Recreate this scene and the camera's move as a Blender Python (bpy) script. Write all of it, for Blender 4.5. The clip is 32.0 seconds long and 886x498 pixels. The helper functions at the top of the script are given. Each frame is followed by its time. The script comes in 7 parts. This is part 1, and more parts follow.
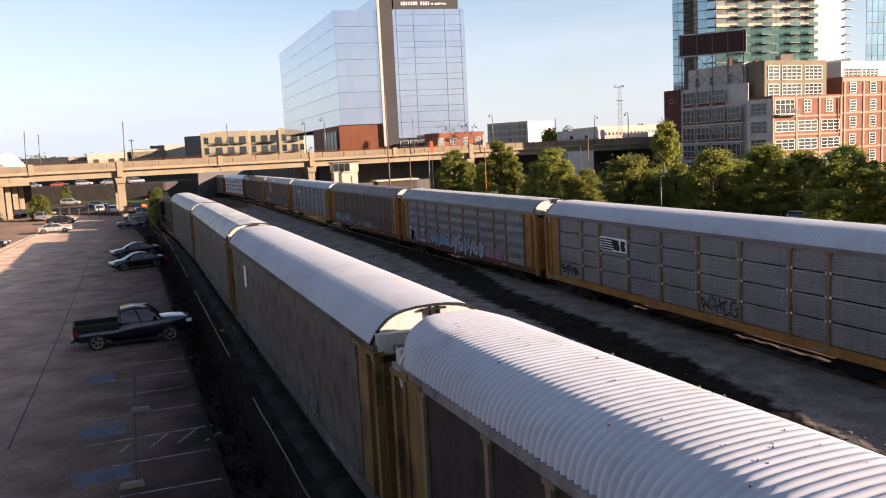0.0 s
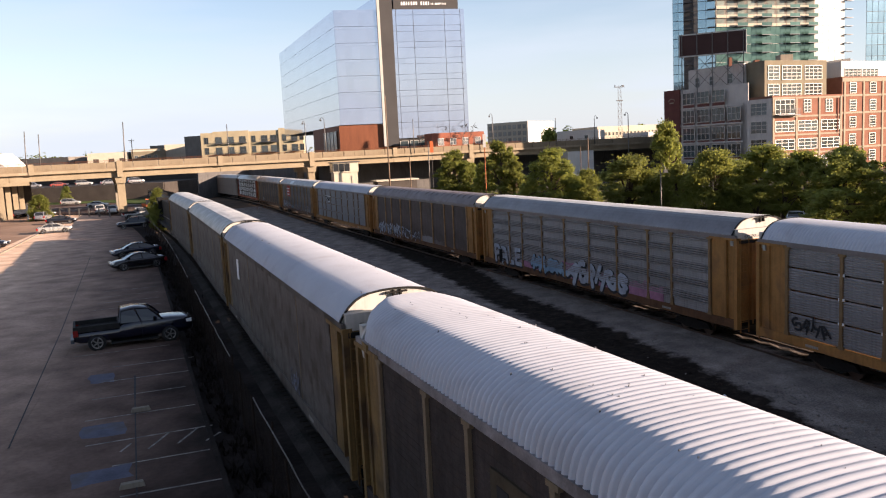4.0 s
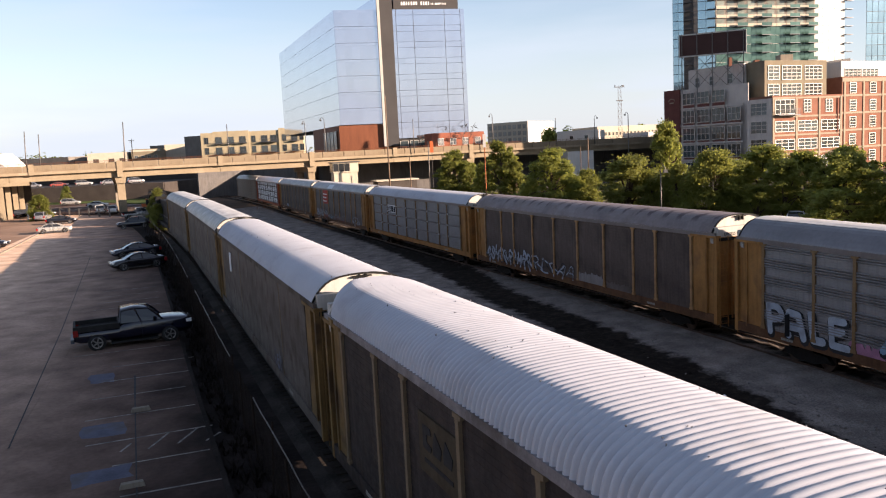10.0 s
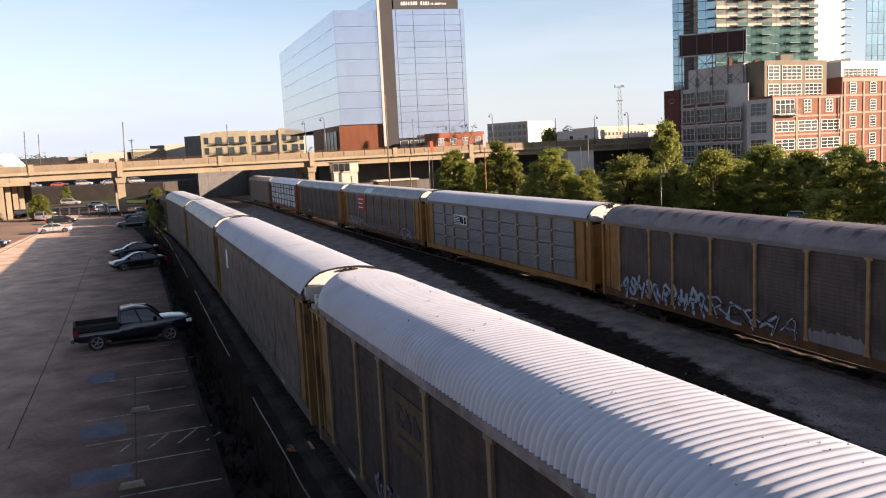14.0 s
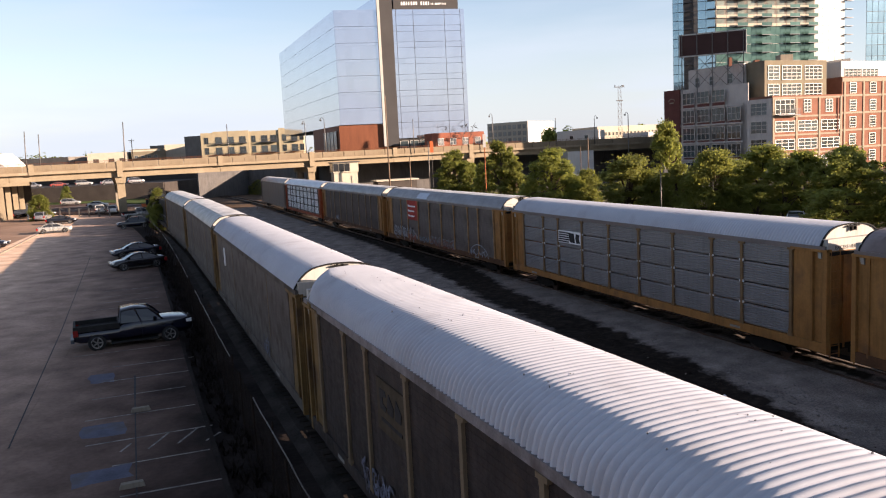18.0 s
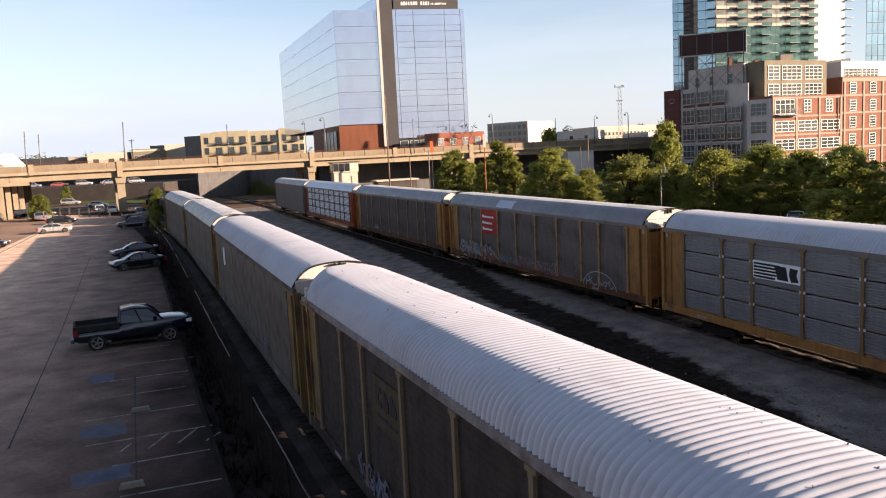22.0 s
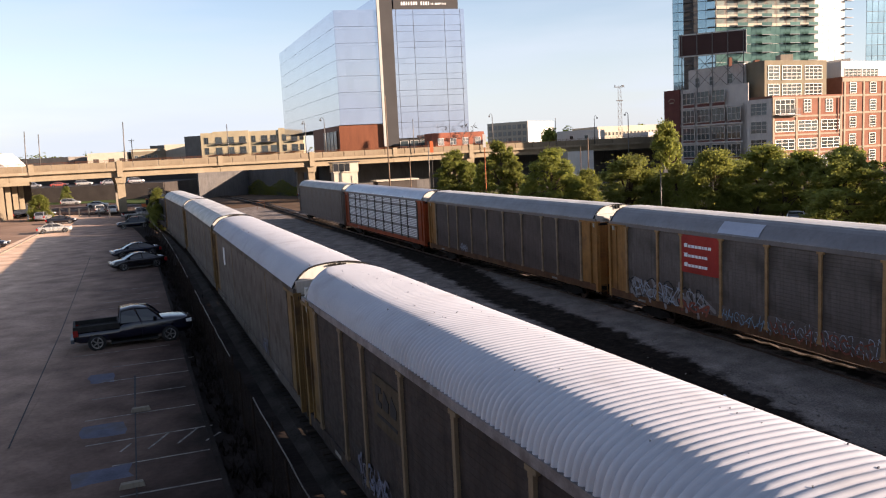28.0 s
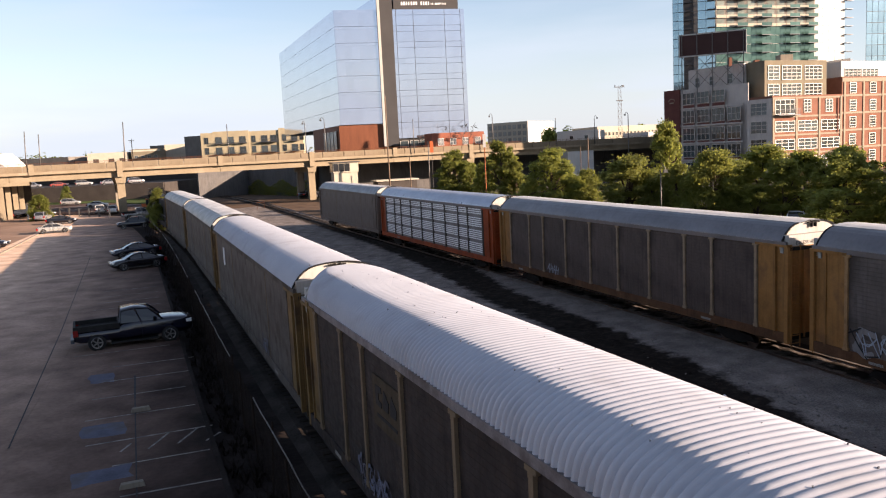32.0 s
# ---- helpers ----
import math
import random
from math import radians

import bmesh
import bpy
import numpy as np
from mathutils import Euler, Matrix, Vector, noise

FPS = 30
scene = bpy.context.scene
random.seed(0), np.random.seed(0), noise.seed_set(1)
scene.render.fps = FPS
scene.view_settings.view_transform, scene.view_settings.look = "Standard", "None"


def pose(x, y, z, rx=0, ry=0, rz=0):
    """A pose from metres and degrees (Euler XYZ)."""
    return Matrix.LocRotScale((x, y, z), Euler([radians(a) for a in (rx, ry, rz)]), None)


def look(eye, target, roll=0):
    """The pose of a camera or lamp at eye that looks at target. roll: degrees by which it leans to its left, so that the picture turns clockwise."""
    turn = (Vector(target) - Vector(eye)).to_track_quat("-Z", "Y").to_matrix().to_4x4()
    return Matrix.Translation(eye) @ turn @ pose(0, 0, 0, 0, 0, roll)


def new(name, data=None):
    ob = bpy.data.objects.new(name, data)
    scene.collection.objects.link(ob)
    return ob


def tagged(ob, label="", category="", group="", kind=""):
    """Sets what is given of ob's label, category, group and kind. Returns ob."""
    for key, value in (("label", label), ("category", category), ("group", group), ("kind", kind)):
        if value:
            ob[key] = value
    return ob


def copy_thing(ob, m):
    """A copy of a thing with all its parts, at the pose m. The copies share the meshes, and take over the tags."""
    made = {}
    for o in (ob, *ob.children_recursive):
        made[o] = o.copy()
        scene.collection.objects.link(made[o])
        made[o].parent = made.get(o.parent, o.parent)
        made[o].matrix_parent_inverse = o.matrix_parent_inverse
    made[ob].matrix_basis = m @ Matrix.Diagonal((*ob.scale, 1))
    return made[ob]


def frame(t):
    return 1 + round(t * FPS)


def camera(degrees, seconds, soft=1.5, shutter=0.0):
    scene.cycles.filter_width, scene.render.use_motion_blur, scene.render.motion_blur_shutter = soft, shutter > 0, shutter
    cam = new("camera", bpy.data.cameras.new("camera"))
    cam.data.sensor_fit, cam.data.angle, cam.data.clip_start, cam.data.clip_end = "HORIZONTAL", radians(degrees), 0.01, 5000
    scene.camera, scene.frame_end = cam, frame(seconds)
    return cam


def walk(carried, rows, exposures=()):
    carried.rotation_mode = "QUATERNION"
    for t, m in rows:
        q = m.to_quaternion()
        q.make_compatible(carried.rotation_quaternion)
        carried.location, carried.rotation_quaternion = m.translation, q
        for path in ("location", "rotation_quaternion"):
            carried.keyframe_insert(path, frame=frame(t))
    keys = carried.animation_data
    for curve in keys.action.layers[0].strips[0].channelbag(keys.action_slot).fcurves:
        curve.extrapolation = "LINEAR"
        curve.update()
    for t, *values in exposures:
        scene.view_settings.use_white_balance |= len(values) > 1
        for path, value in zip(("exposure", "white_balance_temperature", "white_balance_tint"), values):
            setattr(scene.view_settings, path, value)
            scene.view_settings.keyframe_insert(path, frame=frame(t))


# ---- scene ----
cam = camera(57.86, 32.0, soft=1.15)
EYE = (0.0, 0.0, 9.384)
VIEW = Matrix.Translation(EYE) @ pose(0, 0, 0, 90 - 7.03, 0, 0) @ pose(0, 0, 0, 0, 0, -2.836)
walk(cam, [(0, VIEW), (32.0, VIEW)], exposures=[(0, 1.79, 6900, 23), (32.0, 1.79, 6900, 23)])

# ---- light ----
SUN_AZ, SUN_EL = radians(108.5), radians(14.2)      # clockwise from +y
world = bpy.data.worlds.new("sky")
scene.world = world
world.use_nodes = True
wn, wl = world.node_tree.nodes, world.node_tree.links
sky = wn.new("ShaderNodeTexSky")
sky.sky_type, sky.sun_disc = "NISHITA", False
sky.sun_elevation, sky.sun_rotation = SUN_EL, SUN_AZ
sky.air_density, sky.dust_density, sky.ozone_density = 1.0, 0.6, 2.0
wn["Background"].inputs[1].default_value = 0.063
# thin haze towards the horizon and faint streaks of high cloud, all round
wco = wn.new("ShaderNodeTexCoord")
wsep = wn.new("ShaderNodeSeparateXYZ")
wl.new(wco.outputs["Generated"], wsep.inputs[0])
haze = wn.new("ShaderNodeMapRange")
for i_, v_ in zip((1, 2, 3, 4), (-0.02, 0.22, 0.74, 0.08)):
    haze.inputs[i_].default_value = v_
haze.interpolation_type = "SMOOTHERSTEP"
wl.new(wsep.outputs[2], haze.inputs[0])
wmap = wn.new("ShaderNodeMapping")
wmap.inputs["Scale"].default_value = (1.5, 1.5, 9.0)
wl.new(wco.outputs["Generated"], wmap.inputs[0])
streaks = wn.new("ShaderNodeTexNoise")
streaks.inputs["Scale"].default_value, streaks.inputs["Detail"].default_value = 1.6, 5.0
wl.new(wmap.outputs[0], streaks.inputs["Vector"])
cloud = wn.new("ShaderNodeMapRange")
for i_, v_ in zip((1, 2, 3, 4), (0.46, 0.74, 0.0, 0.46)):
    cloud.inputs[i_].default_value = v_
wl.new(streaks.outputs["Fac"], cloud.inputs[0])
cover = wn.new("ShaderNodeMath")
cover.operation, cover.use_clamp = "ADD", True
wl.new(haze.outputs[0], cover.inputs[0])
wl.new(cloud.outputs[0], cover.inputs[1])
wmix = wn.new("ShaderNodeMix")
wmix.data_type = "RGBA"
wmix.inputs[7].default_value = (3.40, 4.16, 4.8, 1)
wl.new(cover.outputs[0], wmix.inputs[0])
wl.new(sky.outputs[0], wmix.inputs[6])
wl.new(wmix.outputs[2], wn["Background"].inputs[0])
sun_data = bpy.data.lights.new("sun", "SUN")
sun_data.energy, sun_data.angle, sun_data.color = 5.0, radians(0.5), (1.0, 0.84, 0.65)
TO_SUN = Vector((math.sin(SUN_AZ) * math.cos(SUN_EL), math.cos(SUN_AZ) * math.cos(SUN_EL), math.sin(SUN_EL)))
sun_lamp = new("sun", sun_data)
sun_lamp.matrix_world = look(TO_SUN * 300, (0, 0, 0))


# ---- materials ----
def mat(name, rgb, rough=0.7, metal=0.0, var=0.2, scale=1.0, bump=0.0, bscale=25.0, streak=0.0, dirt=None,
        stretch=(1, 1, 1), rand=0.0, island=0.0, coat=0.0):
    """Colour with grain at two scales, optional vertical streaks, patches of a second colour, relief."""
    m = bpy.data.materials.new(name)
    m.use_nodes = True
    n, l = m.node_tree.nodes, m.node_tree.links
    b = n["Principled BSDF"]
    b.inputs["Roughness"].default_value, b.inputs["Metallic"].default_value = rough, metal
    b.inputs["Coat Weight"].default_value = coat
    if rough >= 0.6:
        b.inputs["Specular IOR Level"].default_value = 0.15 if rough < 0.9 else 0.05
    co = n.new("ShaderNodeTexCoord")
    mp = n.new("ShaderNodeMapping")
    mp.inputs["Scale"].default_value = stretch
    l.new(co.outputs["Object"], mp.inputs[0])

    def noise_tex(sc, detail=6.0, src=mp):
        t = n.new("ShaderNodeTexNoise")
        t.inputs["Scale"].default_value, t.inputs["Detail"].default_value = sc, detail
        l.new(src.outputs[0], t.inputs["Vector"])
        return t.outputs["Fac"]

    def ramp(fac, lo, hi, a, c):
        r = n.new("ShaderNodeMapRange")
        for i, v in zip((1, 2, 3, 4), (lo, hi, a, c)):
            r.inputs[i].default_value = v
        l.new(fac, r.inputs[0])
        return r.outputs[0]

    def mixed(fac, a, c, mode="MIX"):
        x = n.new("ShaderNodeMix")
        x.data_type, x.blend_type = "RGBA", mode
        for k, v in ((0, fac), (6, a), (7, c)):
            if hasattr(v, "default_value"):
                l.new(v, x.inputs[k])
            else:
                x.inputs[k].default_value = v if k == 0 else (*v, 1)
        return x.outputs[2]

    lo = tuple(c * (1 - var) for c in rgb)
    hi = tuple(min(1, c * (1 + var)) for c in rgb)
    col = mixed(ramp(noise_tex(scale), 0.3, 0.7, 0, 1), lo, hi)
    fine = ramp(noise_tex(scale * 11, 4), 0.25, 0.75, 1 - var * 0.6, 1 + var * 0.4)
    vm = n.new("ShaderNodeVectorMath")
    vm.operation = "SCALE"
    l.new(col, vm.inputs[0])
    l.new(fine, vm.inputs[3])
    col = vm.outputs[0]
    if streak:
        ms = n.new("ShaderNodeMapping")
        ms.inputs["Scale"].default_value = (3.0, 3.0, 0.18)
        l.new(co.outputs["Object"], ms.inputs[0])
        col = mixed(ramp(noise_tex(2.2, 5, ms), 0.48, 0.72, 0, streak), col, tuple(c * 0.35 for c in rgb))
    if dirt:
        col = mixed(ramp(noise_tex(dirt[1], 7), dirt[2], dirt[2] + 0.16, 0, dirt[3]), col, dirt[0])
    if rand or island:
        src = n.new("ShaderNodeObjectInfo").outputs["Random"] if rand else n.new("ShaderNodeNewGeometry").outputs["Random Per Island"]
        k = ramp(src, 0, 1, 1 - (rand or island), 1 + (rand or island))
        v2 = n.new("ShaderNodeVectorMath")
        v2.operation = "SCALE"
        l.new(col, v2.inputs[0])
        l.new(k, v2.inputs[3])
        col = v2.outputs[0]
    l.new(col, b.inputs["Base Color"])
    if bump:
        bp = n.new("ShaderNodeBump")
        bp.inputs["Strength"].default_value, bp.inputs["Distance"].default_value = bump, 0.03
        l.new(noise_tex(bscale, 5), bp.inputs["Height"])
        l.new(bp.outputs[0], b.inputs["Normal"])
    rr = ramp(noise_tex(scale * 3, 4), 0.3, 0.7, max(0.02, rough - 0.08), min(1, rough + 0.08))
    l.new(rr, b.inputs["Roughness"])
    return m


M = {}
M["dirt"] = mat("dirt", (0.07, 0.06, 0.047), 0.95, var=0.35, scale=0.25, bump=0.6, bscale=6)
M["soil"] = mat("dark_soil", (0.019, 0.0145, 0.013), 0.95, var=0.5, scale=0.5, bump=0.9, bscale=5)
M["gravel"] = mat("grey_gravel", (0.165, 0.148, 0.138), 0.95, var=0.3, scale=0.45, bump=1.0, bscale=9, dirt=((0.075, 0.07, 0.065), 0.35, 0.5, 0.7))
M["ballast"] = mat("ballast", (0.03, 0.025, 0.022), 0.95, var=0.45, scale=0.8, bump=1.0, bscale=10)
M["apron"] = mat("tan_worn_apron", (0.235, 0.155, 0.112), 0.9, var=0.2, scale=0.15, bump=0.25, bscale=25, dirt=((0.33, 0.24, 0.18), 0.2, 0.56, 0.5))
M["asphalt"] = mat("asphalt", (0.076, 0.049, 0.04), 0.9, var=0.3, scale=0.16, bump=0.35, bscale=30, dirt=((0.165, 0.135, 0.118), 0.22, 0.50, 0.75), stretch=(1, 0.45, 1))
M["yard_dirt"] = mat("brown_yard_dirt", (0.11, 0.0724, 0.0492), 0.95, var=0.35, scale=0.3, bump=0.6, bscale=6, dirt=((0.08, 0.06, 0.045), 0.2, 0.5, 0.8))
M["dull_post"] = mat("dull_tan_post", (0.1445, 0.1054, 0.068), 0.7, var=0.2, scale=1.2, streak=0.4)
M["grass"] = mat("grass", (0.055, 0.075, 0.025), 0.95, var=0.4, scale=0.3, bump=1.0, bscale=6)
M["rail"] = mat("rail_steel", (0.075, 0.053, 0.042), 0.5, 0.6, var=0.3, scale=2)
M["tie"] = mat("tie_wood", (0.03, 0.024, 0.02), 0.9, var=0.35, scale=2, rand=0.3)
M["paint"] = mat("worn_white_paint", (0.22, 0.2, 0.18), 0.85, var=0.3, scale=2.0, dirt=((0.08, 0.08, 0.078), 2.5, 0.45, 0.9))
M["blue_paint"] = mat("worn_blue_paint", (0.082, 0.085, 0.118), 0.85, var=0.3, scale=0.9, dirt=((0.075, 0.066, 0.064), 0.9, 0.50, 0.9))
M["bridge"] = mat("bridge_concrete", (0.216, 0.1745, 0.1205), 0.9, var=0.12, scale=0.3, bump=0.2, bscale=10, streak=0.12, dirt=((0.27, 0.225, 0.165), 0.3, 0.56, 0.5))
M["bridge_dark"] = mat("weathered_concrete", (0.21, 0.182, 0.147), 0.9, var=0.2, scale=0.4, bump=0.2, bscale=10, streak=0.4)
M["dim_concrete"] = mat("stained_grey_concrete", (0.10, 0.095, 0.092), 0.9, var=0.25, scale=0.3, bump=0.2, bscale=8, streak=0.5, dirt=((0.075, 0.068, 0.062), 0.3, 0.5, 0.7))
M["parapet"] = mat("weathered_parapet_concrete", (0.1763, 0.1393, 0.0963), 0.9, var=0.16, scale=0.5, bump=0.2, bscale=10, streak=0.2, dirt=((0.13, 0.11, 0.085), 0.5, 0.52, 0.6))
M["rust"] = mat("rusty_steel", (0.102, 0.039, 0.018), 0.8, var=0.35, scale=1.5, bump=0.2)
M["gold"] = mat("yellow_steel", (0.285, 0.135, 0.042), 0.65, var=0.22, scale=0.9, streak=0.45, dirt=((0.12, 0.06, 0.03), 0.9, 0.54, 0.75))
M["sill_rust"] = mat("rust_stained_sill", (0.10, 0.048, 0.024), 0.8, var=0.3, scale=1.2, streak=0.4, dirt=((0.14, 0.075, 0.03), 0.8, 0.58, 0.7))
M["pale_post"] = mat("pale_tan_post", (0.25, 0.18, 0.118), 0.7, var=0.25, scale=1.2, streak=0.4, dirt=((0.10, 0.07, 0.045), 1.2, 0.52, 0.8))
M["tan_post"] = mat("faded_tan_post", (0.31, 0.178, 0.082), 0.7, var=0.25, scale=1.2, streak=0.5, dirt=((0.12, 0.066, 0.035), 1.2, 0.52, 0.8))
# darker copy of yellow_steel; shade on the near car ends is in the colour
M["gold_shaded"] = mat("shaded_yellow_steel", (0.15, 0.09, 0.034), 0.7, var=0.25, scale=1.1, streak=0.6, dirt=((0.05, 0.03, 0.018), 0.8, 0.50, 0.85))
M["orange"] = mat("orange_steel", (0.27, 0.054, 0.017), 0.6, var=0.25, scale=1.0, streak=0.4)
M["grey_panel"] = mat("galvanized_panel", (0.2, 0.1875, 0.1875), 0.55, 0.25, var=0.16, scale=0.7, streak=0.4, rand=0.08, dirt=((0.16, 0.145, 0.13), 0.5, 0.55, 0.5))
M["brown_panel"] = mat("brown_stained_panel", (0.084, 0.062, 0.053), 0.7, 0.1, var=0.25, scale=0.7, streak=0.4, rand=0.10, dirt=((0.026, 0.019, 0.016), 0.5, 0.52, 0.7))
M["mid_panel"] = mat("dull_grey_panel", (0.1134, 0.0924, 0.0819), 0.65, 0.15, var=0.25, scale=0.7, streak=0.5, rand=0.10, dirt=((0.045, 0.034, 0.028), 0.55, 0.50, 0.75))
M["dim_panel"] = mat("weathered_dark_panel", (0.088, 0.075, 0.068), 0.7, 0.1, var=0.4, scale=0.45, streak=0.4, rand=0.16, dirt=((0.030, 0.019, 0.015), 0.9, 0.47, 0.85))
M["tan_grey_panel"] = mat("smooth_tan_grey_panel", (0.160, 0.126, 0.106), 0.65, 0.1, var=0.15, scale=0.5, streak=0.4, dirt=((0.09, 0.07, 0.055), 0.5, 0.55, 0.6))
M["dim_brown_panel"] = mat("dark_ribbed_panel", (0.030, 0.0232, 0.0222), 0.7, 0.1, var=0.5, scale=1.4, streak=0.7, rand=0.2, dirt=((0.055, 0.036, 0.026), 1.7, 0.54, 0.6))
M["gold_post"] = mat("faded_yellow_post", (0.185, 0.112, 0.055), 0.7, var=0.25, scale=1.2, streak=0.5, dirt=((0.10, 0.06, 0.035), 1.2, 0.52, 0.8))
M["silver_panel"] = mat("bright_panel", (0.195, 0.1911, 0.195), 0.5, 0.3, var=0.12, scale=0.8, streak=0.25, rand=0.06)
M["screen_grey"] = mat("dusty_grey_screen", (0.24, 0.215, 0.20), 0.7, var=0.25, scale=0.8, streak=0.3, dirt=((0.15, 0.13, 0.12), 0.7, 0.5, 0.7))
M["white_slat"] = mat("white_slat", (0.82, 0.81, 0.79), 0.6, var=0.1, scale=1.0, streak=0.2)
M["roof_white"] = mat("white_painted_roof", (0.345, 0.360, 0.398), 0.6, 0.1, var=0.06, scale=0.5, dirt=((0.265, 0.265, 0.28), 0.8, 0.56, 0.6))
M["roof_silver"] = mat("silver_roof", (0.29, 0.305, 0.355), 0.35, 0.5, var=0.1, scale=0.5)
# pale tone that paints the sunlit crown of the grey roofs
M["ridge"] = mat("sunlit_ridge_tone", (0.52, 0.50, 0.47), 0.55, 0.3, var=0.18, scale=0.7, dirt=((0.26, 0.24, 0.23), 0.8, 0.55, 0.6), stretch=(0.5, 2, 1))
M["eave_grey"] = mat("dusty_grey_eave", (0.17, 0.155, 0.16), 0.6, 0.2, var=0.3, scale=2.5, dirt=((0.07, 0.055, 0.05), 1.5, 0.5, 0.7))
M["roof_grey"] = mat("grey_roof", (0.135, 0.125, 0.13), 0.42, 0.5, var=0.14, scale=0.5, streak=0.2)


def stained_roof_mat():
    """Grey-brown roof with dark rust runs at every second sheet joint, over the shoulder of the roof."""
    m = mat("rust_streaked_roof", (0.165, 0.138, 0.138), 0.6, 0.1, var=0.25, scale=0.6, dirt=((0.13, 0.10, 0.09), 0.55, 0.5, 0.6))
    n, l = m.node_tree.nodes, m.node_tree.links
    b = n["Principled BSDF"]
    base = b.inputs["Base Color"].links[0].from_socket
    co, sep = n.new("ShaderNodeTexCoord"), n.new("ShaderNodeSeparateXYZ")
    l.new(co.outputs["Object"], sep.inputs[0])
    mp, nz = n.new("ShaderNodeMapping"), n.new("ShaderNodeTexNoise")
    mp.inputs["Scale"].default_value = (2.2, 0.9, 0.9)
    nz.inputs["Scale"].default_value, nz.inputs["Detail"].default_value = 1.6, 6.0
    l.new(co.outputs["Object"], mp.inputs[0])
    l.new(mp.outputs[0], nz.inputs["Vector"])

    def math_of(op, a, c, clamp=False):
        x = n.new("ShaderNodeMath")
        x.operation, x.use_clamp = op, clamp
        for k, v in enumerate((a, c)):
            if hasattr(v, "default_value"):
                l.new(v, x.inputs[k])
            else:
                x.inputs[k].default_value = v
        return x.outputs[0]

    joint = math_of("SINE", math_of("MULTIPLY", sep.outputs[0], 5.2), 0.0)
    joint = math_of("ADD", joint, math_of("MULTIPLY", math_of("SUBTRACT", nz.outputs["Fac"], 0.5), 5.0))
    joint = math_of("MULTIPLY", math_of("SUBTRACT", joint, 0.35), 1.6, True)
    shoulder = math_of("MULTIPLY", math_of("SUBTRACT", math_of("ABSOLUTE", sep.outputs[1], 0.0), 0.25), 3.0, True)
    fade = math_of("MULTIPLY", math_of("SUBTRACT", 1.34, math_of("ABSOLUTE", sep.outputs[1], 0.0)), 4.0, True)
    fac = math_of("MULTIPLY", math_of("MULTIPLY", joint, shoulder), math_of("MULTIPLY", fade, 0.85))
    mix = n.new("ShaderNodeMix")
    mix.data_type = "RGBA"
    l.new(fac, mix.inputs[0])
    l.new(base, mix.inputs[6])
    mix.inputs[7].default_value = (0.045, 0.028, 0.03, 1)
    l.new(mix.outputs[2], b.inputs["Base Color"])
    return m


M["roof_brown"] = stained_roof_mat()
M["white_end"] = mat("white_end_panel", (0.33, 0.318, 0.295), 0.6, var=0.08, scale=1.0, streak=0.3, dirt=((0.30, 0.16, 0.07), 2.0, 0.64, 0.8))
M["black_steel"] = mat("black_steel", (0.01, 0.0095, 0.009), 0.7, 0.2, var=0.3, scale=2)
M["red_sign"] = mat("red_sign", (0.315, 0.029, 0.021), 0.6, var=0.2, scale=0.8)
M["white_frame"] = mat("white_window_frame", (0.62, 0.60, 0.55), 0.6, var=0.06, scale=1)
M["white_mark"] = mat("white_marking", (0.7, 0.7, 0.7), 0.7, var=0.12, scale=2)
M["grey_mark"] = mat("grey_marking", (0.25, 0.24, 0.22), 0.7, var=0.2, scale=2)
M["black_mark"] = mat("black_marking", (0.02, 0.02, 0.022), 0.7, var=0.2, scale=2)
M["gold_mark"] = mat("tan_marking", (0.048, 0.035, 0.022), 0.7, var=0.2, scale=2)
M["spray_white"] = mat("white_spray", (0.28, 0.315, 0.365), 0.7, var=0.2, scale=3)
M["spray_dim"] = mat("dull_bluish_spray", (0.115, 0.12, 0.16), 0.8, var=0.4, scale=2.5, dirt=((0.04, 0.033, 0.03), 2.2, 0.5, 0.8))
M["spray_blue"] = mat("blue_spray", (0.17, 0.27, 0.36), 0.7, var=0.2, scale=3)
M["spray_pink"] = mat("pink_spray", (0.28, 0.13, 0.2), 0.7, var=0.25, scale=2)
M["spray_red"] = mat("red_spray", (0.2, 0.06, 0.04), 0.7, var=0.25, scale=2)
M["bark"] = mat("bark", (0.09, 0.065, 0.045), 0.95, var=0.3, scale=4, bump=0.6, bscale=12)
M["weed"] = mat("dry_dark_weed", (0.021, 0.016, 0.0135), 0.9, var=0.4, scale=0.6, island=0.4)


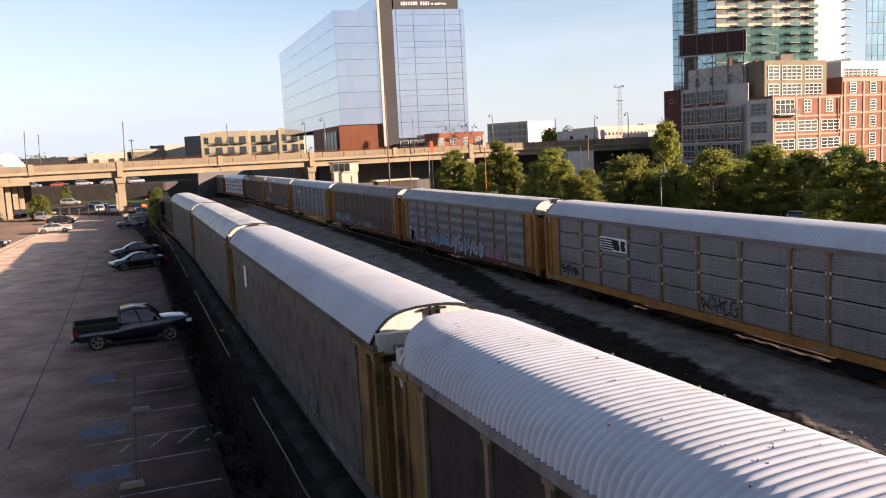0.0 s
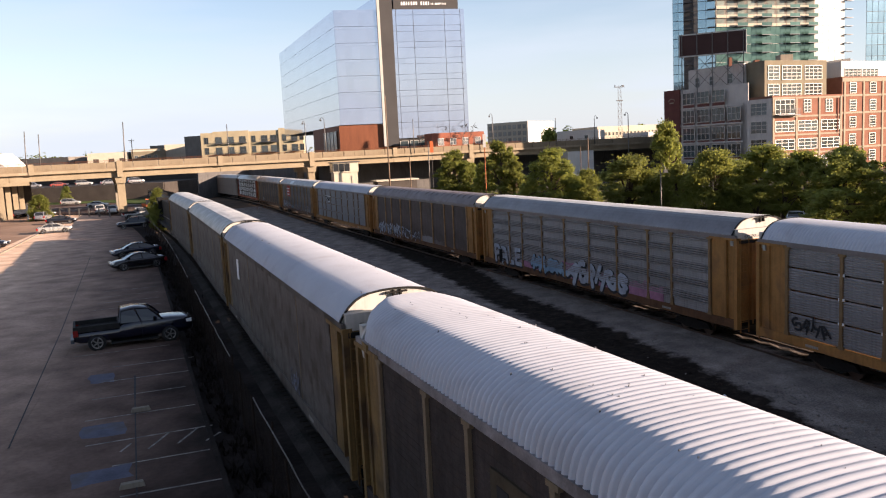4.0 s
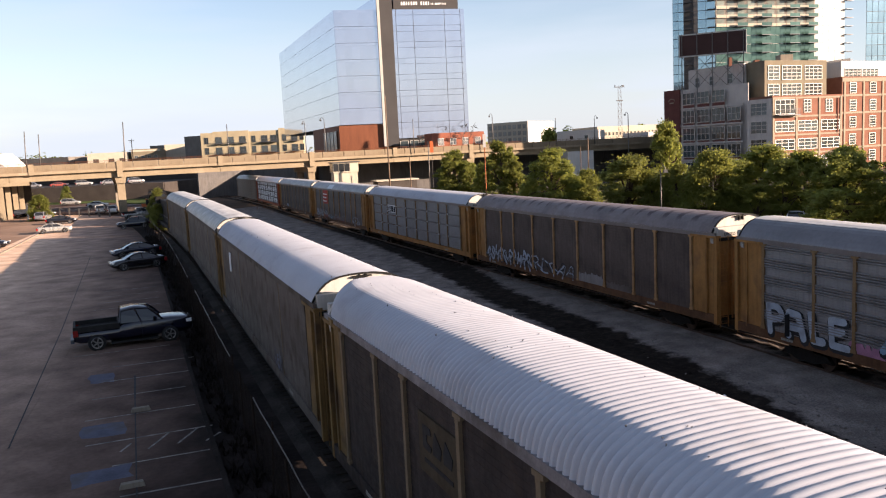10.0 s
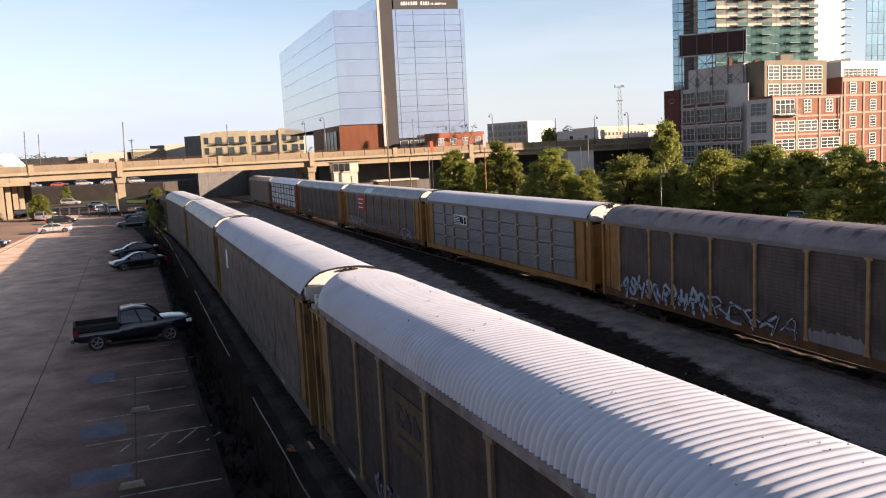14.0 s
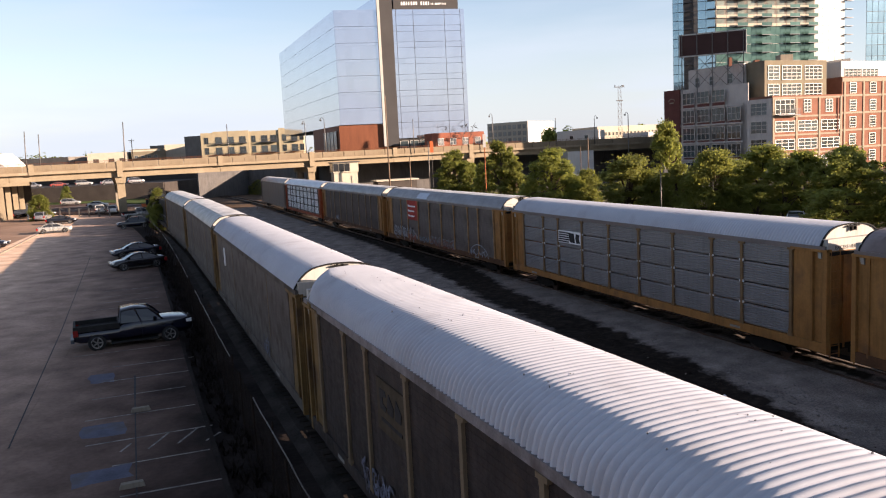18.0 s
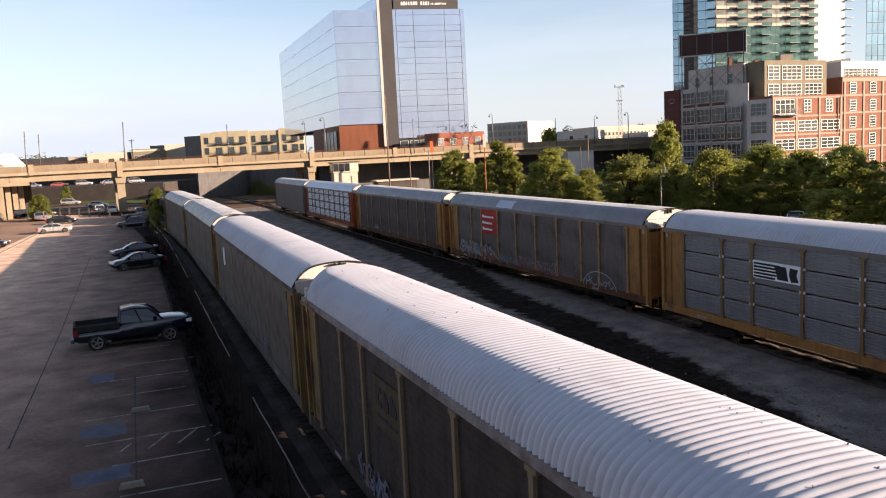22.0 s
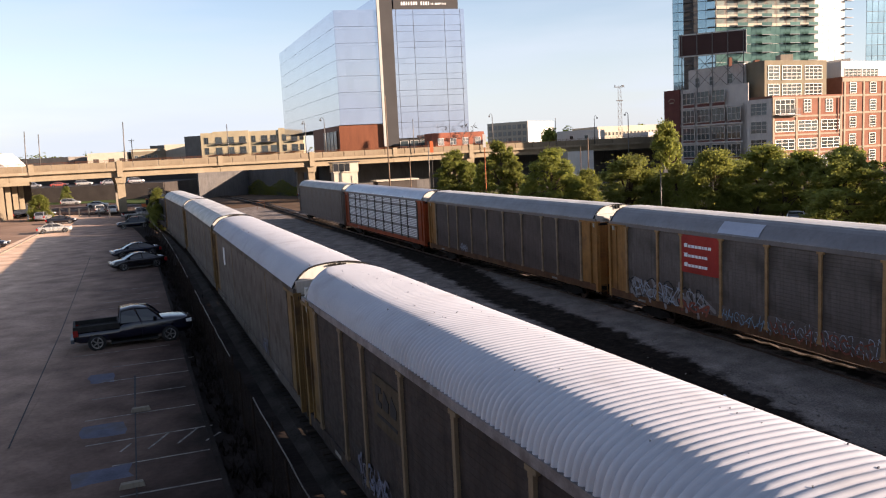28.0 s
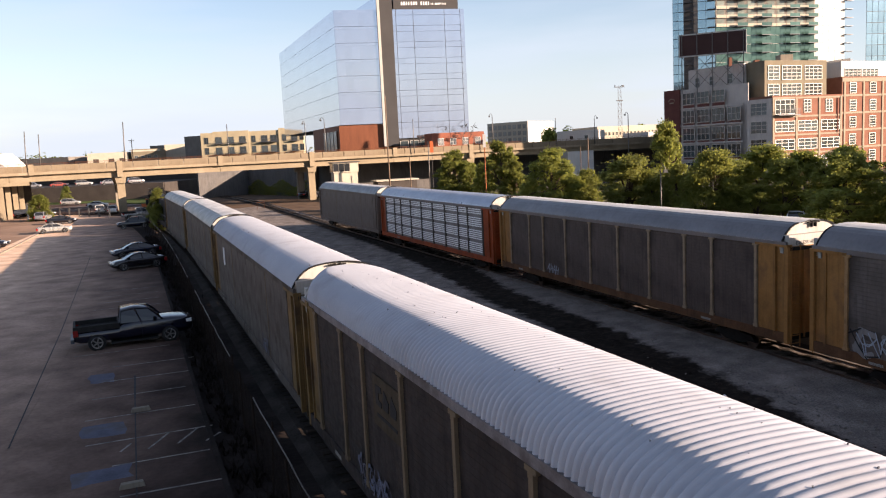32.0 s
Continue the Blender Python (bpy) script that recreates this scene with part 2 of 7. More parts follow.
def lot_mat():
    """Worn asphalt: pale and polished along the lane, palest where sun on its far end is put into the colour, darker
    across the parking bays towards the fence, with scuffs and streaks.
    """
    m = mat("worn_lot_asphalt", (0.2, 0.2, 0.2), 0.9, var=0.3, scale=0.5, bump=0.35, bscale=28)
    n, l = m.node_tree.nodes, m.node_tree.links
    b = n["Principled BSDF"]
    grain = b.inputs["Base Color"].links[0].from_socket
    co = n.new("ShaderNodeTexCoord")
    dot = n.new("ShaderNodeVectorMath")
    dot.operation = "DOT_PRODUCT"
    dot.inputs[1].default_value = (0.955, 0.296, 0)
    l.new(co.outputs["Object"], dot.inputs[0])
    turn = n.new("ShaderNodeMapping")
    turn.inputs["Rotation"].default_value = (0, 0, radians(-17))
    turn.inputs["Scale"].default_value = (0.7, 0.5, 1.0)
    l.new(co.outputs["Object"], turn.inputs[0])

    def blotch(sc, lo, hi):
        t = n.new("ShaderNodeTexNoise")
        t.inputs["Scale"].default_value, t.inputs["Detail"].default_value, t.inputs["Roughness"].default_value = sc, 8.0, 0.62
        l.new(turn.outputs[0], t.inputs["Vector"])
        r = n.new("ShaderNodeMapRange")
        for k, v in zip((1, 2, 3, 4), (0.3, 0.7, lo, hi)):
            r.inputs[k].default_value = v
        l.new(t.outputs["Fac"], r.inputs[0])
        return r.outputs[0]

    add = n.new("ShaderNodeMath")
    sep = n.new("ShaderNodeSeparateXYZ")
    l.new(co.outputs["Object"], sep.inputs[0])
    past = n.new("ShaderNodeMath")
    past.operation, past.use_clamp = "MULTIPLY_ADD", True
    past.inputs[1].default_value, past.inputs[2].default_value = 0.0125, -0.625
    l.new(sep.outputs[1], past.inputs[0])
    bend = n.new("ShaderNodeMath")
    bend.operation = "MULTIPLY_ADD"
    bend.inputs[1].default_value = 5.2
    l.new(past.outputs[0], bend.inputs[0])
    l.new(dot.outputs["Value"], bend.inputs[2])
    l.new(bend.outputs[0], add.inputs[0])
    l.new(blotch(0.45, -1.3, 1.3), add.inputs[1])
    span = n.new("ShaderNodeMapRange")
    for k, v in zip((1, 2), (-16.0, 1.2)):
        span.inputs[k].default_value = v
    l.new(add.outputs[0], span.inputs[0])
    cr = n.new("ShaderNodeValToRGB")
    # palest stop is raised to paint sun on the lane's far end
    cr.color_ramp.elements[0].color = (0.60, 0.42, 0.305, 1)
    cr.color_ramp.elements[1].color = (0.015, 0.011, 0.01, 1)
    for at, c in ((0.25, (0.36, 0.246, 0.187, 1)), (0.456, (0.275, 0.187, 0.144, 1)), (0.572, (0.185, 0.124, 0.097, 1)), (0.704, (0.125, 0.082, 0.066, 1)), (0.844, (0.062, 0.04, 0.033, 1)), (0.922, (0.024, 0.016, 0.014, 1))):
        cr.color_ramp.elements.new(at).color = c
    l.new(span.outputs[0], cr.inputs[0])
    sc = n.new("ShaderNodeVectorMath")
    sc.operation = "SCALE"
    l.new(cr.outputs[0], sc.inputs[0])
    l.new(blotch(1.3, 0.88, 1.05), sc.inputs[3])
    mul = n.new("ShaderNodeVectorMath")
    mul.operation = "MULTIPLY"
    mul.inputs[1].default_value = (5, 5, 5)
    l.new(grain, mul.inputs[0])
    out = n.new("ShaderNodeVectorMath")
    out.operation = "MULTIPLY"
    l.new(sc.outputs[0], out.inputs[0])
    l.new(mul.outputs[0], out.inputs[1])
    l.new(out.outputs[0], b.inputs["Base Color"])
    return m


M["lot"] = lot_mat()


def leaf_mat(name, rgb, thin):
    """Leaves that let part of the light through."""
    m = mat(name, rgb, 0.62, var=0.3, scale=0.6, island=0.30)
    n, l = m.node_tree.nodes, m.node_tree.links
    b = n["Principled BSDF"]
    tr = n.new("ShaderNodeBsdfTranslucent")
    tr.inputs[0].default_value = (*thin, 1)
    mx = n.new("ShaderNodeMixShader")
    mx.inputs[0].default_value = 0.48
    l.new(b.outputs[0], mx.inputs[1])
    l.new(tr.outputs[0], mx.inputs[2])
    l.new(mx.outputs[0], n["Material Output"].inputs[0])
    return m


M["leaf"] = leaf_mat("green_leaf", (0.088, 0.099, 0.023), (0.32, 0.33, 0.07))
M["leaf_dark"] = leaf_mat("dark_green_leaf", (0.104, 0.118, 0.030), (0.40, 0.42, 0.09))
M["leaf_pale"] = leaf_mat("yellow_green_leaf", (0.096, 0.102, 0.029), (0.34, 0.35, 0.08))
M["glass_back"] = mat("glass_edge", (0.20, 0.24, 0.30), 0.3, 0.5, var=0.05)
M["glass"] = mat("mirror_glass", (0.50, 0.535, 0.62), 0.05, 0.92, var=0.05, scale=0.09, rand=0.035, stretch=(1, 1, 0.3))
M["window"] = mat("window_glass", (0.03, 0.04, 0.042), 0.1, 0.0, var=0.3, scale=0.6, rand=0.6)
M["window_pale"] = mat("pale_window_glass", (0.17, 0.18, 0.18), 0.15, 0.0, var=0.3, scale=0.6, rand=0.3)
M["mullion"] = mat("dark_mullion", (0.05, 0.055, 0.065), 0.5, 0.3, var=0.1)
M["charcoal"] = mat("charcoal_cladding", (0.05, 0.048, 0.048), 0.6, 0.1, var=0.1, scale=0.3)
M["pale_metal"] = mat("pale_metal_fin", (0.359, 0.3474, 0.3185), 0.5, 0.1, var=0.06)
M["wood_clad"] = mat("copper_brown_cladding", (0.1462, 0.0533, 0.0284), 0.6, 0.1, var=0.18, scale=0.7, stretch=(1, 1, 0.2))
M["brick"] = mat("red_brick", (0.175, 0.078, 0.052), 0.85, var=0.14, scale=0.8, bump=0.2, bscale=8)
M["brick_dark"] = mat("dark_red_brick", (0.1105, 0.0408, 0.034), 0.85, var=0.14, scale=0.8)
M["cast"] = mat("cream_concrete", (0.25, 0.208, 0.158), 0.85, var=0.1, scale=0.5, streak=0.2)
# greyer copy of the cream concrete: shade on the loft's left side as colour
M["shade_cast"] = mat("shaded_side_concrete", (0.43, 0.39, 0.36), 0.85, var=0.12, scale=0.5, streak=0.25)
M["tan"] = mat("tan_stucco", (0.155, 0.131, 0.092), 0.85, var=0.1, scale=0.5, streak=0.15)
M["grey_wall"] = mat("grey_stucco", (0.1481, 0.1346, 0.1211), 0.85, var=0.12, scale=0.4, streak=0.2)
M["cream_wall"] = mat("cream_stucco", (0.359, 0.3242, 0.2605), 0.85, var=0.08, scale=0.4, streak=0.15)
M["flat_cream"] = mat("yellowish_stucco", (0.285, 0.245, 0.165), 0.85, var=0.1, scale=0.4, streak=0.15)
M["white_wall"] = mat("white_wall", (0.4284, 0.4168, 0.3936), 0.8, var=0.06, scale=0.4, streak=0.12)
M["orange_wall"] = mat("orange_red_wall", (0.215, 0.0757, 0.0473), 0.8, var=0.1, scale=0.5)
M["dark_wall"] = mat("dark_wall", (0.05, 0.042, 0.037), 0.85, var=0.2, scale=0.4)
# lit copy of the green glass, for the high-rise's sunlit upper floors
M["sunlit_green_glass"] = mat("sunlit_green_glass", (0.135, 0.155, 0.135), 0.15, 0.1, var=0.3, scale=0.5, rand=0.3)
M["green_glass"] = mat("green_glass", (0.06, 0.12, 0.105), 0.12, 0.5, var=0.12, scale=0.2, rand=0.15)
M["blue_glass"] = mat("blue_glass", (0.33, 0.48, 0.56), 0.08, 0.8, var=0.06, scale=0.1, rand=0.1)
# pale tone that stands for sun glare on the high-rise's end glass
M["glare_facade"] = mat("greenish_glare_facade", (0.21, 0.24, 0.215), 0.5, var=0.12, scale=0.3, rand=0.06)
M["pole_steel"] = mat("pole_steel", (0.10, 0.095, 0.09), 0.55, 0.5, var=0.2, scale=2)
M["pole_wood"] = mat("pole_wood", (0.13, 0.095, 0.07), 0.9, var=0.25, scale=1.5)
M["orange_paint"] = mat("orange_paint", (0.48, 0.12, 0.045), 0.6, var=0.12, scale=2)
M["rust_orange"] = mat("faded_orange_paint", (0.26, 0.085, 0.035), 0.7, var=0.25, scale=1.0, streak=0.4)
M["billboard"] = mat("billboard_face", (0.045, 0.022, 0.02), 0.6, var=0.15, scale=0.3)
M["wire"] = mat("rusty_dark_wire", (0.022, 0.016, 0.013), 0.9, var=0.3, scale=2)
M["galv"] = mat("galvanized_wire", (0.05, 0.05, 0.052), 0.45, 0.7, var=0.15, scale=2)
M["yellow_paint"] = mat("faded_yellow_paint", (0.42, 0.33, 0.04), 0.6, var=0.2, scale=1)
M["tyre"] = mat("tyre", (0.018, 0.018, 0.018), 0.85, var=0.2, scale=4)
M["rim"] = mat("alloy_rim", (0.24, 0.24, 0.245), 0.3, 0.9, var=0.06)
M["carglass"] = mat("car_glass", (0.018, 0.02, 0.023), 0.05, var=0.1)
M["car_black"] = mat("black_car_paint", (0.005, 0.005, 0.008), 0.18, var=0.08, coat=0.3)
M["car_navy"] = mat("navy_car_paint", (0.004, 0.006, 0.016), 0.16, var=0.08, coat=0.3)
M["car_silver"] = mat("silver_car_paint", (0.3011, 0.2952, 0.2779), 0.28, 0.4, var=0.05, coat=0.3)
M["car_white"] = mat("white_car_paint", (0.4516, 0.4458, 0.4342), 0.3, var=0.04, coat=0.3)
M["car_grey"] = mat("grey_car_paint", (0.19, 0.19, 0.20), 0.28, 0.3, var=0.05, coat=0.3)
M["car_red"] = mat("red_car_paint", (0.2, 0.05, 0.04), 0.28, var=0.05, coat=0.3)
for key_ in ("car_black", "car_navy"):
    M[key_].node_tree.nodes["Principled BSDF"].inputs["Specular IOR Level"].default_value = 0.5
M["tail"] = mat("red_lens", (0.2, 0.01, 0.01), 0.2, var=0.05)
M["lamp_lens"] = mat("clear_lens", (0.6, 0.6, 0.58), 0.15, var=0.05)


# ---- mesh helpers ----
def box(bm, x0, x1, y0, y1, z0, z1):
    vs = [bm.verts.new(p) for p in ((x0, y0, z0), (x1, y0, z0), (x1, y1, z0), (x0, y1, z0),
                                    (x0, y0, z1), (x1, y0, z1), (x1, y1, z1), (x0, y1, z1))]
    for f in ((0, 3, 2, 1), (4, 5, 6, 7), (0, 1, 5, 4), (1, 2, 6, 5), (2, 3, 7, 6), (3, 0, 4, 7)):
        bm.faces.new([vs[i] for i in f])


def beam(bm, a, b, w, h=None):
    """A square bar from a to b."""
    a, b, h = Vector(a), Vector(b), h or w
    d = (b - a).normalized()
    u = d.cross((0, 0, 1))
    u = u.normalized() if u.length > 0.01 else Vector((1, 0, 0))
    v = u.cross(d)
    vs = [bm.verts.new(p + u * (su * w / 2) + v * (sv * h / 2)) for p in (a, b) for su, sv in ((-1, -1), (1, -1), (1, 1), (-1, 1))]
    for f in ((3, 2, 1, 0), (4, 5, 6, 7), (0, 1, 5, 4), (1, 2, 6, 5), (2, 3, 7, 6), (3, 0, 4, 7)):
        bm.faces.new([vs[i] for i in f])


def tube(bm, pts, radii, n=8, cap=True):
    """A round bar through points, with a radius for each."""
    rings = []
    for i, p in enumerate(pts):
        p = Vector(p)
        d = (Vector(pts[min(i + 1, len(pts) - 1)]) - Vector(pts[max(i - 1, 0)])).normalized()
        u = d.cross((0, 0, 1))
        u = u.normalized() if u.length > 0.05 else Vector((1, 0, 0))
        v = d.cross(u)
        rings.append([bm.verts.new(p + (u * math.cos(a) + v * math.sin(a)) * radii[i]) for a in (2 * math.pi * k / n for k in range(n))])
    for r, s in zip(rings, rings[1:]):
        for k in range(n):
            bm.faces.new((r[k], r[(k + 1) % n], s[(k + 1) % n], s[k]))
    if cap:
        bm.faces.new(rings[0][::-1])
        bm.faces.new(rings[-1])


def lathe(bm, prof, n=20, axis="y", at=(0, 0, 0)):
    """A turned solid: prof rows are (along the axis, radius)."""
    rings = []
    for h, r in prof:
        ring = []
        for k in range(n):
            a = 2 * math.pi * k / n
            c, s = r * math.cos(a), r * math.sin(a)
            p = {"y": (c, h, s), "z": (c, s, h), "x": (h, c, s)}[axis]
            ring.append(bm.verts.new(Vector(p) + Vector(at)))
        rings.append(ring)
    for r, s in zip(rings, rings[1:]):
        for k in range(n):
            bm.faces.new((r[k], r[(k + 1) % n], s[(k + 1) % n], s[k]))
    bm.faces.new(rings[0][::-1])
    bm.faces.new(rings[-1])


def prism(bm, poly, y0, y1):
    """A side outline in x and z, extruded from y0 to y1."""
    a = [bm.verts.new((x, y0, z)) for x, z in poly]
    b = [bm.verts.new((x, y1, z)) for x, z in poly]
    n = len(poly)
    bm.faces.new(a)
    bm.faces.new(b[::-1])
    for k in range(n):
        bm.faces.new((a[k], b[k], b[(k + 1) % n], a[(k + 1) % n]))


def mesh_of(name, bm, material, smooth=False):
    bmesh.ops.recalc_face_normals(bm, faces=bm.faces)
    me = bpy.data.meshes.new(name)
    bm.to_mesh(me)
    bm.free()
    me.materials.append(material)
    if smooth:
        for p in me.polygons:
            p.use_smooth = True
    return me


def part(name, bm, material, parent, label="", smooth=False):
    ob = new(name, mesh_of(name, bm, material, smooth))
    ob.parent = parent
    return tagged(ob, label)


def share(name, me, parent, m=None, label=""):
    ob = new(name, me)
    ob.parent = parent
    if m is not None:
        ob.matrix_basis = m
    return tagged(ob, label)


def whole(name, bm, material, label, category, m=None, kind="", group="", smooth=False):
    ob = new(name, mesh_of(name, bm, material, smooth))
    if m is not None:
        ob.matrix_basis = m
    return tagged(ob, label, category, group, kind)


def empty(name, m, label, category, group="", kind=""):
    ob = new(name)
    ob.empty_display_size = 0.2
    ob.matrix_basis = m
    return tagged(ob, label, category, group, kind)


BM = bmesh.new


def boxes(*rows):
    bm = BM()
    for r in rows:
        box(bm, *r)
    return bm


# ---- tracks ----
GAP = 28.6      # coupled length of one car


def line_of(x0, y0, h0, k0, k1, k2, reach):
    """A track's centre line as points 1 m apart, by arc length, with the heading (from +y towards +x)."""
    lo, hi = reach
    def run(end):
        x, y, out, s = x0, y0, [(0, x0, y0, h0)], 0.0
        step = 0.5 if end > 0 else -0.5
        while abs(s) < abs(end):
            m_ = s + step / 2
            h = h0 + k0 * m_ + k1 * m_ * m_ / 100 + k2 * m_ ** 3 / 1e4
            x, y, s = x + math.sin(h) * step, y + math.cos(h) * step, s + step
            out.append((s, x, y, h))
        return out
    return np.array(run(lo)[:0:-1] + run(hi))


FAR = line_of(7.7726, 52.3967, -0.3673, -0.0007, 0.0018, -0.0010, (-75, 236))
NEAR = line_of(-3.3076, 26.1914, -0.3727, 0.0006, -0.0012, 0.0, (-50, 175))


def lead_line(line, s0, reach, bend):
    """A line that follows another up to s0 and then bears off with a steady bend."""
    rows = [tuple(r) for r in line if r[0] <= s0]
    while rows[-1][0] < reach:
        s, x, y, h = rows[-1]
        rows.append((s + 1.0, x + math.sin(h), y + math.cos(h), h + bend))
    return np.array(rows)


LEAD = lead_line(NEAR, 96, 190, 0.0022)


def on(line, s, off=0.0):
    """The point of a line at arc length s, off metres to its right, and the heading there."""
    x, y, h = (float(np.interp(s, line[:, 0], line[:, k])) for k in (1, 2, 3))
    return x + off * math.cos(h), y - off * math.sin(h), h


def car_pose(line, s):
    """Where a car stands whose middle is at s: its two trucks are 20 m apart on the line; local x points up the line."""
    ax, ay, _ = on(line, s - 10)
    bx, by, _ = on(line, s + 10)
    return pose((ax + bx) / 2, (ay + by) / 2, 0, 0, 0, math.degrees(math.atan2(by - ay, bx - ax)))


def ribbon(bm, line, s0, s1, offs, zs, step=4.0):
    """A strip along a line: cross-section given by offsets and heights."""
    rows = []
    for s in np.linspace(s0, s1, max(2, int((s1 - s0) / step))):
        rows.append([bm.verts.new((*on(line, s, o)[:2], z)) for o, z in zip(offs, zs)])
    for r, q in zip(rows, rows[1:]):
        for k in range(len(offs) - 1):
            bm.faces.new((r[k], r[k + 1], q[k + 1], q[k]))


# ---- ground ----
bm = BM()
n = 48
grid = [[bm.verts.new((-1800 + 3600 * i / n, -400 + 3200 * j / n, -0.42)) for j in range(n + 1)] for i in range(n + 1)]
for i in range(n):
    for j in range(n):
        bm.faces.new((grid[i][j], grid[i + 1][j], grid[i + 1][j + 1], grid[i][j + 1]))
ground = whole("ground", bm, M["dirt"], "dusty brown earth that carries yard and city", "ground", kind="structure")

bm = BM()
ribbon(bm, FAR, -75, 74, (-22, -21, 12, 13), (-0.5, -0.33, -0.33, -0.5))
whole("yard_ground", bm, M["soil"], "dark oily soil between the tracks", "ground", kind="structure")
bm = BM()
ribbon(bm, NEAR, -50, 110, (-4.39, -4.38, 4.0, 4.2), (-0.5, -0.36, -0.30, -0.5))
whole("track_verge", bm, M["soil"], "near-black verge beside the track", "ground", kind="structure")
bm = BM()
ribbon(bm, FAR, 74, 232, (-24, -23, 12, 13), (-0.5, -0.33, -0.33, -0.5))
whole("yard_dirt", bm, M["yard_dirt"], "brown trampled dirt of the rail yard", "ground", kind="structure")
DITCH_NEAR = ((-75, -9.5), (-30, -8.0), (-14, -6.4), (-4, -5.7), (0.5, -5.6), (8, -4.65), (16, -3.85), (26, -3.05), (37, -2.5), (60, -2.2), (130, -2.0))
# past s = 11 this edge takes in the far train's shade too
DITCH_FAR = ((-75, -7.5), (-40, -6.4), (-28, -5.35), (-24, -4.75), (-19.5, -4.1), (-12, -3.45), (-6, -3.15), (2.5, -2.75), (11.5, -0.9), (20, -0.2), (60, 0.2), (130, 0.4))


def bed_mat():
    """Crushed grey gravel that gives way, with a ragged edge, to black oily soil along the ditch and to the same black
    for shade under the far train.
    """
    m = mat("gravel_oily_soil_and_shade", (0.2, 0.2, 0.2), 0.95, var=0.3, scale=0.9, bump=0.5, bscale=9)
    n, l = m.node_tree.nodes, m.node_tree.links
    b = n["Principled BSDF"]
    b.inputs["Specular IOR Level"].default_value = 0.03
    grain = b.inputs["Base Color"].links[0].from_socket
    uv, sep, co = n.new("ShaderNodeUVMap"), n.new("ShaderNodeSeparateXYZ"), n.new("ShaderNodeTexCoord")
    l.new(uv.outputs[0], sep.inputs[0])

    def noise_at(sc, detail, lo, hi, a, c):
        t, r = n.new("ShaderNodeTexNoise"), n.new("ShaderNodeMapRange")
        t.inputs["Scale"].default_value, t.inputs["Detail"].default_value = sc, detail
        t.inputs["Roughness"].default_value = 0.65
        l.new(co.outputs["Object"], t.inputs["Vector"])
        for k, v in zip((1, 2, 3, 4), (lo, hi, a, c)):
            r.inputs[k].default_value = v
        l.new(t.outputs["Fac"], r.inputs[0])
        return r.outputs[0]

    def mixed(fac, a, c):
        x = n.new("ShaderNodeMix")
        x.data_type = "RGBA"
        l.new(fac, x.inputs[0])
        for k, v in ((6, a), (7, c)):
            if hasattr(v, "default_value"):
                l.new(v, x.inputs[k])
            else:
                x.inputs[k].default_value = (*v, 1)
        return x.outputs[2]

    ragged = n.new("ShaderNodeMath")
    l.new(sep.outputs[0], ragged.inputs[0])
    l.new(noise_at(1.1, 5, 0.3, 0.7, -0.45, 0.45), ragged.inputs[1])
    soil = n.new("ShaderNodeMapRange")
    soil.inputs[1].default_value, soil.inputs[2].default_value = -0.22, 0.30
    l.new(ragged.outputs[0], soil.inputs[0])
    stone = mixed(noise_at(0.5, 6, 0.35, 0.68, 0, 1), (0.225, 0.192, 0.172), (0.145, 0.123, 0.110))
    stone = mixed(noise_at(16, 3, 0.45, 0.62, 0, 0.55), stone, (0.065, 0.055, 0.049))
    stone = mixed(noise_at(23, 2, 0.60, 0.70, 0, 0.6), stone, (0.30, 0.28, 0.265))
    oil_and_shade = mixed(noise_at(3.0, 6, 0.45, 0.75, 0, 1), (0.014, 0.011, 0.009), (0.034, 0.026, 0.021))
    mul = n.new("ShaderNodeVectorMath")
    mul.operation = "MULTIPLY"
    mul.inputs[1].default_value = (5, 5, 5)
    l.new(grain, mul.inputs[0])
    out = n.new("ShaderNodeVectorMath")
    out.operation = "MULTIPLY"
    l.new(mixed(soil.outputs[0], stone, oil_and_shade), out.inputs[0])
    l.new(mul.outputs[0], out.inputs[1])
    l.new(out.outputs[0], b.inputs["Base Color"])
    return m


def gravel_bed(s0, s1, step_s, offs):
    """The uneven bed between the tracks; its UV map holds how far inside the ditch, or the painted shade under the far
    train, a point lies, in metres.
    """
    rng = random.Random(44)
    verts, uvs, faces = [], [], []
    ss = np.arange(s0, s1 + 0.01, step_s)
    for s in ss:
        lo = float(np.interp(s, *zip(*DITCH_NEAR)))
        hi = float(np.interp(s, *zip(*DITCH_FAR)))
        for o in offs:
            # second range is no ditch: it paints shade under the far train black
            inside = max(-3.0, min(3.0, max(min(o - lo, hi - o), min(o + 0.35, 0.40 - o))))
            z = float(np.interp(o, (-15.3, -8, -5, -3.2, -1.2, -0.6, 1.3), (-0.31, -0.29, -0.25, -0.20, -0.145, -0.06, -0.05)))
            z += rng.uniform(-0.022, 0.022) - 0.05 * max(0.0, min(1.0, inside))
            verts.append((*on(FAR, s, o)[:2], z))
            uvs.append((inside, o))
    w = len(offs)
    for i in range(len(ss) - 1):
        for j in range(w - 1):
            faces.append((i * w + j, i * w + j + 1, i * w + w + j + 1, i * w + w + j))
    me = bpy.data.meshes.new("gravel_bed")
    me.from_pydata(verts, [], faces)
    layer = me.uv_layers.new(name="UVMap")
    layer.data.foreach_set("uv", [c for lp in me.loops for c in uvs[lp.vertex_index]])
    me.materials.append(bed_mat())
    return tagged(new("gravel_bed", me), "grey gravel between the tracks with a black oily ditch and a band of painted train shade", "gravel", kind="structure")


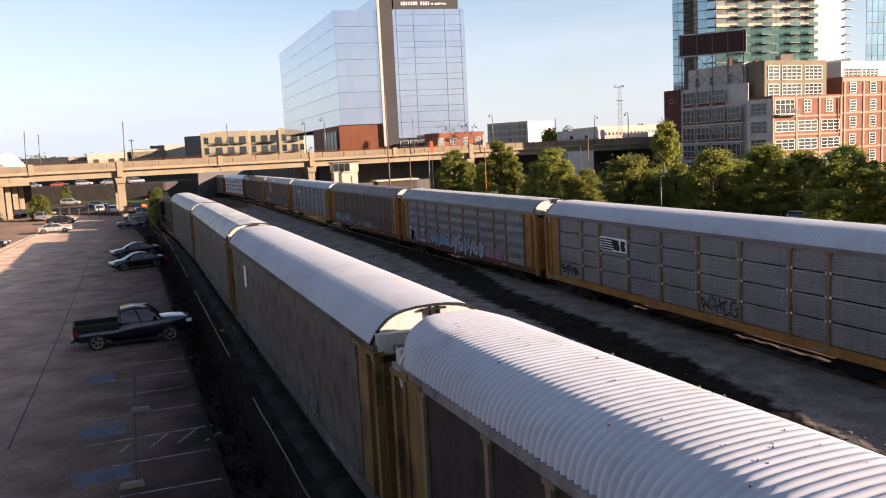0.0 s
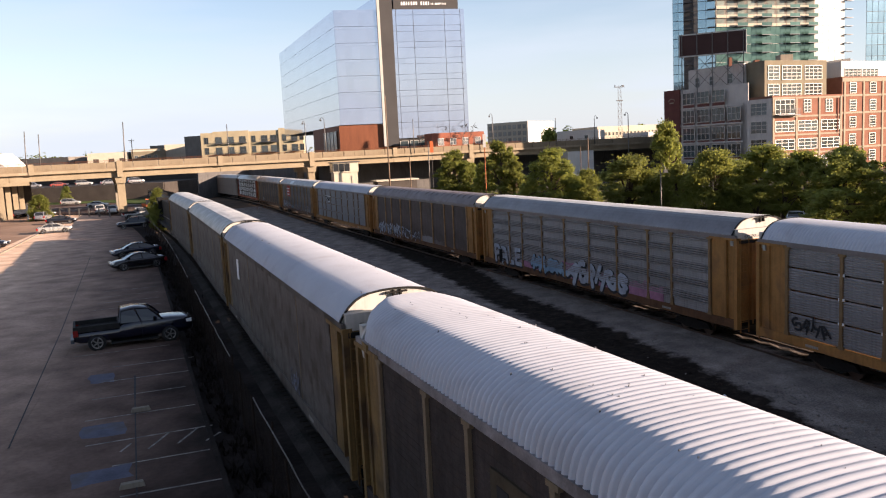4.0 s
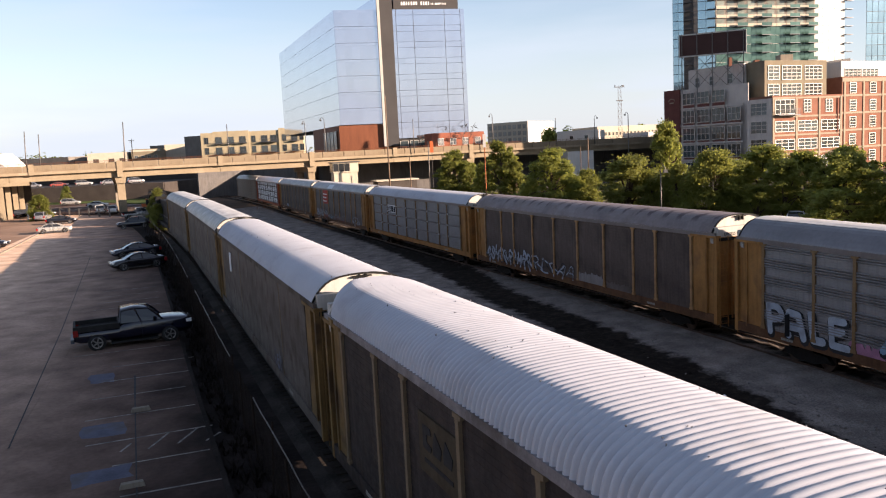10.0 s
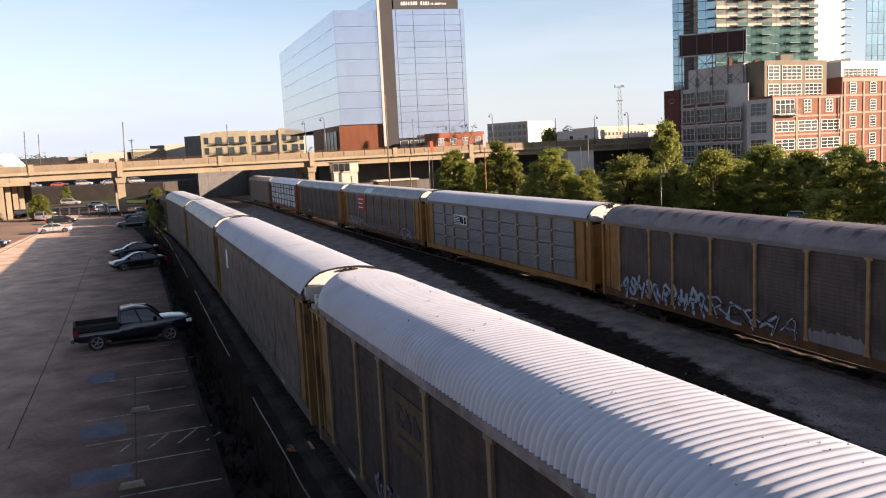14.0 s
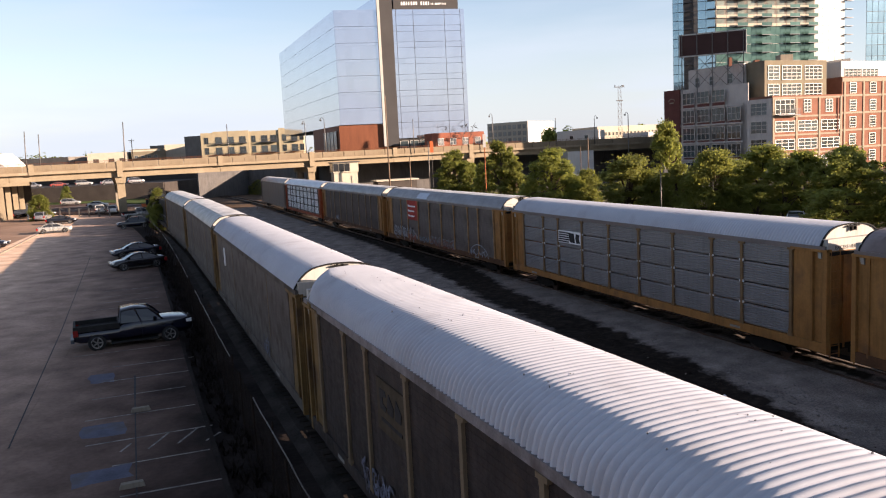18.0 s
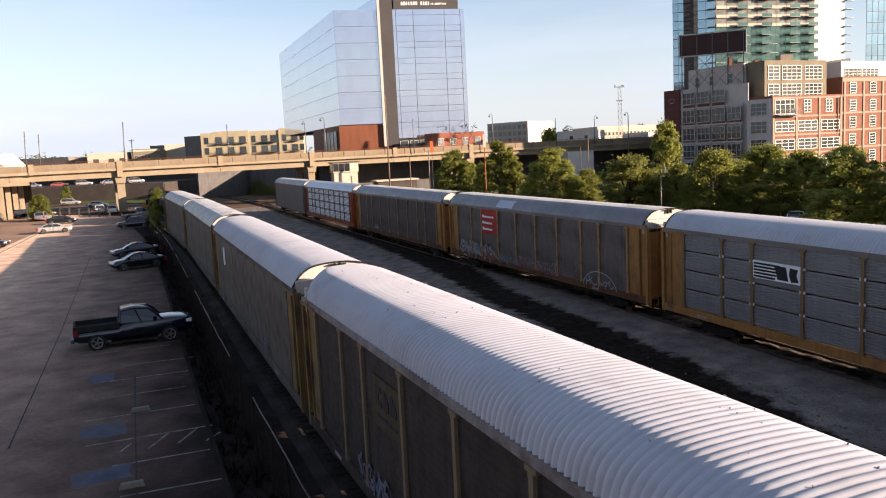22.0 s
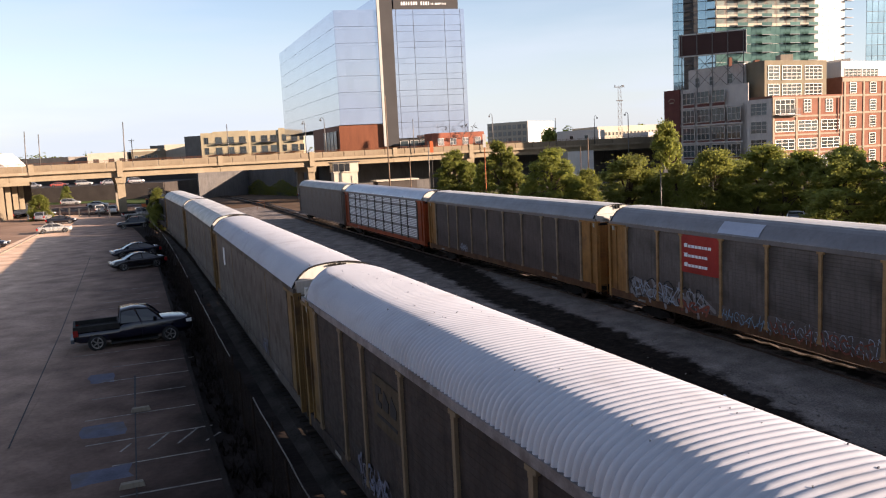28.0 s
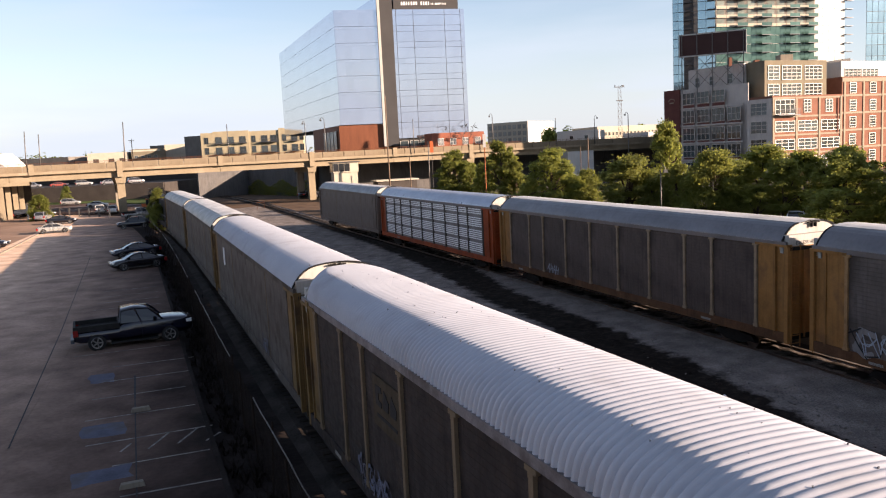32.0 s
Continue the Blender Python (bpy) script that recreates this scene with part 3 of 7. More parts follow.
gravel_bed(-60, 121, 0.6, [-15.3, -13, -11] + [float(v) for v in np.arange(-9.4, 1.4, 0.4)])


# unseen earth bank added behind the far track; its gaps let sun slits through
bank = empty("earth_bank", Matrix(), "unseen low earth bank added to block the low sun", "earth bank", kind="structure")
for a_, b_ in ((-75, -25.8), (-17.8, -11.8), (-9.3, 2.7), (5.2, 15.2), (19.2, 52)):
    bm = BM()
    ribbon(bm, FAR, a_, b_, (2.4, 3.0, 3.6, 5.0), (-0.4, 2.3, 2.2, -0.4))
    part("mound", bm, M["dirt"], bank)
for a_, b_ in ((-27, -17), (-12.6, -8.6), (2.0, 6.0), (14.4, 20.0)):
    bm = BM()
    ribbon(bm, FAR, a_, b_, (2.4, 3.0, 3.6, 5.0), (-0.4, 0.42, 0.42, -0.4))
    part("mound", bm, M["dirt"], bank)
    # added overhang leaves only a narrow slit for the sun
    bm = BM()
    ribbon(bm, FAR, a_, b_, (3.45, 3.25, 3.3, 3.9, 4.0, 3.45), (0.95, 1.12, 2.3, 2.2, 1.14, 0.95))
    part("overhang", bm, M["dirt"], bank, "added earth edge that narrows the sun slit")


def track(line, s0, s1, near, name="railway_track"):
    """Ballast bed, two rails and wooden ties; the ties of the near stretch are parts."""
    t = empty(name, Matrix(), "railway track with rusty rails on wooden ties", "railway track", kind="structure")
    bm = BM()
    ribbon(bm, line, s0, s1, (-2.2, -1.5, 1.5, 2.2), (-0.45, -0.2, -0.2, -0.45), 3)
    part("ballast", bm, M["ballast"], t, "dark crushed stone ballast")
    for side in (-0.755, 0.755):
        bm = BM()
        ribbon(bm, line, s0, s1, (side - 0.07, side - 0.036, side - 0.036, side + 0.036, side + 0.036, side + 0.07), (-0.17, -0.15, 0.0, 0.0, -0.15, -0.17), 2)
        part("rail", bm, M["rail"], t)
    tie = mesh_of("tie", boxes((-1.3, 1.3, -0.11, 0.11, -0.3, -0.165)), M["tie"])
    count, far_ties = 0, BM()
    for s in np.arange(s0, s1, 0.6):
        x, y, h = on(line, s)
        if near[0] < s < near[1] and count < 290:
            share("tie", tie, t, pose(x, y, 0, 0, 0, -math.degrees(h)))
            count += 1
        else:
            c, sn = math.cos(h), math.sin(h)
            beam(far_ties, (x - c * 1.3, y + sn * 1.3, -0.23), (x + c * 1.3, y - sn * 1.3, -0.23), 0.22, 0.13)
    tagged(part("far_ties", far_ties, M["tie"], t), kind="stuff")
    return t


track(FAR, -75, 235, (-30, 60))
track(NEAR, -50, 170, (-25, 25))
MID = np.array([(s, *on(FAR, s, -9.6)) for s in np.arange(-70, 235, 1.0)])
track(MID, 62, 230, (62, 160))


# ---- autorack cars ----
HALF, SIDE, SILL, EAVE = 13.7, 1.55, 0.95, 4.97
CROWN = 13.38      # half length of the roof
POSTS = (-11.9, -9.1, -7.15, -4.3, -1.43, 1.43, 4.3, 7.15, 9.1, 11.9)
ROOF = ((1.575, 5.03), (1.55, 5.10), (1.44, 5.28), (1.30, 5.445), (1.13, 5.59), (0.95, 5.685), (0.72, 5.75), (0.38, 5.797), (0.0, 5.81))
ROOF = ROOF + tuple((-y, z) for y, z in ROOF[-2::-1])
KNEE_ROOF = ((1.575, 5.02), (1.545, 5.16), (1.50, 5.31), (1.44, 5.43), (1.35, 5.53), (1.21, 5.63), (1.03, 5.722), (0.87, 5.797), (0.78, 5.827), (0.5, 5.847), (0.0, 5.86))
KNEE_ROOF = KNEE_ROOF + tuple((-y, z) for y, z in KNEE_ROOF[-2::-1])
MESH = {}


def roof_mesh(key, material, pitch, depth, prof=ROOF, reach=CROWN):
    """The arched roof sheet; its waves run across the car and show at the open eaves."""
    if key in MESH:
        return MESH[key]
    bm = BM()
    n = int(2 * reach / pitch) if pitch else 12
    steps = 8 if pitch else 1
    rows = []
    for i in range(n * steps + 1):
        x = -reach + 2 * reach * i / (n * steps)
        deep = -depth * (0.0, 0.04, 0.22, 0.70, 1.0, 0.90, 0.46, 0.10)[i % steps] if pitch else 0.0
        draw_in = 1.0 - 0.24 * max(0.0, min(1.0, (abs(x) - 12.75) / 1.2)) ** 1.5 if reach > CROWN else 1.0
        row = []
        for y, z in prof:
            ln = math.hypot(y, z - 4.2)
            wave = deep * float(np.interp(abs(y), (0.78, 0.9, 1.15, 1.4), (0.36, 0.36, 0.55, 1.0)))
            row.append(bm.verts.new((x, (y + wave * y / ln) * draw_in, z + wave * (z - 4.2) / ln)))
        rows.append(row)
    for r, q in zip(rows, rows[1:]):
        for k in range(len(prof) - 1):
            bm.faces.new((r[k], q[k], q[k + 1], r[k + 1]))
    MESH[key] = mesh_of("roof", bm, material, bool(pitch))
    return MESH[key]


def panel_mesh(w, style, material, key):
    """One side panel, w long, standing in x and z, its outer face towards +y."""
    k = (round(w, 2), style, key)
    if k in MESH:
        return MESH[k]
    bm = BM()
    z0, z1 = SILL + 0.32, EAVE - 0.02
    prof = []
    if style == "plain":
        nz = 24
        for i in range(nz + 1):
            z = z0 + (z1 - z0) * i / nz
            prof += [(z, 0.0), (z + 0.02, 0.008)] if 0 < i < nz else [(z, 0.0)]
    elif style == "rib":          # close horizontal ribs with smooth bands between
        z = z0
        prof.append((z, 0.0))
        while z < z1 - 0.11:
            band = ((z - z0) / (z1 - z0) * 5) % 1.0
            d = 0.07 if band > 0.45 else 0.008
            prof += [(z + 0.02, d), (z + 0.055, d), (z + 0.075, 0.0)]
            z += 0.105
        prof.append((z1, 0.0))
    elif style == "band":         # four tall sheets with dark slots between
        for a in range(4):
            za, zb = z0 + (z1 - z0) * a / 4, z0 + (z1 - z0) * (a + 1) / 4
            prof += [(za + 0.012, -0.06), (za + 0.05, 0.0)]
            for j in range(1, 9):
                z = za + 0.035 + (zb - za - 0.04) * j / 9
                prof += [(z - 0.03, 0.0), (z - 0.008, 0.032), (z + 0.012, 0.032), (z + 0.03, 0.0)]
            prof += [(zb - 0.016, 0.0)]
    edge = 0.035
    rows = [[bm.verts.new((x, d, z)) for x in (-w / 2, -w / 2 + edge, w / 2 - edge, w / 2)] for z, d in prof]
    for j, (r, q) in enumerate(zip(rows, rows[1:])):
        slot = style == "band" and prof[j + 1][1] == -0.06
        for c in (0, 2) if slot else (0, 1, 2):
            bm.faces.new((r[c], r[c + 1], q[c + 1], q[c]))
    if style != "band":
        # back and edges close the panel
        back_ = [[bm.verts.new((x, -0.10, z)) for x in (-w / 2, w / 2)] for z in (z0, z1)]
        bm.faces.new((back_[0][0], back_[1][0], back_[1][1], back_[0][1]))
        bm.faces.new([*[r[0] for r in rows], back_[1][0], back_[0][0]])
        bm.faces.new([*[r[3] for r in rows], back_[1][1], back_[0][1]])
        bm.faces.new((*rows[0], back_[0][1], back_[0][0]))
        bm.faces.new((*rows[-1], back_[1][1], back_[1][0]))
    MESH[k] = mesh_of("side_panel", bm, material)
    return MESH[k]


def slat_mesh(w, z0, z1, count):
    k = ("slat", round(w, 2), round(z0, 2), count)
    if k not in MESH:
        bm = BM()
        for i in range(count):
            z = z0 + (z1 - z0) * (i + 0.5) / count
            h = (z1 - z0) / count * 0.25
            box(bm, -w / 2, w / 2, -0.02, 0.03, z - h, z + h)
        MESH[k] = mesh_of("louvre_panel", bm, M["white_slat"])
    return MESH[k]


def truck_mesh():
    if "truck" not in MESH:
        bm = BM()
        for y in (-1.0, 1.0):
            prism(bm, ((-1.35, 0.35), (-1.1, 0.62), (-0.4, 0.66), (-0.25, 0.82), (0.25, 0.82), (0.4, 0.66), (1.1, 0.62), (1.35, 0.35), (1.0, 0.36), (0.5, 0.2), (-0.5, 0.2), (-1.0, 0.36)), y - 0.09, y + 0.09)
        box(bm, -0.25, 0.25, -1.0, 1.0, 0.4, 0.72)
        MESH["truck"] = mesh_of("truck_frame", bm, M["black_steel"])
        bm = BM()
        for y in (-0.76, 0.76):
            lathe(bm, ((y - 0.06, 0.42), (y + 0.06, 0.42)), 20)
        lathe(bm, ((-0.76, 0.08), (0.76, 0.08)), 8)
        MESH["wheelset"] = mesh_of("wheelset", bm, M["rail"])
    return MESH["truck"]


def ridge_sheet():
    """A thin pale sheet over the crown of a smooth roof, its sunlit brightness put into the colour, with a rippled
    edge.
    """
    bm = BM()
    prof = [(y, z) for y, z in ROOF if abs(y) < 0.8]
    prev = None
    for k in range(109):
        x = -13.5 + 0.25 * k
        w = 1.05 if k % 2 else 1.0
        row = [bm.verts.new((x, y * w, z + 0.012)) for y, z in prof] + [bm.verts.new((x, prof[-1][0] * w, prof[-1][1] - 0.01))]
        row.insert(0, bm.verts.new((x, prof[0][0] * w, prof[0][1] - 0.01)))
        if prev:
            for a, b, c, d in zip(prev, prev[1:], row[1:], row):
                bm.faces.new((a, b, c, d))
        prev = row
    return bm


def autorack(label, panel, style, frame_mat, roof, pitch=0.346, depth=0.02, post_mat=None, posts=True, sill_mat=None, deep=0.0, knee=False):
    """A covered auto-carrier car, 27.4 m long, standing on rails at z = 0; built once per look."""
    car = empty("autorack_car", Matrix(), label, "rail car", group="rail cars")
    fm, pm = M[frame_mat], M[post_mat or frame_mat]
    key = (frame_mat, post_mat, sill_mat, roof, panel, knee)

    def once(k, build, mt):
        if (k, key) not in MESH:
            MESH[(k, key)] = mesh_of(k if isinstance(k, str) else k[0], build(), mt)
        return MESH[(k, key)]

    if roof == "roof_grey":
        share("ridge_sheet", once("ridge", ridge_sheet, M["ridge"]), car, label="pale sheet standing in for the sunlit roof ridge")
    share("roof", roof_mesh((roof, pitch, depth, knee), M[roof], pitch, depth, *((KNEE_ROOF, 13.95) if knee else ())), car)
    share("underframe", once("underframe", lambda: boxes((-HALF, HALF, -1.35, 1.35, 1.0, 1.22), (-HALF + 1, HALF - 1, -0.4, 0.4, 0.72, 1.0)), M["black_steel"]), car)
    # added box under the near cars that keeps low sun off the verge
    if deep:
        share("centre_sill", once(("centre_sill", deep), lambda: boxes((-7.9, 7.9, -deep, deep, 0.22, 1.0), *(((11.6, 13.4, -deep, deep, 0.3, 1.0), (-13.4, -11.6, -deep, deep, 0.3, 1.0)) if deep > 1 else ())), M["black_steel"]), car)
    for sgn in (1, -1):
        turn = pose(0, 0, 0, 0, 0, 0 if sgn > 0 else 180)
        share("side_sill", once("side_sill", lambda: boxes((-HALF + 0.15, HALF - 0.15, SIDE - 0.14, SIDE + 0.02, SILL - 0.06, SILL + 0.32)), M[sill_mat or frame_mat]), car, turn)
        share("top_rail", once("top_rail", lambda: boxes((-HALF + 0.1, HALF - 0.1, SIDE - 0.06, SIDE + 0.035, EAVE - 0.12, EAVE + 0.07)), M[panel] if not posts else M["eave_grey"] if knee else M["roof_grey"]), car, turn)
        edges = list(POSTS)
        for a, b in zip(edges, edges[1:]):
            w = b - a - (0.10 if posts else 0.014)
            if style == "mesh":
                for r in range(4):
                    zz = SILL + 0.4 + r * 0.98
                    share("louvre_panel", slat_mesh(w - 0.12, zz + 0.08, zz + 0.86, 5), car, turn @ pose((a + b) / 2, SIDE - 0.03, 0))
                share("screen", once(("screen", round(w, 2)), lambda: boxes((-w / 2 - 0.05, w / 2 + 0.05, -0.05, -0.02, SILL + 0.3, EAVE)), M["screen_grey"]), car, turn @ pose((a + b) / 2, SIDE - 0.05, 0))
            else:
                share("side_panel", panel_mesh(w, style, M[panel], panel), car, turn @ pose((a + b) / 2, SIDE - 0.03, 0))
        for x in () if posts else (-7.15, 4.3):
            share("seam_strip", once("seam_strip", lambda: boxes((-0.03, 0.03, SIDE - 0.04, SIDE - 0.012, SILL + 0.32, EAVE - 0.12)), M["dull_post"]), car, turn @ pose(x, 0, 0))
        if posts:
            for x in POSTS:
                share("post", once("post", lambda: boxes((-0.072, 0.072, SIDE - 0.08, SIDE + 0.05, SILL + 0.3, EAVE - 0.12), (-0.17, 0.17, SIDE - 0.05, SIDE + 0.055, EAVE - 0.21, EAVE - 0.12), (-0.08, 0.08, SIDE - 0.05, SIDE + 0.053, EAVE - 0.3, EAVE - 0.21),
                                                          (-0.13, 0.13, SIDE - 0.05, SIDE + 0.055, SILL + 0.3, SILL + 0.42), (-0.09, 0.09, SIDE - 0.05, SIDE + 0.053, SILL + 0.42, SILL + 0.62)), pm), car, turn @ pose(x, 0, 0))
        for e in (-1, 1):
            # end panel in three folds with its outer corner post
            share("end_panel", once(("end_panel", e), lambda: boxes((min(e * 12.0, e * 12.95), max(e * 12.0, e * 12.95), SIDE - 0.1, SIDE - 0.03, SILL + 0.25, EAVE - 0.1),
                                                                    (min(e * 12.95, e * 13.55), max(e * 12.95, e * 13.55), SIDE - 0.16, SIDE - 0.09, SILL + 0.25, EAVE - 0.1)), fm), car, turn)
            share("corner_post", once(("corner_post", e), lambda: boxes((e * 13.6 - 0.1, e * 13.6 + 0.1, SIDE - 0.22, SIDE + 0.03, SILL - 0.1, EAVE - 0.05),
                                                                        (e * 12.95 - 0.05, e * 12.95 + 0.05, SIDE - 0.1, SIDE + 0.02, SILL + 0.2, EAVE - 0.1)), fm), car, turn)
            share("header", once(("header", e), lambda: boxes((min(e * 11.9, e * 13.7), max(e * 11.9, e * 13.7), SIDE - 0.1, SIDE + 0.06, EAVE - 0.16, EAVE - 0.06)), fm), car, turn)
    for e in (-1, 1):
        # folding end doors and the white gable above them
        share("end_door", once(("end_door", e), lambda: boxes((e * 13.62 - 0.04, e * 13.62 + 0.04, -1.38, -0.02, SILL + 0.1, 4.85), (e * 13.62 - 0.04, e * 13.62 + 0.04, 0.02, 1.38, SILL + 0.1, 4.85),
                                                              (e * 13.66 - 0.05, e * 13.66 + 0.05, -0.75, -0.65, SILL + 0.1, 4.85), (e * 13.66 - 0.05, e * 13.66 + 0.05, 0.65, 0.75, SILL + 0.1, 4.85)), fm), car)

        def gable():
            bm = BM()
            poly = [(y * 0.985, z - 0.03) for y, z in ROOF]
            a = [bm.verts.new((e * 13.21, y, z)) for y, z in poly + [(-1.5, 4.55), (1.5, 4.55)]]
            b = [bm.verts.new((e * 13.37, y, z)) for y, z in poly + [(-1.5, 4.55), (1.5, 4.55)]]
            bm.faces.new(a)
            bm.faces.new(b)
            for k in range(len(a)):
                bm.faces.new((a[k], b[k], b[(k + 1) % len(a)], a[(k + 1) % len(a)]))
            return bm
        share("gable", once(("gable", e), gable, M["white_end"]), car, None, "white steel end gable")

        def rim():
            bm = BM()
            rows = [[bm.verts.new((x, y * g, z - dz)) for y, z in ROOF] for x, g, dz in ((e * 13.35, 1.006, -0.012), (e * 13.43, 1.006, -0.012), (e * 13.43, 0.985, 0.03), (e * 13.35, 0.985, 0.03))]
            for j in range(4):
                for k in range(len(ROOF) - 1):
                    bm.faces.new((rows[j][k], rows[(j + 1) % 4][k], rows[(j + 1) % 4][k + 1], rows[j][k + 1]))
            return bm
        if knee:
            for y_ in (1, -1):
                bm_ = BM()
                for (xa, ya), (xb, yb) in zip(((12.6, 1.60), (13.1, 1.55), (13.5, 1.42), (13.8, 1.24)), ((13.1, 1.55), (13.5, 1.42), (13.8, 1.24), (14.0, 1.04))):
                    beam(bm_, (e * xa, y_ * ya, 4.93), (e * xb, y_ * yb, 4.93), 0.07, 0.16)
                part("curved_header", bm_, fm, car, "curved end header")
        else:
            share("roof_rim", once(("rim", e), rim, M["black_steel"]), car, None, "dark steel roof edge")
        share("bracket", once(("bracket", e), lambda: boxes((e * 13.45 - 0.06, e * 13.45 + 0.06, -0.14, -0.09, 5.54, 5.76), (e * 13.45 - 0.06, e * 13.45 + 0.06, 0.05, 0.1, 5.54, 5.76), (e * 13.45 - 0.05, e * 13.45 + 0.05, -0.3, 0.3, 5.70, 5.74)), M["black_steel"]), car, None, "dark end bracket")
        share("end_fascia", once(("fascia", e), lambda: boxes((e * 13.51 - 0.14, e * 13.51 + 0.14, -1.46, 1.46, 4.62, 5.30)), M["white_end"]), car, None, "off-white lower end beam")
        lettered("end_lettering", "EXCESS HEIGHT", 0.20, M["black_mark"], car, Matrix.Translation((e * 13.656, -e * 1.12, 4.90)) @ Matrix(((0, 0, e, 0), (e, 0, 0, 0), (0, 1, 0, 0), (0, 0, 0, 1))), "dark stencilled end lettering")
        share("crossover_bar", once(("bar", e), lambda: boxes((e * 13.68 - 0.06, e * 13.68 + 0.06, -1.44, 1.44, 4.68, 4.82)), M["black_steel"]), car)
        lad = pose(e * 13.72, 0, 0)

        def ladder():
            bm = BM()
            for y in (0.95, 1.4):
                box(bm, -0.02, 0.02, y - 0.02, y + 0.02, 0.7, 4.9)
            for i in range(13):
                box(bm, -0.015, 0.015, 0.95, 1.4, 0.85 + i * 0.32, 0.88 + i * 0.32)
            return bm
        share("ladder", once("ladder", ladder, fm), car, lad)
        share("coupler", once(("coupler", e), lambda: boxes((min(e * 13.4, e * 14.29), max(e * 13.4, e * 14.29), -0.13, 0.13, 0.72, 0.98)), M["black_steel"]), car)
        truck = share("truck_frame", truck_mesh(), car, pose(e * 10, 0, 0))
        for x in (-0.86, 0.86):
            share("wheelset", MESH["wheelset"], truck, pose(x, 0, 0.42))
    return car




def lettered(name, body, size, material, parent, m, label=""):
    """Stencilled words as a thin mesh; the text runs along local x, its face towards local z."""
    cu = bpy.data.curves.new(name, "FONT")
    cu.body, cu.size, cu.extrude = body, size, 0.003
    tmp = bpy.data.objects.new(name, cu)
    me = bpy.data.meshes.new_from_object(tmp)
    bpy.data.objects.remove(tmp)
    me.materials.clear()
    me.materials.append(material)
    return share(name, me, parent, m, label)


def arc(cx, cz, rx, rz, a0, a1, n=7):
    return [(cx + rx * math.cos(radians(a0 + (a1 - a0) * k / n)), cz + rz * math.sin(radians(a0 + (a1 - a0) * k / n))) for k in range(n + 1)]


def glyph(rng):
    """Bent strokes, bows and bars that look like one sprayed letter but read as none."""
    u = lambda a=0.07: rng.uniform(-a, a)
    kind = rng.randrange(6)
    stem = [(-0.3 + u(), 0.02 + u()), (-0.26 + u(), 0.5), (-0.3 + u(), 0.98 + u())]
    if kind == 0:
        out = [stem, arc(-0.12 + u(), 0.7 + u(), 0.36, 0.26, 100, -110), [(0.0, 0.42), (0.3 + u(), 0.02)]]
    elif kind == 1:
        out = [arc(0.02 + u(), 0.5 + u(), 0.36, 0.46, 40 + 90 * u(), 320), [(0.05, 0.5 + u()), (0.36 + u(), 0.45)]]
    elif kind == 2:
        out = [stem, [(-0.3, 0.08 + u()), (0.1, 0.04), (0.34 + u(), 0.18 + u())], [(-0.42, 0.95), (0.1 + u(), 1.0)]]
    elif kind == 3:
        out = [arc(0.0, 0.74 + u(), 0.3, 0.23, 20, 260), arc(0.02, 0.26 + u(), 0.33, 0.25, 90, -170)]
    elif kind == 4:
        out = [[(-0.36 + u(), 0.0), (-0.08 + u(), 0.98), (0.1, 0.96), (0.36 + u(), 0.02)], [(-0.2, 0.36 + u()), (0.26, 0.4 + u())]]
    else:
        out = [stem, [(0.28 + u(), 0.0), (0.24 + u(), 0.95)], [(-0.28, 0.55 + u()), (0.0, 0.4 + u()), (0.26, 0.6 + u())]]
    return out


def stroke_band(name, car, seed, x0, x1, z0, z1, material, width, letters, label, level=0.028, word=""):
    """Sprayed letter-like shapes on the left side of a car, unreadable: bent strokes with round ends, laid on the panels."""
    rng = random.Random(seed)
    bm = BM()
    w = (x1 - x0) / letters
    for i in range(letters):
        cx = x1 - (i + 0.5) * w
        zz0, zz1 = z0 + rng.uniform(0, 0.12) * (z1 - z0), z1 - rng.uniform(0, 0.22) * (z1 - z0)
        lean, fat = rng.uniform(-0.25, 0.15), rng.uniform(0.95, 1.25)
        thick = width * rng.uniform(0.85, 1.15)
        tilt = rng.uniform(0.25, 0.6) * rng.choice((-1, 1))
        ct, st = math.cos(tilt), math.sin(tilt)
        for seq in (FORMS[word[i]] if word else glyph(rng)):
            seq = seq if word else [(ct * a - st * (b - 0.5), 0.5 + st * a + ct * (b - 0.5)) for a, b in seq]
            pts = [(cx - (a + lean * (b - 0.5)) * w * fat, zz0 + (b + rng.uniform(-0.05, 0.05)) * (zz1 - zz0)) for a, b in seq]
            for (xa, za), (xb, zb) in zip(pts, pts[1:]):
                beam(bm, (xa, SIDE + level, za), (xb, SIDE + level, zb), 0.006, thick)
            for xa, za in pts:
                lathe(bm, ((SIDE + level - 0.003, thick / 2), (SIDE + level + 0.0035, thick / 2)), 8, "y", (xa, 0, za))
    return tagged(part(name, bm, material, car, label), label, kind="stuff")


FORMS = {"P": [[(-0.3, 0.0), (-0.26, 1.0)], arc(-0.2, 0.72, 0.5, 0.27, 95, -90)],
         "A": [[(-0.38, 0.0), (-0.22, 0.95), (0.25, 0.98), (0.34, 0.0)], [(-0.3, 0.42), (0.3, 0.42)]],
         "L": [[(-0.12, 1.0), (-0.16, 0.06), (0.26, 0.06)]],
         "E": [[(0.36, 0.95), (-0.22, 0.92), (-0.26, 0.06), (0.42, 0.04)], [(-0.22, 0.5), (0.25, 0.54)]]}


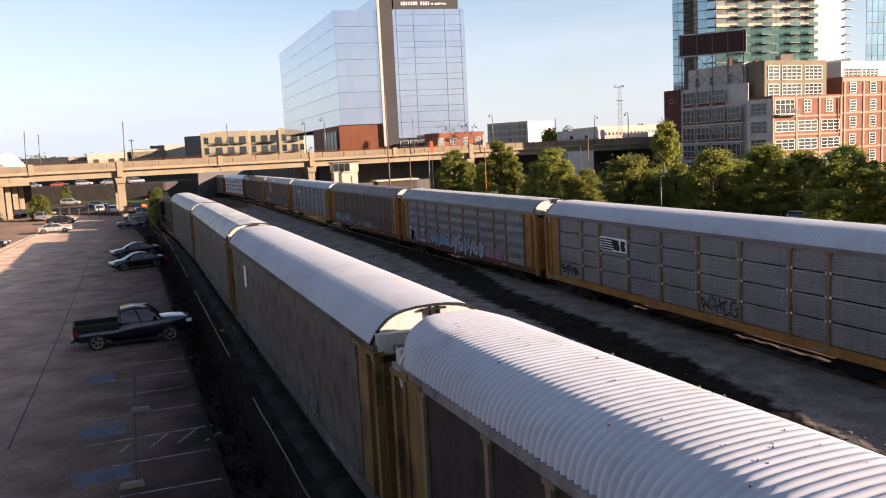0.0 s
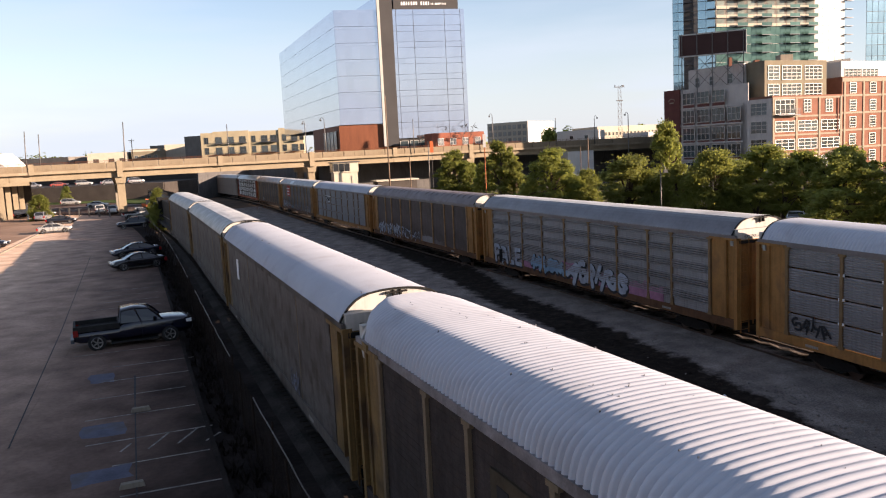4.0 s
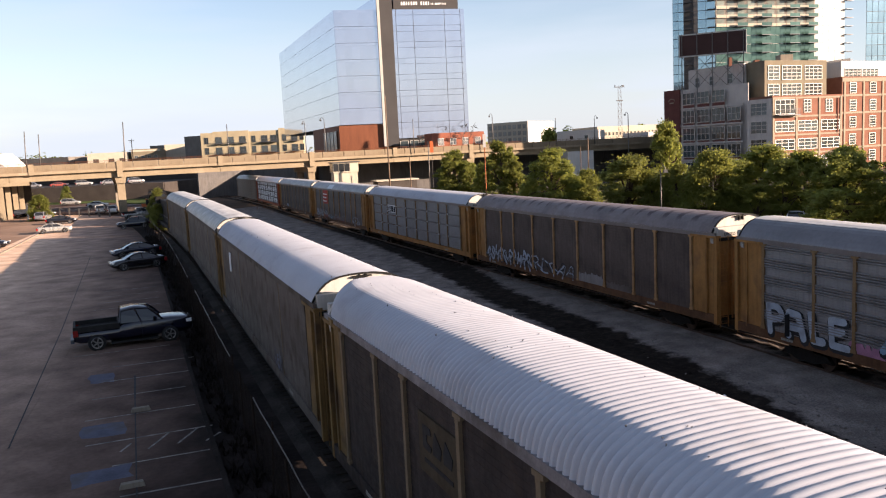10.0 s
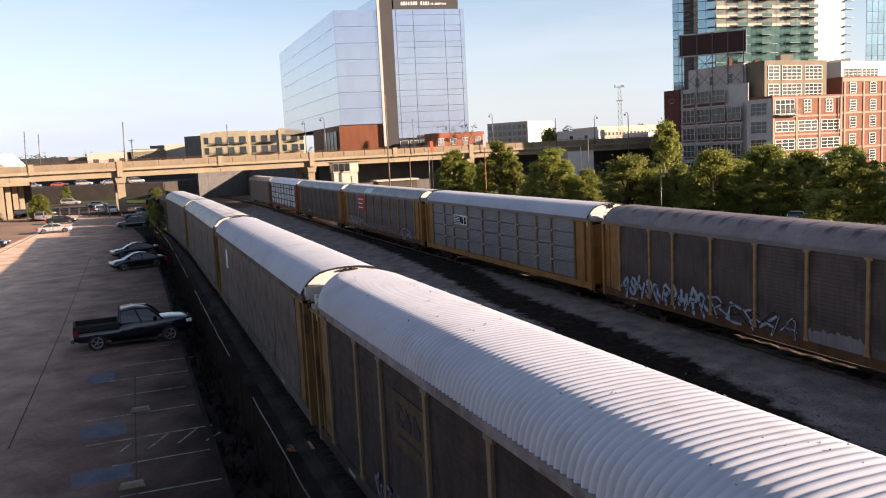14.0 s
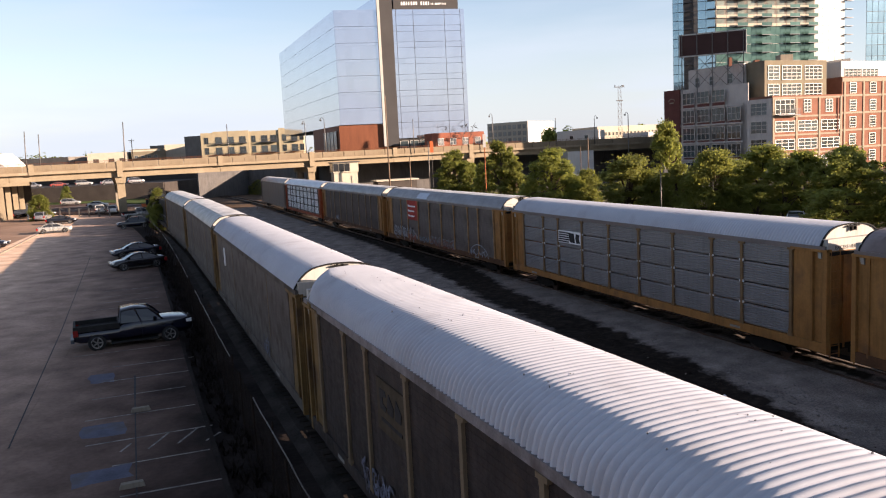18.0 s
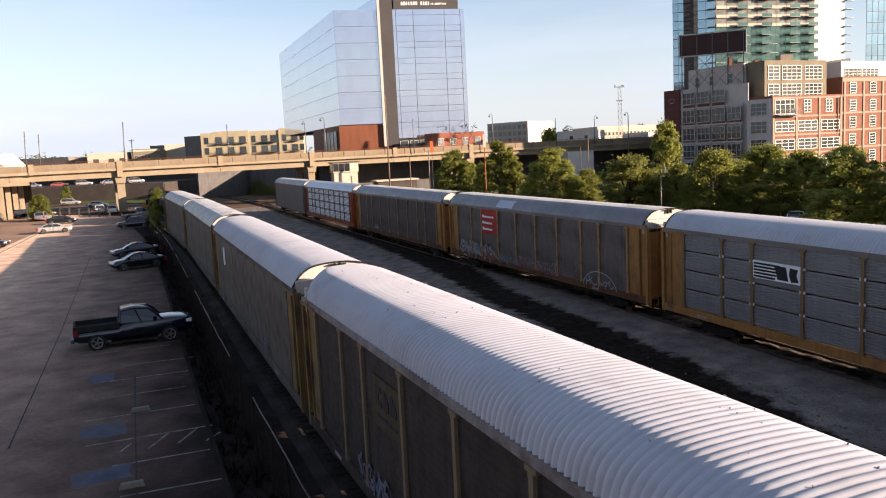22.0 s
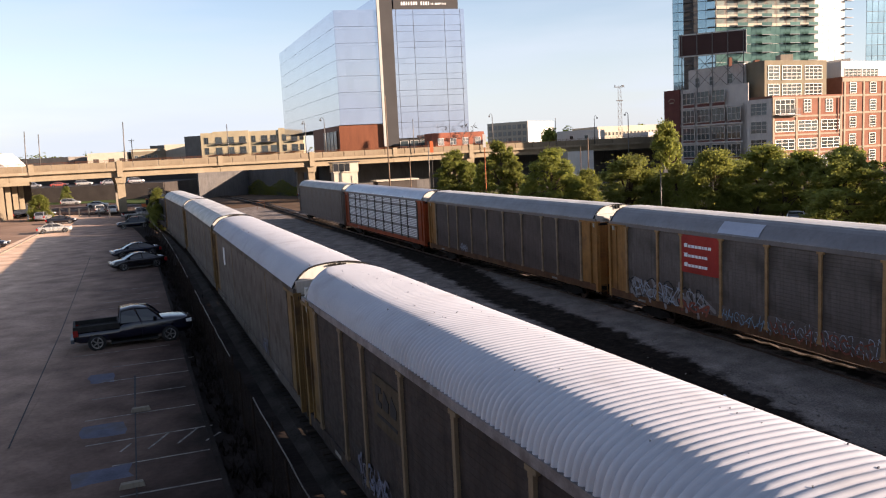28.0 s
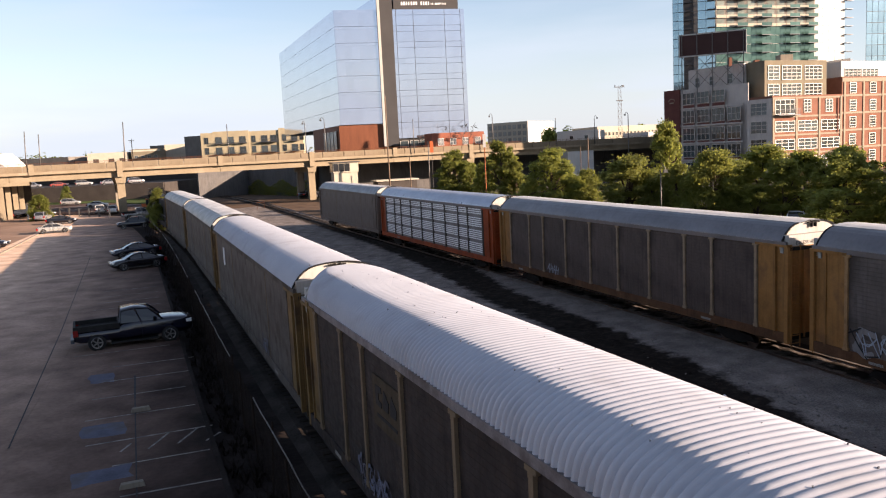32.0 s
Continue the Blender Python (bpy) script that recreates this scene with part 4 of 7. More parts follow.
def piece(car, seed, x0, x1, z0, z1, material, width, letters, label, word=""):
    """Fat sprayed letters with a dark outline and shadow behind them."""
    stroke_band("letter_outline", car, seed, x0 - 0.05, x1 - 0.05, z0 - 0.06, z1 - 0.06, M["black_mark"], width + 0.17, letters, "black outline of sprayed letters", 0.018, word)
    stroke_band("sprayed_letters", car, seed, x0, x1, z0, z1, material, width, letters, label, 0.030, word)


def sprayed_patch(car, seed, x0, x1, z0, z1, material, label):
    """A soft-edged sprayed ground behind letters: an uneven outline laid on the panels."""
    rng = random.Random(seed)
    bm = BM()
    n = 26
    top = [(x0 + (x1 - x0) * i / n, z1 - rng.uniform(0, 0.35) * (z1 - z0)) for i in range(n + 1)]
    poly = [(x0, z0)] + top + [(x1, z0)]
    prism(bm, poly, SIDE - 0.01, SIDE + 0.012)
    return part("sprayed_patch", bm, material, car, label)


def word_bars(bm, x0, z, count, h, rng, y=SIDE + 0.04):
    """Unreadable lettering as short upright bars."""
    x = x0
    for i in range(count):
        w = h * rng.uniform(0.45, 0.75)
        box(bm, x, x + w, y, y + 0.012, z, z + h)
        x += w + h * 0.22


def data_marks(car, seed, xs):
    """Small stencilled data near the ends, unreadable."""
    rng = random.Random(seed)
    bm = BM()
    for x in xs:
        word_bars(bm, x, SILL + 0.04, 8, 0.10, rng, SIDE + 0.024)
    tagged(part("stencilled_data", bm, M["grey_mark"], car, "small pale stencilled marks"), kind="stuff")


N_LABEL = "auto rack car with %s"
racks_far, racks_near = [], []
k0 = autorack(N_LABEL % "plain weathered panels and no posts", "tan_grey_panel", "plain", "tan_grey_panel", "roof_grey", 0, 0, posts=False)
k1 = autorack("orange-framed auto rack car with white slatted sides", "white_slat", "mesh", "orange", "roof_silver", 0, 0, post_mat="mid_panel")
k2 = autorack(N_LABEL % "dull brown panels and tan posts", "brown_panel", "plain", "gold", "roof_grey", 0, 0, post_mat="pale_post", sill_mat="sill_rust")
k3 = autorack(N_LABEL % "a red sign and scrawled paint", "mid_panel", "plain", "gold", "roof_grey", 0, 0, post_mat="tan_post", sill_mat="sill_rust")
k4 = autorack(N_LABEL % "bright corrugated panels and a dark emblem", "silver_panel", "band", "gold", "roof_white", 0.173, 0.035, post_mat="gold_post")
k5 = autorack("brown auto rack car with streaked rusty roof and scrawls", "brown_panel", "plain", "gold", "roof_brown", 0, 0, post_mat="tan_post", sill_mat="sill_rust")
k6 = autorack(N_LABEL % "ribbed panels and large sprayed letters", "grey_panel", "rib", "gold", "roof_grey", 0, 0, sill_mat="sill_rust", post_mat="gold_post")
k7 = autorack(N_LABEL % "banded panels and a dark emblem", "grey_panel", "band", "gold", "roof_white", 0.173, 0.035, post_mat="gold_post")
racks_far = [k0, k1, k2, k3, k4, k5, k6, k7]

# marks on the far train; local x runs up the line, so the end towards the viewer is at -x
rng = random.Random(4)
part("red_sign", boxes((4.38, 7.07, SIDE - 0.02, SIDE + 0.055, 3.05, 4.84)), M["red_sign"], k3, "red painted sign panel")
for row, count in enumerate((8, 7, 7)):
    x = 6.85
    bm = BM()
    for i in range(count):
        w = (0.24, 0.19, 0.22, 0.19, 0.21, 0.10, 0.20, 0.22)[i]
        box(bm, x - w, x, SIDE + 0.055, SIDE + 0.066, 4.25 - row * 0.46, 4.25 - row * 0.46 + (0.13 if i else 0.19))
        x -= w + 0.055
    tagged(part("sign_line", bm, M["white_mark"], k3, "row of white lettering bars"), "row of white lettering bars", kind="stuff")
bm = BM()
rows = [[bm.verts.new((x, y * 1.012, z + 0.012)) for y, z in ROOF[1:5]] for x in (1.9, 4.5)]
for k in range(3):
    bm.faces.new((rows[0][k], rows[1][k], rows[1][k + 1], rows[0][k + 1]))
part("roof_patch", bm, M["roof_silver"], k3, "bright new sheet on the roof slope")
sprayed_patch(k3, 2, -9.0, 11.4, 1.25, 2.0, M["mid_panel"], "greyish painted-over patch")
for i, (xa, xb, za, zb, mt, wd, n_) in enumerate(((5.0, 11.6, 1.1, 2.4, "grey_panel", 0.20, 5), (5.1, 11.5, 1.1, 2.4, "black_mark", 0.06, 5), (5.3, 11.3, 1.2, 2.2, "spray_white", 0.04, 7), (5.0, 7.4, 1.1, 1.7, "spray_red", 0.12, 3), (7.6, 11.2, 1.3, 2.3, "spray_white", 0.05, 4),
                                                  (1.0, 4.4, 1.2, 1.8, "mid_panel", 0.12, 6), (1.2, 4.2, 1.2, 1.75, "spray_blue", 0.03, 8), (-4.4, 1.0, 1.15, 1.95, "spray_white", 0.03, 13), (-4.2, 1.2, 1.1, 1.8, "spray_red", 0.06, 9), (-4.3, 0.8, 1.2, 1.85, "mid_panel", 0.05, 11),
                                                  (-10.6, -7.6, 1.15, 1.75, "spray_white", 0.04, 5))):
    stroke_band("scrawl", k3, 500 + i, xa, xb, za, zb, M[mt], wd, n_, "layered scrawled paint", 0.018 + 0.003 * i)
bm = BM()
for a_, b_ in zip(arc(-9.1, 1.05, 1.75, 1.0, 5, 175, 12), arc(-9.1, 1.05, 1.75, 1.0, 5, 175, 12)[1:]):
    beam(bm, (a_[0], SIDE + 0.05, a_[1]), (b_[0], SIDE + 0.05, b_[1]), 0.006, 0.05)
part("sprayed_arch", bm, M["spray_white"], k3, "thin white sprayed arch")
for k, seed in ((k4, 11), (k7, 12)):
    part("emblem_ground", boxes((4.40, 7.05, SIDE - 0.02, SIDE + 0.05, 3.40, 4.14)), M["white_mark"], k, "white ground of an emblem")
    bm = BM()
    for i in range(5):
        box(bm, 5.75 - 0.06 * i, 7.0, SIDE + 0.05, SIDE + 0.058, 3.44 + i * 0.135, 3.525 + i * 0.135)
    prism(bm, ((5.02, 3.48), (5.62, 3.48), (5.80, 4.04), (5.16, 4.04)), SIDE + 0.05, SIDE + 0.062)
    prism(bm, ((4.46, 3.50), (4.86, 3.46), (4.98, 3.74), (4.92, 4.04), (4.50, 4.0), (4.58, 3.76)), SIDE + 0.05, SIDE + 0.06)
    part("emblem", bm, M["black_mark"], k, "black striped emblem")
    # white marks paint the sun that shows through gaps beside the posts
    clip = mesh_of("clip", boxes((-0.03, 0.03, SIDE + 0.0, SIDE + 0.045, -0.05, 0.05)), M["white_mark"])
    for x in POSTS[1:-1]:
        for r in (1, 2, 3):
            for dx in (-0.1, 0.1):
                share("clip", clip, k, pose(x + dx, 0, SILL + 0.32 + (EAVE - SILL - 0.34) * r / 4 + 0.03), "small white mark for sun through a panel gap")
stroke_band("scrawl", k5, 21, 4.5, 11.7, 1.15, 2.3, M["spray_white"], 0.18, 10, "white scrawled letters")
stroke_band("scrawl", k5, 24, 4.6, 11.8, 1.1, 2.15, M["black_mark"], 0.05, 10, "dark scrawl edges", 0.034)
stroke_band("scrawl", k5, 22, -1.2, 4.3, 1.15, 2.2, M["spray_white"], 0.10, 5, "white scrawled letters")
stroke_band("scrawl", k5, 25, -1.2, 4.3, 1.2, 2.1, M["black_mark"], 0.05, 5, "dark scrawl edges", 0.034)
sprayed_patch(k5, 23, -4.3, -1.5, 1.22, 1.9, M["grey_panel"], "grey painted-over patch")
sprayed_patch(k5, 26, -6.9, -4.5, 1.22, 1.7, M["mid_panel"], "dull painted-over patch")
sprayed_patch(k6, 31, 5.0, 7.4, 1.0, 1.75, M["spray_pink"], "pink sprayed ground")
sprayed_patch(k6, 35, -8.4, 1.8, 1.0, 2.3, M["spray_pink"], "pink sprayed ground")
piece(k6, 32, 7.4, 11.7, 1.25, 2.4, M["spray_white"], 0.29, 4, "large pale blue-white sprayed letters", "PALE")
piece(k6, 33, 1.2, 5.9, 1.35, 2.2, M["spray_blue"], 0.27, 6, "light blue sprayed letters")
piece(k6, 36, -5.2, 0.9, 1.15, 2.45, M["spray_white"], 0.32, 6, "large pale sprayed letters")
stroke_band("scrawl", k7, 41, 9.6, 11.6, 1.5, 2.1, M["black_mark"], 0.10, 4, "black scrawl")
stroke_band("scrawl", k7, 43, -4.2, -1.6, 1.4, 2.2, M["black_mark"], 0.06, 5, "black scrawl")
stroke_band("scrawl", k2, 42, 5.2, 6.6, 1.3, 1.9, M["spray_white"], 0.05, 4, "faint white scrawl")
for i, k in enumerate(racks_far):
    data_marks(k, 50 + i, (-9.0, 10.2) if i != 1 else (8.0,))

ca = autorack("auto rack car with dark panels and a white corrugated roof", "dim_brown_panel", "plain", "gold_shaded", "roof_white", 0.173, 0.068, post_mat="dull_post", sill_mat="dim_brown_panel", deep=1.25, knee=True)
cb = autorack("auto rack car with grey-brown panels and a smooth white roof", "dim_panel", "plain", "gold_shaded", "roof_white", 0.12, 0.03, posts=False, sill_mat="dim_panel", deep=1.25)
cc = autorack("auto rack car with grey-brown panels and a dull grey roof", "dim_panel", "plain", "gold_shaded", "roof_grey", 0, 0, posts=False, sill_mat="dim_panel", deep=1.25)
cd = autorack("distant auto rack car with dull panels and a grey roof", "dim_panel", "plain", "gold_shaded", "roof_grey", 0, 0, posts=False, sill_mat="dim_panel", deep=1.25)
racks_near = [ca, cb, cc, cd]
part("emblem_ground", boxes((4.4, 6.3, SIDE - 0.02, SIDE + 0.03, 3.15, 4.35)), M["gold_mark"], ca, "faded tan emblem ground")
bm = BM()
for i in range(3):
    x = 6.05 - i * 0.52
    prism(bm, ((x, 3.68), (x - 0.38, 3.66), (x - 0.44, 3.78), (x - 0.2, 3.82), (x - 0.2, 3.98), (x - 0.44, 4.02), (x - 0.38, 4.14), (x, 4.14)) if i == 0 else
          ((x, 3.68), (x - 0.36, 3.68), (x - 0.42, 3.9), (x - 0.1, 4.14), (x, 3.9)), SIDE + 0.03, SIDE + 0.045)
box(bm, 4.6, 6.0, SIDE + 0.03, SIDE + 0.045, 3.4, 3.48)
part("emblem", bm, M["black_mark"], ca, "dark worn emblem shapes")
stroke_band("sprayed_letters", ca, 61, 5.3, 7.9, 1.15, 2.0, M["spray_dim"], 0.10, 4, "dull bluish white sprayed letters")
stroke_band("scrawl", ca, 63, 5.2, 7.8, 1.1, 1.9, M["spray_dim"], 0.035, 9, "bluish scrawl", 0.034)
stroke_band("sprayed_letters", cb, 62, -7.0, -5.5, 1.3, 2.1, M["spray_dim"], 0.10, 3, "white sprayed letters")
part("placard", boxes((7.6, 8.0, SIDE, SIDE + 0.05, 3.4, 4.4)), M["white_mark"], cb, "white placard")
rng = random.Random(70)
for car, n_ in ((ca, 120), (cb, 30)):
    bm = BM()
    for i in range(n_):
        x, y = rng.uniform(-13.3, 13.3), rng.choice((-0.9, -0.45, 0.0, 0.45, 0.9)) + rng.gauss(0, 0.06)
        z = np.interp(abs(y), (0.0, 0.62, 0.85, 1.02), (5.86, 5.84, 5.81, 5.755)) - (0.0 if car is ca else 0.055)
        w = rng.uniform(0.006, 0.014)
        box(bm, x - w * 0.5, x + w * 0.5, y - w, y + w, z - 0.05, z + 0.004)
    tagged(part("roof_rivets", bm, M["mullion"], car, "small dark rivets and rust specks"), kind="stuff")
data_marks(ca, 71, (-9.0, 9.8))
data_marks(cb, 72, (-9.0, 9.8))


loco = empty("locomotive", Matrix(), "black diesel locomotive at the head of the train", "locomotive", group="rail cars")
part("frame", boxes((-10.5, 10.5, -1.45, 1.45, 0.9, 1.4)), M["black_steel"], loco)
bm = BM()
prism(bm, ((-9.6, 1.4), (-9.6, 3.9), (-9.2, 4.3), (4.6, 4.3), (4.6, 1.4)), -0.95, 0.95)
part("hood", bm, M["black_steel"], loco)
part("cab", boxes((4.6, 7.4, -1.45, 1.45, 1.4, 4.6)), M["black_steel"], loco)
part("cab_window", boxes((5.1, 6.9, -1.47, 1.47, 3.3, 4.1)), M["carglass"], loco, "dark cab window")
part("nose", boxes((7.4, 9.8, -1.1, 1.1, 1.4, 3.1)), M["black_steel"], loco)
for y in (-1.4, 1.4):
    bm = BM()
    tube(bm, ((-10.3, y, 2.4), (4.4, y, 2.4)), (0.03, 0.03), 6)
    for i in range(8):
        tube(bm, ((-10.3 + i * 2.1, y, 1.4), (-10.3 + i * 2.1, y, 2.4)), (0.025, 0.025), 6)
    part("hand_rail", bm, M["galv"], loco, "pale hand rail")
for x in (-6.8, 6.8):
    tr_ = share("truck_frame", truck_mesh(), loco, pose(x, 0, 0))
    for dx in (-0.86, 0.86):
        share("wheelset", MESH["wheelset"], tr_, pose(dx, 0, 0.42))


locos = [loco] + [copy_thing(loco, Matrix()) for _ in range(2)]


# ---- motion of the trains ----
def far_gap(t):
    return -0.65 - 4.80 * t + 0.0168 * t * t + float(np.interp(t, (0, 3, 6, 10, 12, 14, 16, 18, 20, 22, 24, 26, 28, 30, 32), (0.52, 0.54, 0.67, 0.70, 0.64, 0.56, 0.53, 0.44, 0.20, -0.01, -0.14, -0.14, -0.01, 0.33, 0.67)))


NEAR_GAP = ((0, -9.15), (1, -8.39), (2, -7.69), (3, -7.03), (4, -6.39), (5, -5.75), (6, -5.17), (7, -4.62), (8, -4.10), (9, -3.60), (10, -3.12), (11, -2.67), (12, -2.25), (13, -1.87),
            (14, -1.50), (15, -1.17), (16, -0.87), (17, -0.60), (18, -0.37), (19, -0.20), (20, -0.08), (21, -0.05), (26, -0.05), (32, -0.05))


def motions():
    for i, ob in enumerate(racks_far):
        walk(ob, [(t, car_pose(FAR, far_gap(t) + (7 - i - 0.5) * GAP)) for t in (0, 1.5, 3, 4.5, 6, 8, 10, 12, 14, 16, 18, 20, 22, 24, 26, 28, 30, 32)])
    for i, ob in enumerate(racks_near):
        walk(ob, [(t, car_pose(NEAR, g + (i - 0.5) * GAP)) for t, g in NEAR_GAP])
    for i, ob in enumerate(locos):
        walk(ob, [(t, car_pose(LEAD, g + 3 * GAP + 11.6 + 22.0 * i)) for t, g in NEAR_GAP])


# ---- car park and road ----
def slab(name, pts, z, mt, label, category, thick=0.3, parent=None):
    bm = BM()
    a = [bm.verts.new((x, y, z)) for x, y in pts]
    b = [bm.verts.new((x, y, z - thick)) for x, y in pts]
    bm.faces.new(a)
    for k in range(len(pts)):
        bm.faces.new((a[k], b[k], b[(k + 1) % len(pts)], a[(k + 1) % len(pts)]))
    if parent:
        return part(name, bm, mt, parent, label)
    return whole(name, bm, mt, label, category, kind="structure")


def strip(line, s0, s1, o0, o1, step=5):
    """The outline of a band beside a line."""
    ss = list(np.arange(s0, s1, step)) + [s1]
    return [on(line, s, o0)[:2] for s in ss] + [on(line, s, o1)[:2] for s in ss[::-1]]


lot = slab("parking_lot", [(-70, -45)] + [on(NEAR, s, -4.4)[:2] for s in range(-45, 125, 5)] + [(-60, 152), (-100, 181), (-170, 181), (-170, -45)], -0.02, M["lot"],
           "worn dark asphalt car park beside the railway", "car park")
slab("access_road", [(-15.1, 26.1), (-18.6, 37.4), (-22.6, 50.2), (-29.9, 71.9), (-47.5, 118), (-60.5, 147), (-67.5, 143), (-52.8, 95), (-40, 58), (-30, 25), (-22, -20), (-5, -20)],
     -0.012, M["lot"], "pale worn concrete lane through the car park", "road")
slab("far_apron", [(-53.5, 95), (-68, 143), (-100, 178), (-150, 178), (-150, 60), (-66, 60)], -0.012, M["apron"], "sunlit tan concrete apron", "car park")
slab("street", [(-160, 186), (-100, 184), (-60, 156), (-52, 172), (-90, 214), (-165, 220)], -0.06, M["asphalt"], "side street below the bridge", "road")
slab("verge", [(-165, 221), (-90, 215), (-60, 185), (-55, 195), (-80, 232), (-165, 240)], -0.05, M["grass"], "strip of rough grass", "grass")

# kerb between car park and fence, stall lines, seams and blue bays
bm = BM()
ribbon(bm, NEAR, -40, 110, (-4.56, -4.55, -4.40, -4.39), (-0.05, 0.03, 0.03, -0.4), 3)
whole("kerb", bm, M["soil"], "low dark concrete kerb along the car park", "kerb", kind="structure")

marks = empty("lot_markings", Matrix(), "worn painted parking lines on asphalt", "road marking", kind="structure")


def painted(name, a, b, w, mt, z=-0.0165, label=""):
    """A worn painted stripe from a to b."""
    d = Vector((b[0] - a[0], b[1] - a[1], 0)).normalized()
    n_ = Vector((-d.y, d.x, 0)) * w / 2
    bm = BM()
    steps = 12
    rng = random.Random(int(abs(a[0] * 100)))
    rows = []
    for k in range(steps + 1):
        p = Vector((*a, z)).lerp(Vector((*b, z)), k / steps)
        rows.append([bm.verts.new(p + n_ * rng.uniform(0.75, 1.1)), bm.verts.new(p - n_ * rng.uniform(0.75, 1.1))])
    for r, q in zip(rows, rows[1:]):
        bm.faces.new((r[0], r[1], q[1], q[0]))
    return part(name, bm, mt, marks, label)


for a, b in (((-9.6, 22.0), (-6.9, 22.97)), ((-10.8, 24.4), (-8.0, 25.47)), ((-12.5, 26.35), (-8.6, 27.9)), ((-13.7, 29.05), (-10.0, 30.48)), ((-15.85, 37.0), (-12.4, 38.25)), ((-8.6, 19.6), (-5.9, 20.6)),
             ((-14.6, 31.8), (-11.2, 33.1)), ((-15.3, 34.4), (-11.8, 35.7))):
    painted("stall_line", a, b, 0.10, M["paint"])
for k in range(5, 14):
    x, y, h = on(NEAR, 4.3 + k * 2.73, -7.3)
    painted("stall_line", (x - 2.4 * math.cos(h), y + 2.4 * math.sin(h)), (x + 2.2 * math.cos(h), y - 2.2 * math.sin(h)), 0.10, M["paint"])
for a, b in (((-10.16, 25.78), (-9.97, 27.37)), ((-9.29, 26.18), (-9.07, 27.71)), ((-8.37, 26.32), (-8.1, 27.11)), ((-11.03, 25.64), (-10.96, 26.41))):
    painted("hatch_line", a, b, 0.09, M["paint"])
for pts in (((-11.89, 23.78), (-10.27, 24.55), (-9.85, 23.49), (-11.38, 22.74)), ((-13.49, 28.27), (-12.1, 28.88), (-11.56, 27.44), (-13.02, 27.07)), ((-16.36, 35.67), (-15.36, 36.02), (-14.74, 34.42), (-15.77, 34.23))):
    rng = random.Random(int(pts[0][1] * 10))
    bm = BM()
    ring = []
    for k in range(4):
        for f_ in (0, 0.33, 0.66):
            a, b = Vector(pts[k]), Vector(pts[(k + 1) % 4])
            p = a.lerp(b, f_)
            ring.append(bm.verts.new((p.x + rng.uniform(-0.09, 0.09), p.y + rng.uniform(-0.09, 0.09), -0.0175)))
    bm.faces.new(ring)
    part("blue_bay", bm, M["blue_paint"], marks, "faded blue painted bay")
painted("seam", (-14.16, 35.27), (-12.83, 31.73), 0.09, M["black_mark"], -0.015, "tar-filled pavement seam")
painted("seam", (-12.83, 31.73), (-9.09, 21.92), 0.05, M["black_mark"], -0.015, "tar-filled pavement seam")
painted("seam", (-15.18, 26.45), (-22.31, 45.49), 0.06, M["black_mark"], -0.0055, "tar-filled pavement seam")
painted("seam", (-22.31, 45.49), (-37.4, 84.5), 0.05, M["black_mark"], -0.0055, "tar-filled pavement seam")
for x, y in ((-9.5, 22.67), (-11.95, 30.0)):
    b = empty("wheel_stop", pose(x, y, -0.02, 0, 0, 21), "short worn concrete wheel stop on asphalt", "wheel stop", group="wheel stops")
    bm = BM()
    prism(bm, ((-0.36, 0.0), (-0.3, 0.15), (0.3, 0.15), (0.36, 0.0)), -0.1, 0.1)
    part("block", bm, M["bridge_dark"], b)
slab("painted_kerb", [(-44, 70), (-63.5, 130), (-63.36, 130.1), (-43.86, 70.05)], 0.08, M["cast"], "pale kerb between lane and apron", "kerb", 0.3)

# ---- chain-link fence beside the near track ----
fence = empty("chain_link_fence", Matrix(), "sagging chain-link fence with steel posts beside the track", "fence")
bm = BM()
tube(bm, ((0, 0, -0.4), (0, 0, 1.85)), (0.035, 0.035), 8)
lathe(bm, ((1.85, 0.045), (1.9, 0.02)), 8, "z")
post_me = mesh_of("fence_post", bm, M["wire"])
rng = random.Random(3)
for k in range(-14, 34):
    s = k * 3.0
    x, y, h = on(NEAR, s, -3.25)
    share("fence_post", post_me, fence, pose(x, y, 0, rng.uniform(-3, 3), rng.uniform(-3, 3), 0))
    nx, ny, _ = on(NEAR, s + 3, -3.25)
    wires = BM()
    ln = math.hypot(nx - x, ny - y)
    d = Vector(((nx - x) / ln, (ny - y) / ln, 0))
    sag = rng.uniform(0.0, 0.06)
    if k not in (0, 1, 8, 9, 15, 22, 28):
        rail_bm = BM()
        tube(rail_bm, [Vector((x, y, 1.8)) + d * (ln * f) - Vector((0, 0, sag * 4 * f * (1 - f))) for f in (0, 0.25, 0.5, 0.75, 1)], [0.02] * 5, 6)
        part("top_rail", rail_bm, M["galv"], fence)
    if -8 <= k < 14:
        cell = 0.15
        m_ = int(ln / cell)
        for i in range(-12, m_):
            for sg in (0, 1):
                a0, b0 = max(0, i), min(m_, i + 12)
                z0, z1 = (a0 - i) * cell, (b0 - i) * cell
                if sg:
                    z0, z1 = 1.8 - z0, 1.8 - z1
                p, q = Vector((x, y, z0)) + d * (a0 * cell), Vector((x, y, z1)) + d * (b0 * cell)
                beam(wires, p, q, 0.005)
        tagged(part("wire_mesh", wires, M["wire"], fence), kind="stuff")


# weeds and rubble along the fence and the ditch
def scatter(name, label, category, material, spots, seed, build):
    rng = random.Random(seed)
    bm = BM()
    for x, y, z in spots(rng):
        build(bm, x, y, z, rng)
    return whole(name, bm, material, label, category, kind="stuff")


